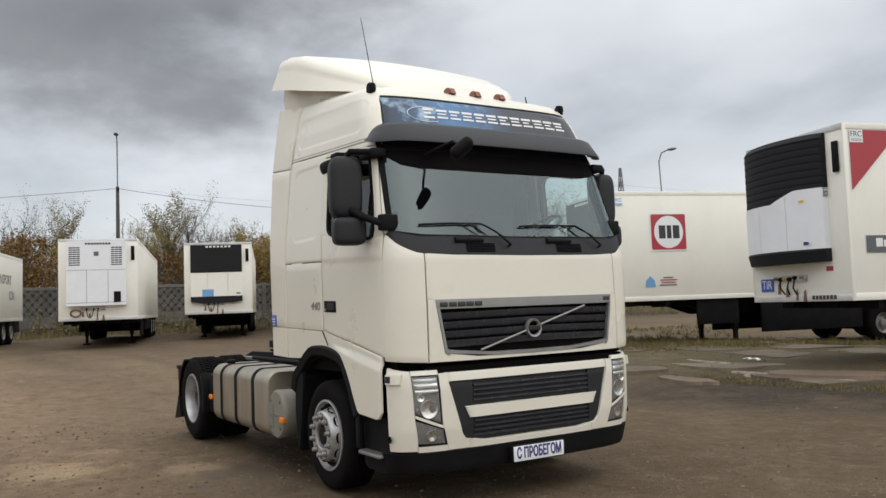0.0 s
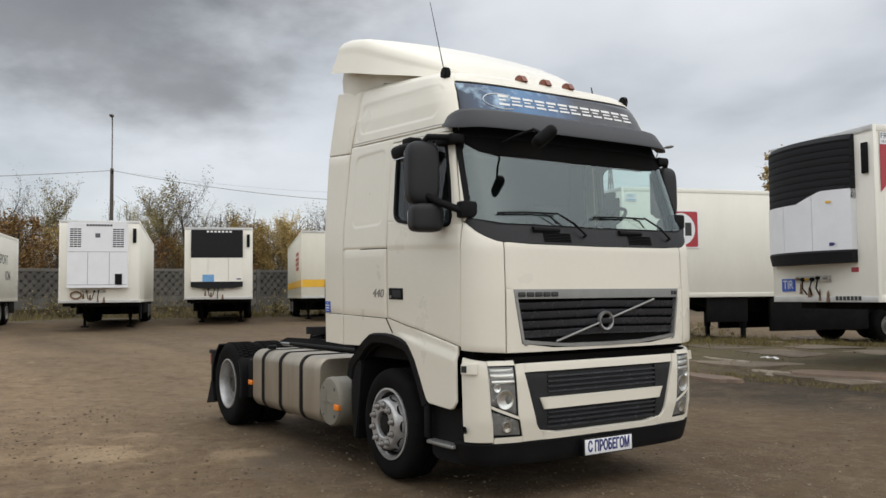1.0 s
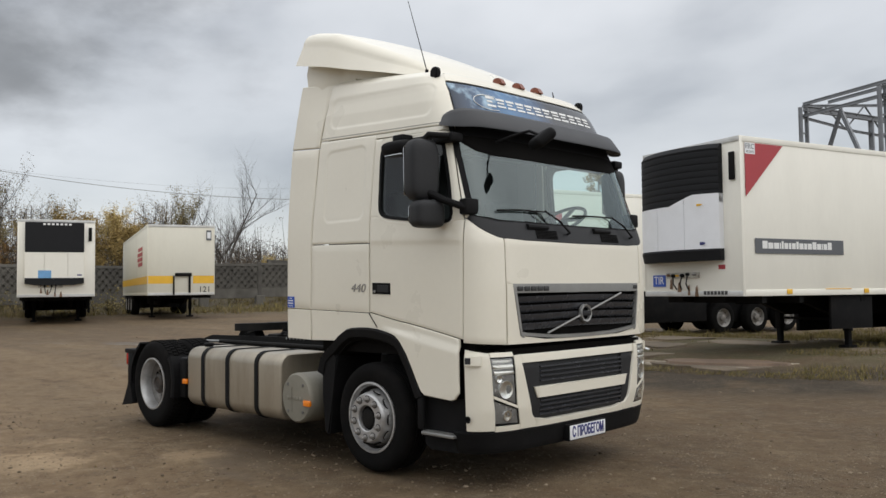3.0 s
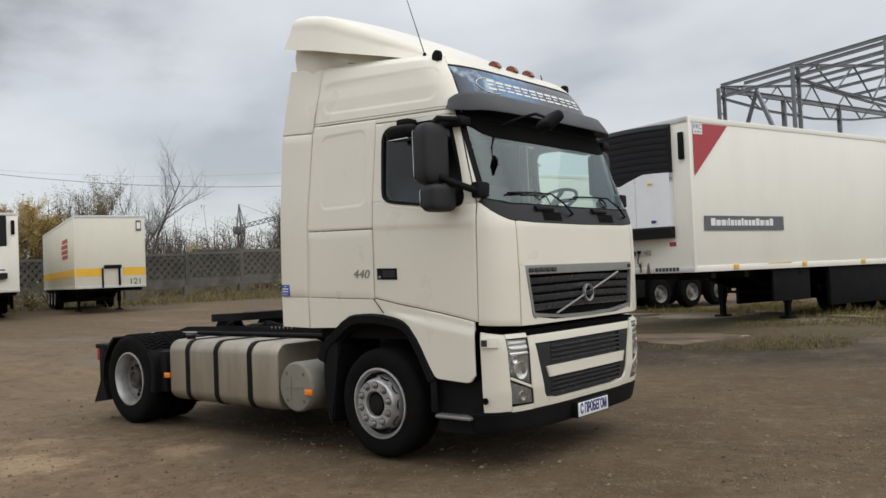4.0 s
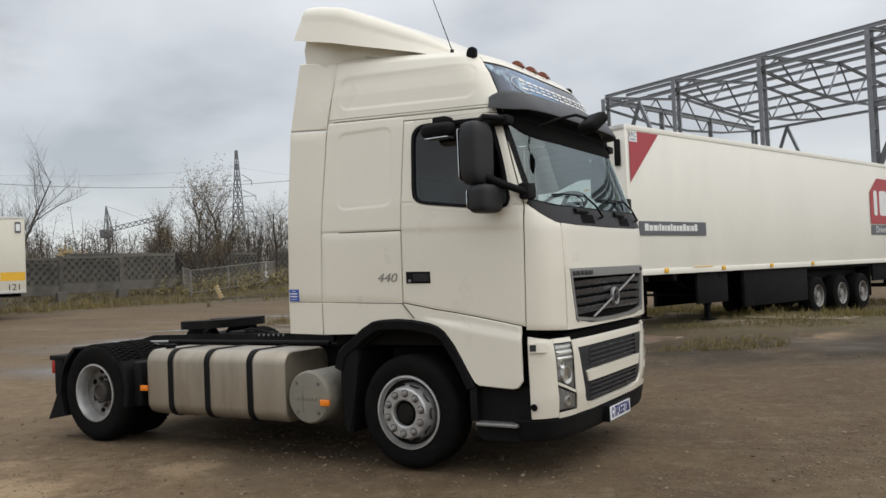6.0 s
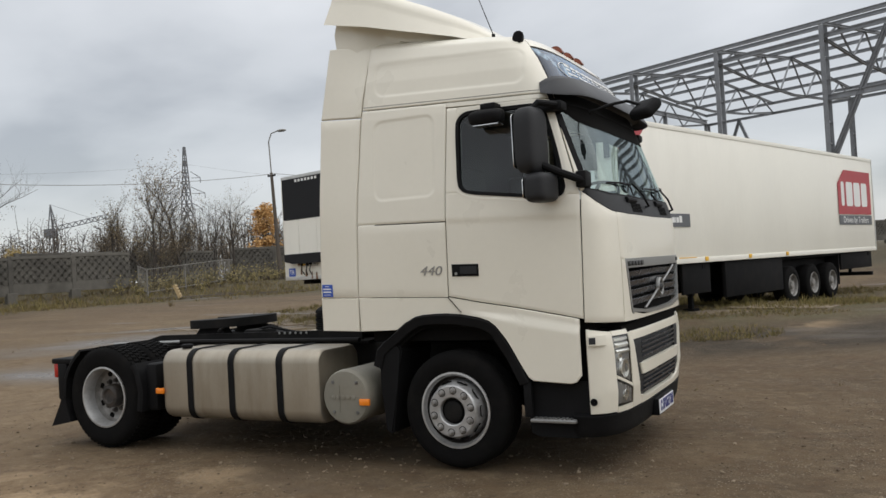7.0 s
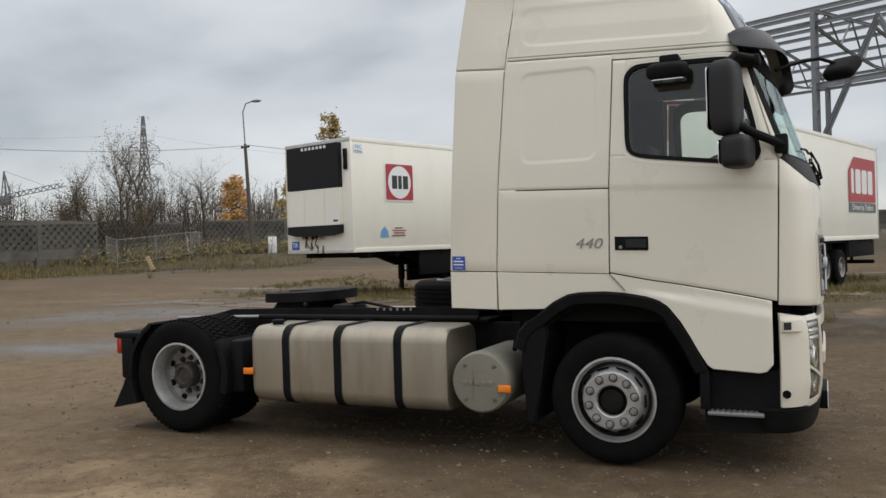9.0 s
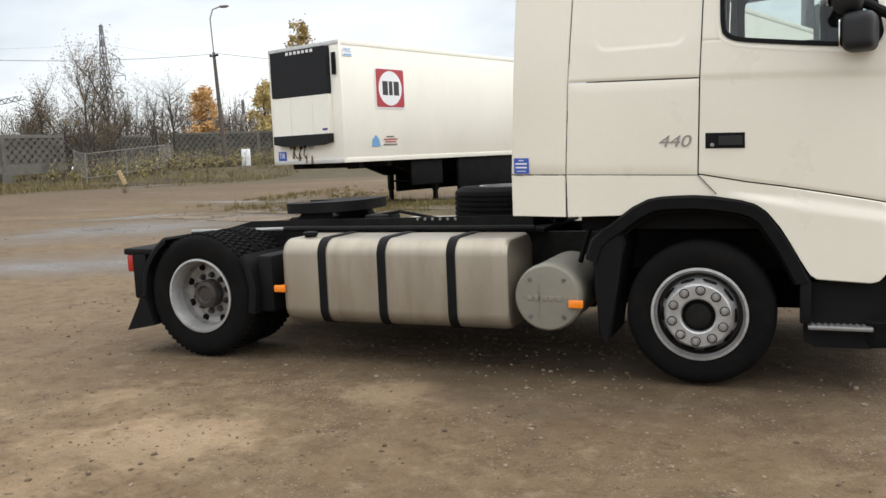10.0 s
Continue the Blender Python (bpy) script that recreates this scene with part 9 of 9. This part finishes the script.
def ground_z(x, y):
    return lift(x, y) + noise.noise(Vector((x * 0.55, y * 0.55, 0))) * 0.020 + noise.noise(Vector((x * 1.9, y * 1.9, 3))) * 0.010 - 0.012
def stone(x, y, s):
    n = len(gv.v)
    sq = rp_.uniform(0.45, 0.8)
    c = Vector((x, y, ground_z(x, y) + s * sq * 0.35))
    ax, ay = rp_.uniform(0.7, 1.3), rp_.uniform(0.7, 1.3)
    for v in ico:
        k = s * rp_.uniform(0.75, 1.2)
        gv.v.append(c + Vector((v.x * k * ax, v.y * k * ay, v.z * k * sq)))
    gv.f += [(a + n, b + n, c_ + n) for a, b, c_ in icf]
k = 0
while k < 9000:
    x, y = rp_.uniform(-7, 8), rp_.uniform(-5.8, 2.5)
    dens = 0.25 + 0.9 * max(0.0, noise.noise(Vector((x * 0.45, y * 0.45, 9))))
    if rp_.random() > dens:
        continue
    s = rp_.uniform(0.004, 0.011) if rp_.random() < 0.9 else rp_.uniform(0.009, 0.021)
    stone(x, y, s); k += 1
for _ in range(260):
    stone(rp_.uniform(-18, 9), rp_.uniform(-6, 14), rp_.uniform(0.010, 0.024))
tagged(gv.done("gravel", M_STONE), "loose grey and tan pebbles on dirt", "gravel", kind="stuff")

M_SLAB = material("broken_concrete_slab", (0.150, 0.117, 0.080), 0.9, var=0.4, scale=1.1, fine=22, bump=0.4, dirt=(0.085, 0.058, 0.036), dirt_amount=1.0, random_piece=0.45)
rb = random.Random(44)
weeds, stems = Soup(), Soup()
u_, v_ = Vector((0.958, -0.287, 0)), Vector((0.287, 0.958, 0))
for i in range(7):
    for j in range(7):
        c = Vector((-12.6, 9.6, 0)) + u_ * (i * 2.45 + rb.uniform(-0.12, 0.12) + 1.1 * (j % 2)) + v_ * (j * 1.72 + rb.uniform(-0.08, 0.08))
        if rb.random() < 0.16 or (c.x > -0.8 and c.y < 9.5) or c.x > 1.6:
            continue
        hw, hd = rb.uniform(0.95, 1.18), rb.uniform(0.62, 0.80)
        tilt = rb.uniform(-0.012, 0.012)
        outl = []
        for k in range(28):
            a = 2 * math.pi * k / 28
            ca, sa = math.cos(a), math.sin(a)
            rr = min(hw / max(abs(ca), 1e-3), hd / max(abs(sa), 1e-3)) * (1 + rb.uniform(-0.13, 0.02) - (0.25 if rb.random() < 0.08 else 0))
            p = c + u_ * (rr * ca) + v_ * (rr * sa)
            outl.append(p)
        bm = bmesh.new()
        hgt = sum(ground_z(p.x, p.y) for p in outl[::4]) / 7 + rb.uniform(0.0, 0.022)
        top = [bm.verts.new((p.x, p.y, hgt + tilt * (p - c).dot(u_))) for p in outl]
        low_ = [bm.verts.new((p.x + (p.x - c.x) * 0.02, p.y + (p.y - c.y) * 0.02, hgt - 0.12)) for p in outl]
        bm.faces.new(top)
        for k in range(28):
            bm.faces.new((top[k], low_[k], low_[(k + 1) % 28], top[(k + 1) % 28]))
        for p in outl:
            if rb.random() < 0.55:
                q = p + (p - c).normalized() * rb.uniform(-0.02, 0.14)
                tuft(weeds if rb.random() < 0.6 else stems, q.x, q.y, rb.uniform(0.02, 0.075) * (1.7 if rb.random() < 0.1 else 1), 5, 0.13)
        tagged(part("concrete_slab", bm, M_SLAB, smooth=0), "cracked old concrete slab sunk in dirt", "slab", group="sunken slabs")

for cx_, cy_, ra, rb_, n in ((-1.6, 7.25, 2.4, 0.28, 260), (0.6, 7.9, 0.9, 0.8, 240), (-0.5, 10.4, 0.8, 0.6, 160), (-7.6, 12.6, 2.2, 0.6, 260), (-5.6, 15.2, 1.6, 0.5, 160), (1.1, 10.8, 1.3, 0.9, 240), (1.8, 13.6, 1.4, 1.2, 240)):
    for _ in range(n):
        a, r = rb.uniform(0, 6.283), math.sqrt(rb.random())
        tuft(weeds if rb.random() < 0.6 else stems, cx_ + ra * r * math.cos(a), cy_ + rb_ * r * math.sin(a), rb.uniform(0.03, 0.10) * (1.8 if rb.random() < 0.08 else 1), 6, 0.12)
tagged(weeds.done("slab_weeds", L_GRASS), "low weeds growing in the slab joints", "weeds", kind="stuff")
tagged(stems.done("slab_weed_stems", L_DRY), "dry weed stems in the slab joints", "weeds", kind="stuff")
M_SILT = material("reddish_silt", (0.140, 0.092, 0.060), 0.7, var=0.3, scale=3, fine=30, bump=0.2, dirt=(0.10, 0.075, 0.05), dirt_amount=0.8)
M_PALE_EDGE = material("bleached_slab_edge", (0.27, 0.23, 0.175), 0.9, var=0.3, scale=7, bump=0.3, dirt=(0.12, 0.085, 0.055), dirt_amount=1.0)
for x, y, ra, rb_, rz in ((-1.75, 8.35, 1.05, 0.42, 0.30), (-3.3, 6.85, 0.7, 0.25, -0.2)):
    bm = bmesh.new()
    ring = []
    for k in range(36):
        a = 2 * math.pi * k / 36
        r = 1 + 0.35 * noise.noise(Vector((math.cos(a) * 1.5 + x, math.sin(a) * 1.5, 2.0)))
        px, py = ra * r * math.cos(a), rb_ * r * math.sin(a)
        ring.append((x + px * math.cos(rz) - py * math.sin(rz), y + px * math.sin(rz) + py * math.cos(rz)))
    zc = max(ground_z(px, py) for px, py in ring) + 0.016
    top = [bm.verts.new((px, py, zc)) for px, py in ring]
    low_ = [bm.verts.new((px + (px - x) * 0.05, py + (py - y) * 0.05, zc - 0.06)) for px, py in ring]
    bm.faces.new(top)
    for k in range(36):
        bm.faces.new((top[k], low_[k], low_[(k + 1) % 36], top[(k + 1) % 36]))
    tagged(part("silt_patch", bm, M_SILT, smooth=0), "patch of reddish wet silt between old slabs", "dirt patch")
for x, y, length, rz in ((-1.9, 7.80, 1.9, 4), (-0.9, 8.45, 1.1, 40), (-3.1, 7.98, 1.1, -3), (-4.6, 8.9, 1.4, -14)):
    bm = bmesh.new()
    n = 14
    pts = [(-length / 2 + length * k / n, rb.uniform(-0.03, 0.03)) for k in range(n + 1)]
    outer = [[Vector((px, py - rb.uniform(0.02, 0.06), -0.03)), Vector((px, py - 0.015, 0.0)), Vector((px, py + rb.uniform(0.02, 0.09), 0.004)), Vector((px, py + 0.12, -0.03))] for px, py in pts]
    grid_solid(bm, outer, [[v - Vector((0, 0, 0.05)) for v in r] for r in outer])
    ob = part("slab_edge", bm, M_PALE_EDGE); ob.matrix_basis = pose(x, y, ground_z(x, y) + 0.026, 0, 0, rz)
    tagged(ob, "bleached broken edge of a sunken concrete slab", "slab edge", group="slab edges")

M_PALE_WOOD = material("raw_pallet_wood", (0.42, 0.31, 0.16), 0.8, var=0.2, scale=5, stretch=(1, 6, 6))
M_OLD_WOOD = material("grey_old_planks", (0.12, 0.10, 0.08), 0.85, var=0.3, scale=5, stretch=(1, 6, 6))
def pallet(x, y, rx, ry, rz, mat, dz=0.0):
    P_ = thing("wooden_pallet", pose(x, y, lift(x, y) + dz, rx, ry, rz), "raw wooden pallet lying by the fence", "pallet", group="pallets")
    for k in range(5):
        bm = bmesh.new(); box(bm, -0.6, 0.6, -0.4 + k * 0.175, -0.3 + k * 0.175, 0.12, 0.145); part("board", bm, mat, P_)
    for k in range(3):
        bm = bmesh.new(); box(bm, -0.6 + k * 0.55, -0.5 + k * 0.55, -0.4, 0.4, 0.0, 0.12); part("bearer", bm, mat, P_)
pallet(-32.8, 27.2, 0, 0, 30, M_OLD_WOOD); pallet(-31.6, 28.4, 0, 0, 42, M_OLD_WOOD)
pallet(-32.2, 27.9, 68, 0, 130, M_PALE_WOOD, 0.42)
rl = random.Random(3)
for k in range(9):
    x, y = -30.5 + rl.uniform(-1.5, 4.5), 29.5 + rl.uniform(-1, 4)
    bm = bmesh.new(); box(bm, -1.3, 1.3, -0.08, 0.08, 0.0, 0.05)
    ob = part("plank", bm, M_OLD_WOOD); ob.matrix_basis = pose(x, y, lift(x, y) + 0.01 + 0.05 * (k % 3), 0, 0, 45 + rl.uniform(-15, 15))
    tagged(ob, "weathered grey plank on the ground", "plank", group="planks")
bm = bmesh.new(); box(bm, -0.3, 0.3, -0.25, 0.25, 0, 1.2, 0.03)
ob = part("utility_box", bm, M_PLATE); ob.matrix_basis = pose(-35.3, 43.4, lift(-35.3, 43.4), 0, 0, 40)
tagged(ob, "white utility box standing before the fence", "utility box")
bm = bmesh.new()
pts = [(-0.22, 0, 0.01), (-0.1, 0.03, 0.03), (0.0, -0.02, 0.015), (0.12, 0.02, 0.035), (0.25, 0, 0.01)]
grid_solid(bm, [[Vector(p) + Vector((0, -0.03, 0)), Vector(p) + Vector((0, 0.03, 0.01))] for p in pts], [[Vector(p) + Vector((0, -0.03, -0.008)), Vector(p) + Vector((0, 0.03, 0.002))] for p in pts])
ob = part("plastic_scrap", bm, M_PLATE); ob.matrix_basis = pose(-3.9, 9.3, lift(-3.9, 9.3) + 0.03, 0, 0, -16)
tagged(ob, "scrap of white plastic on the ground", "litter")
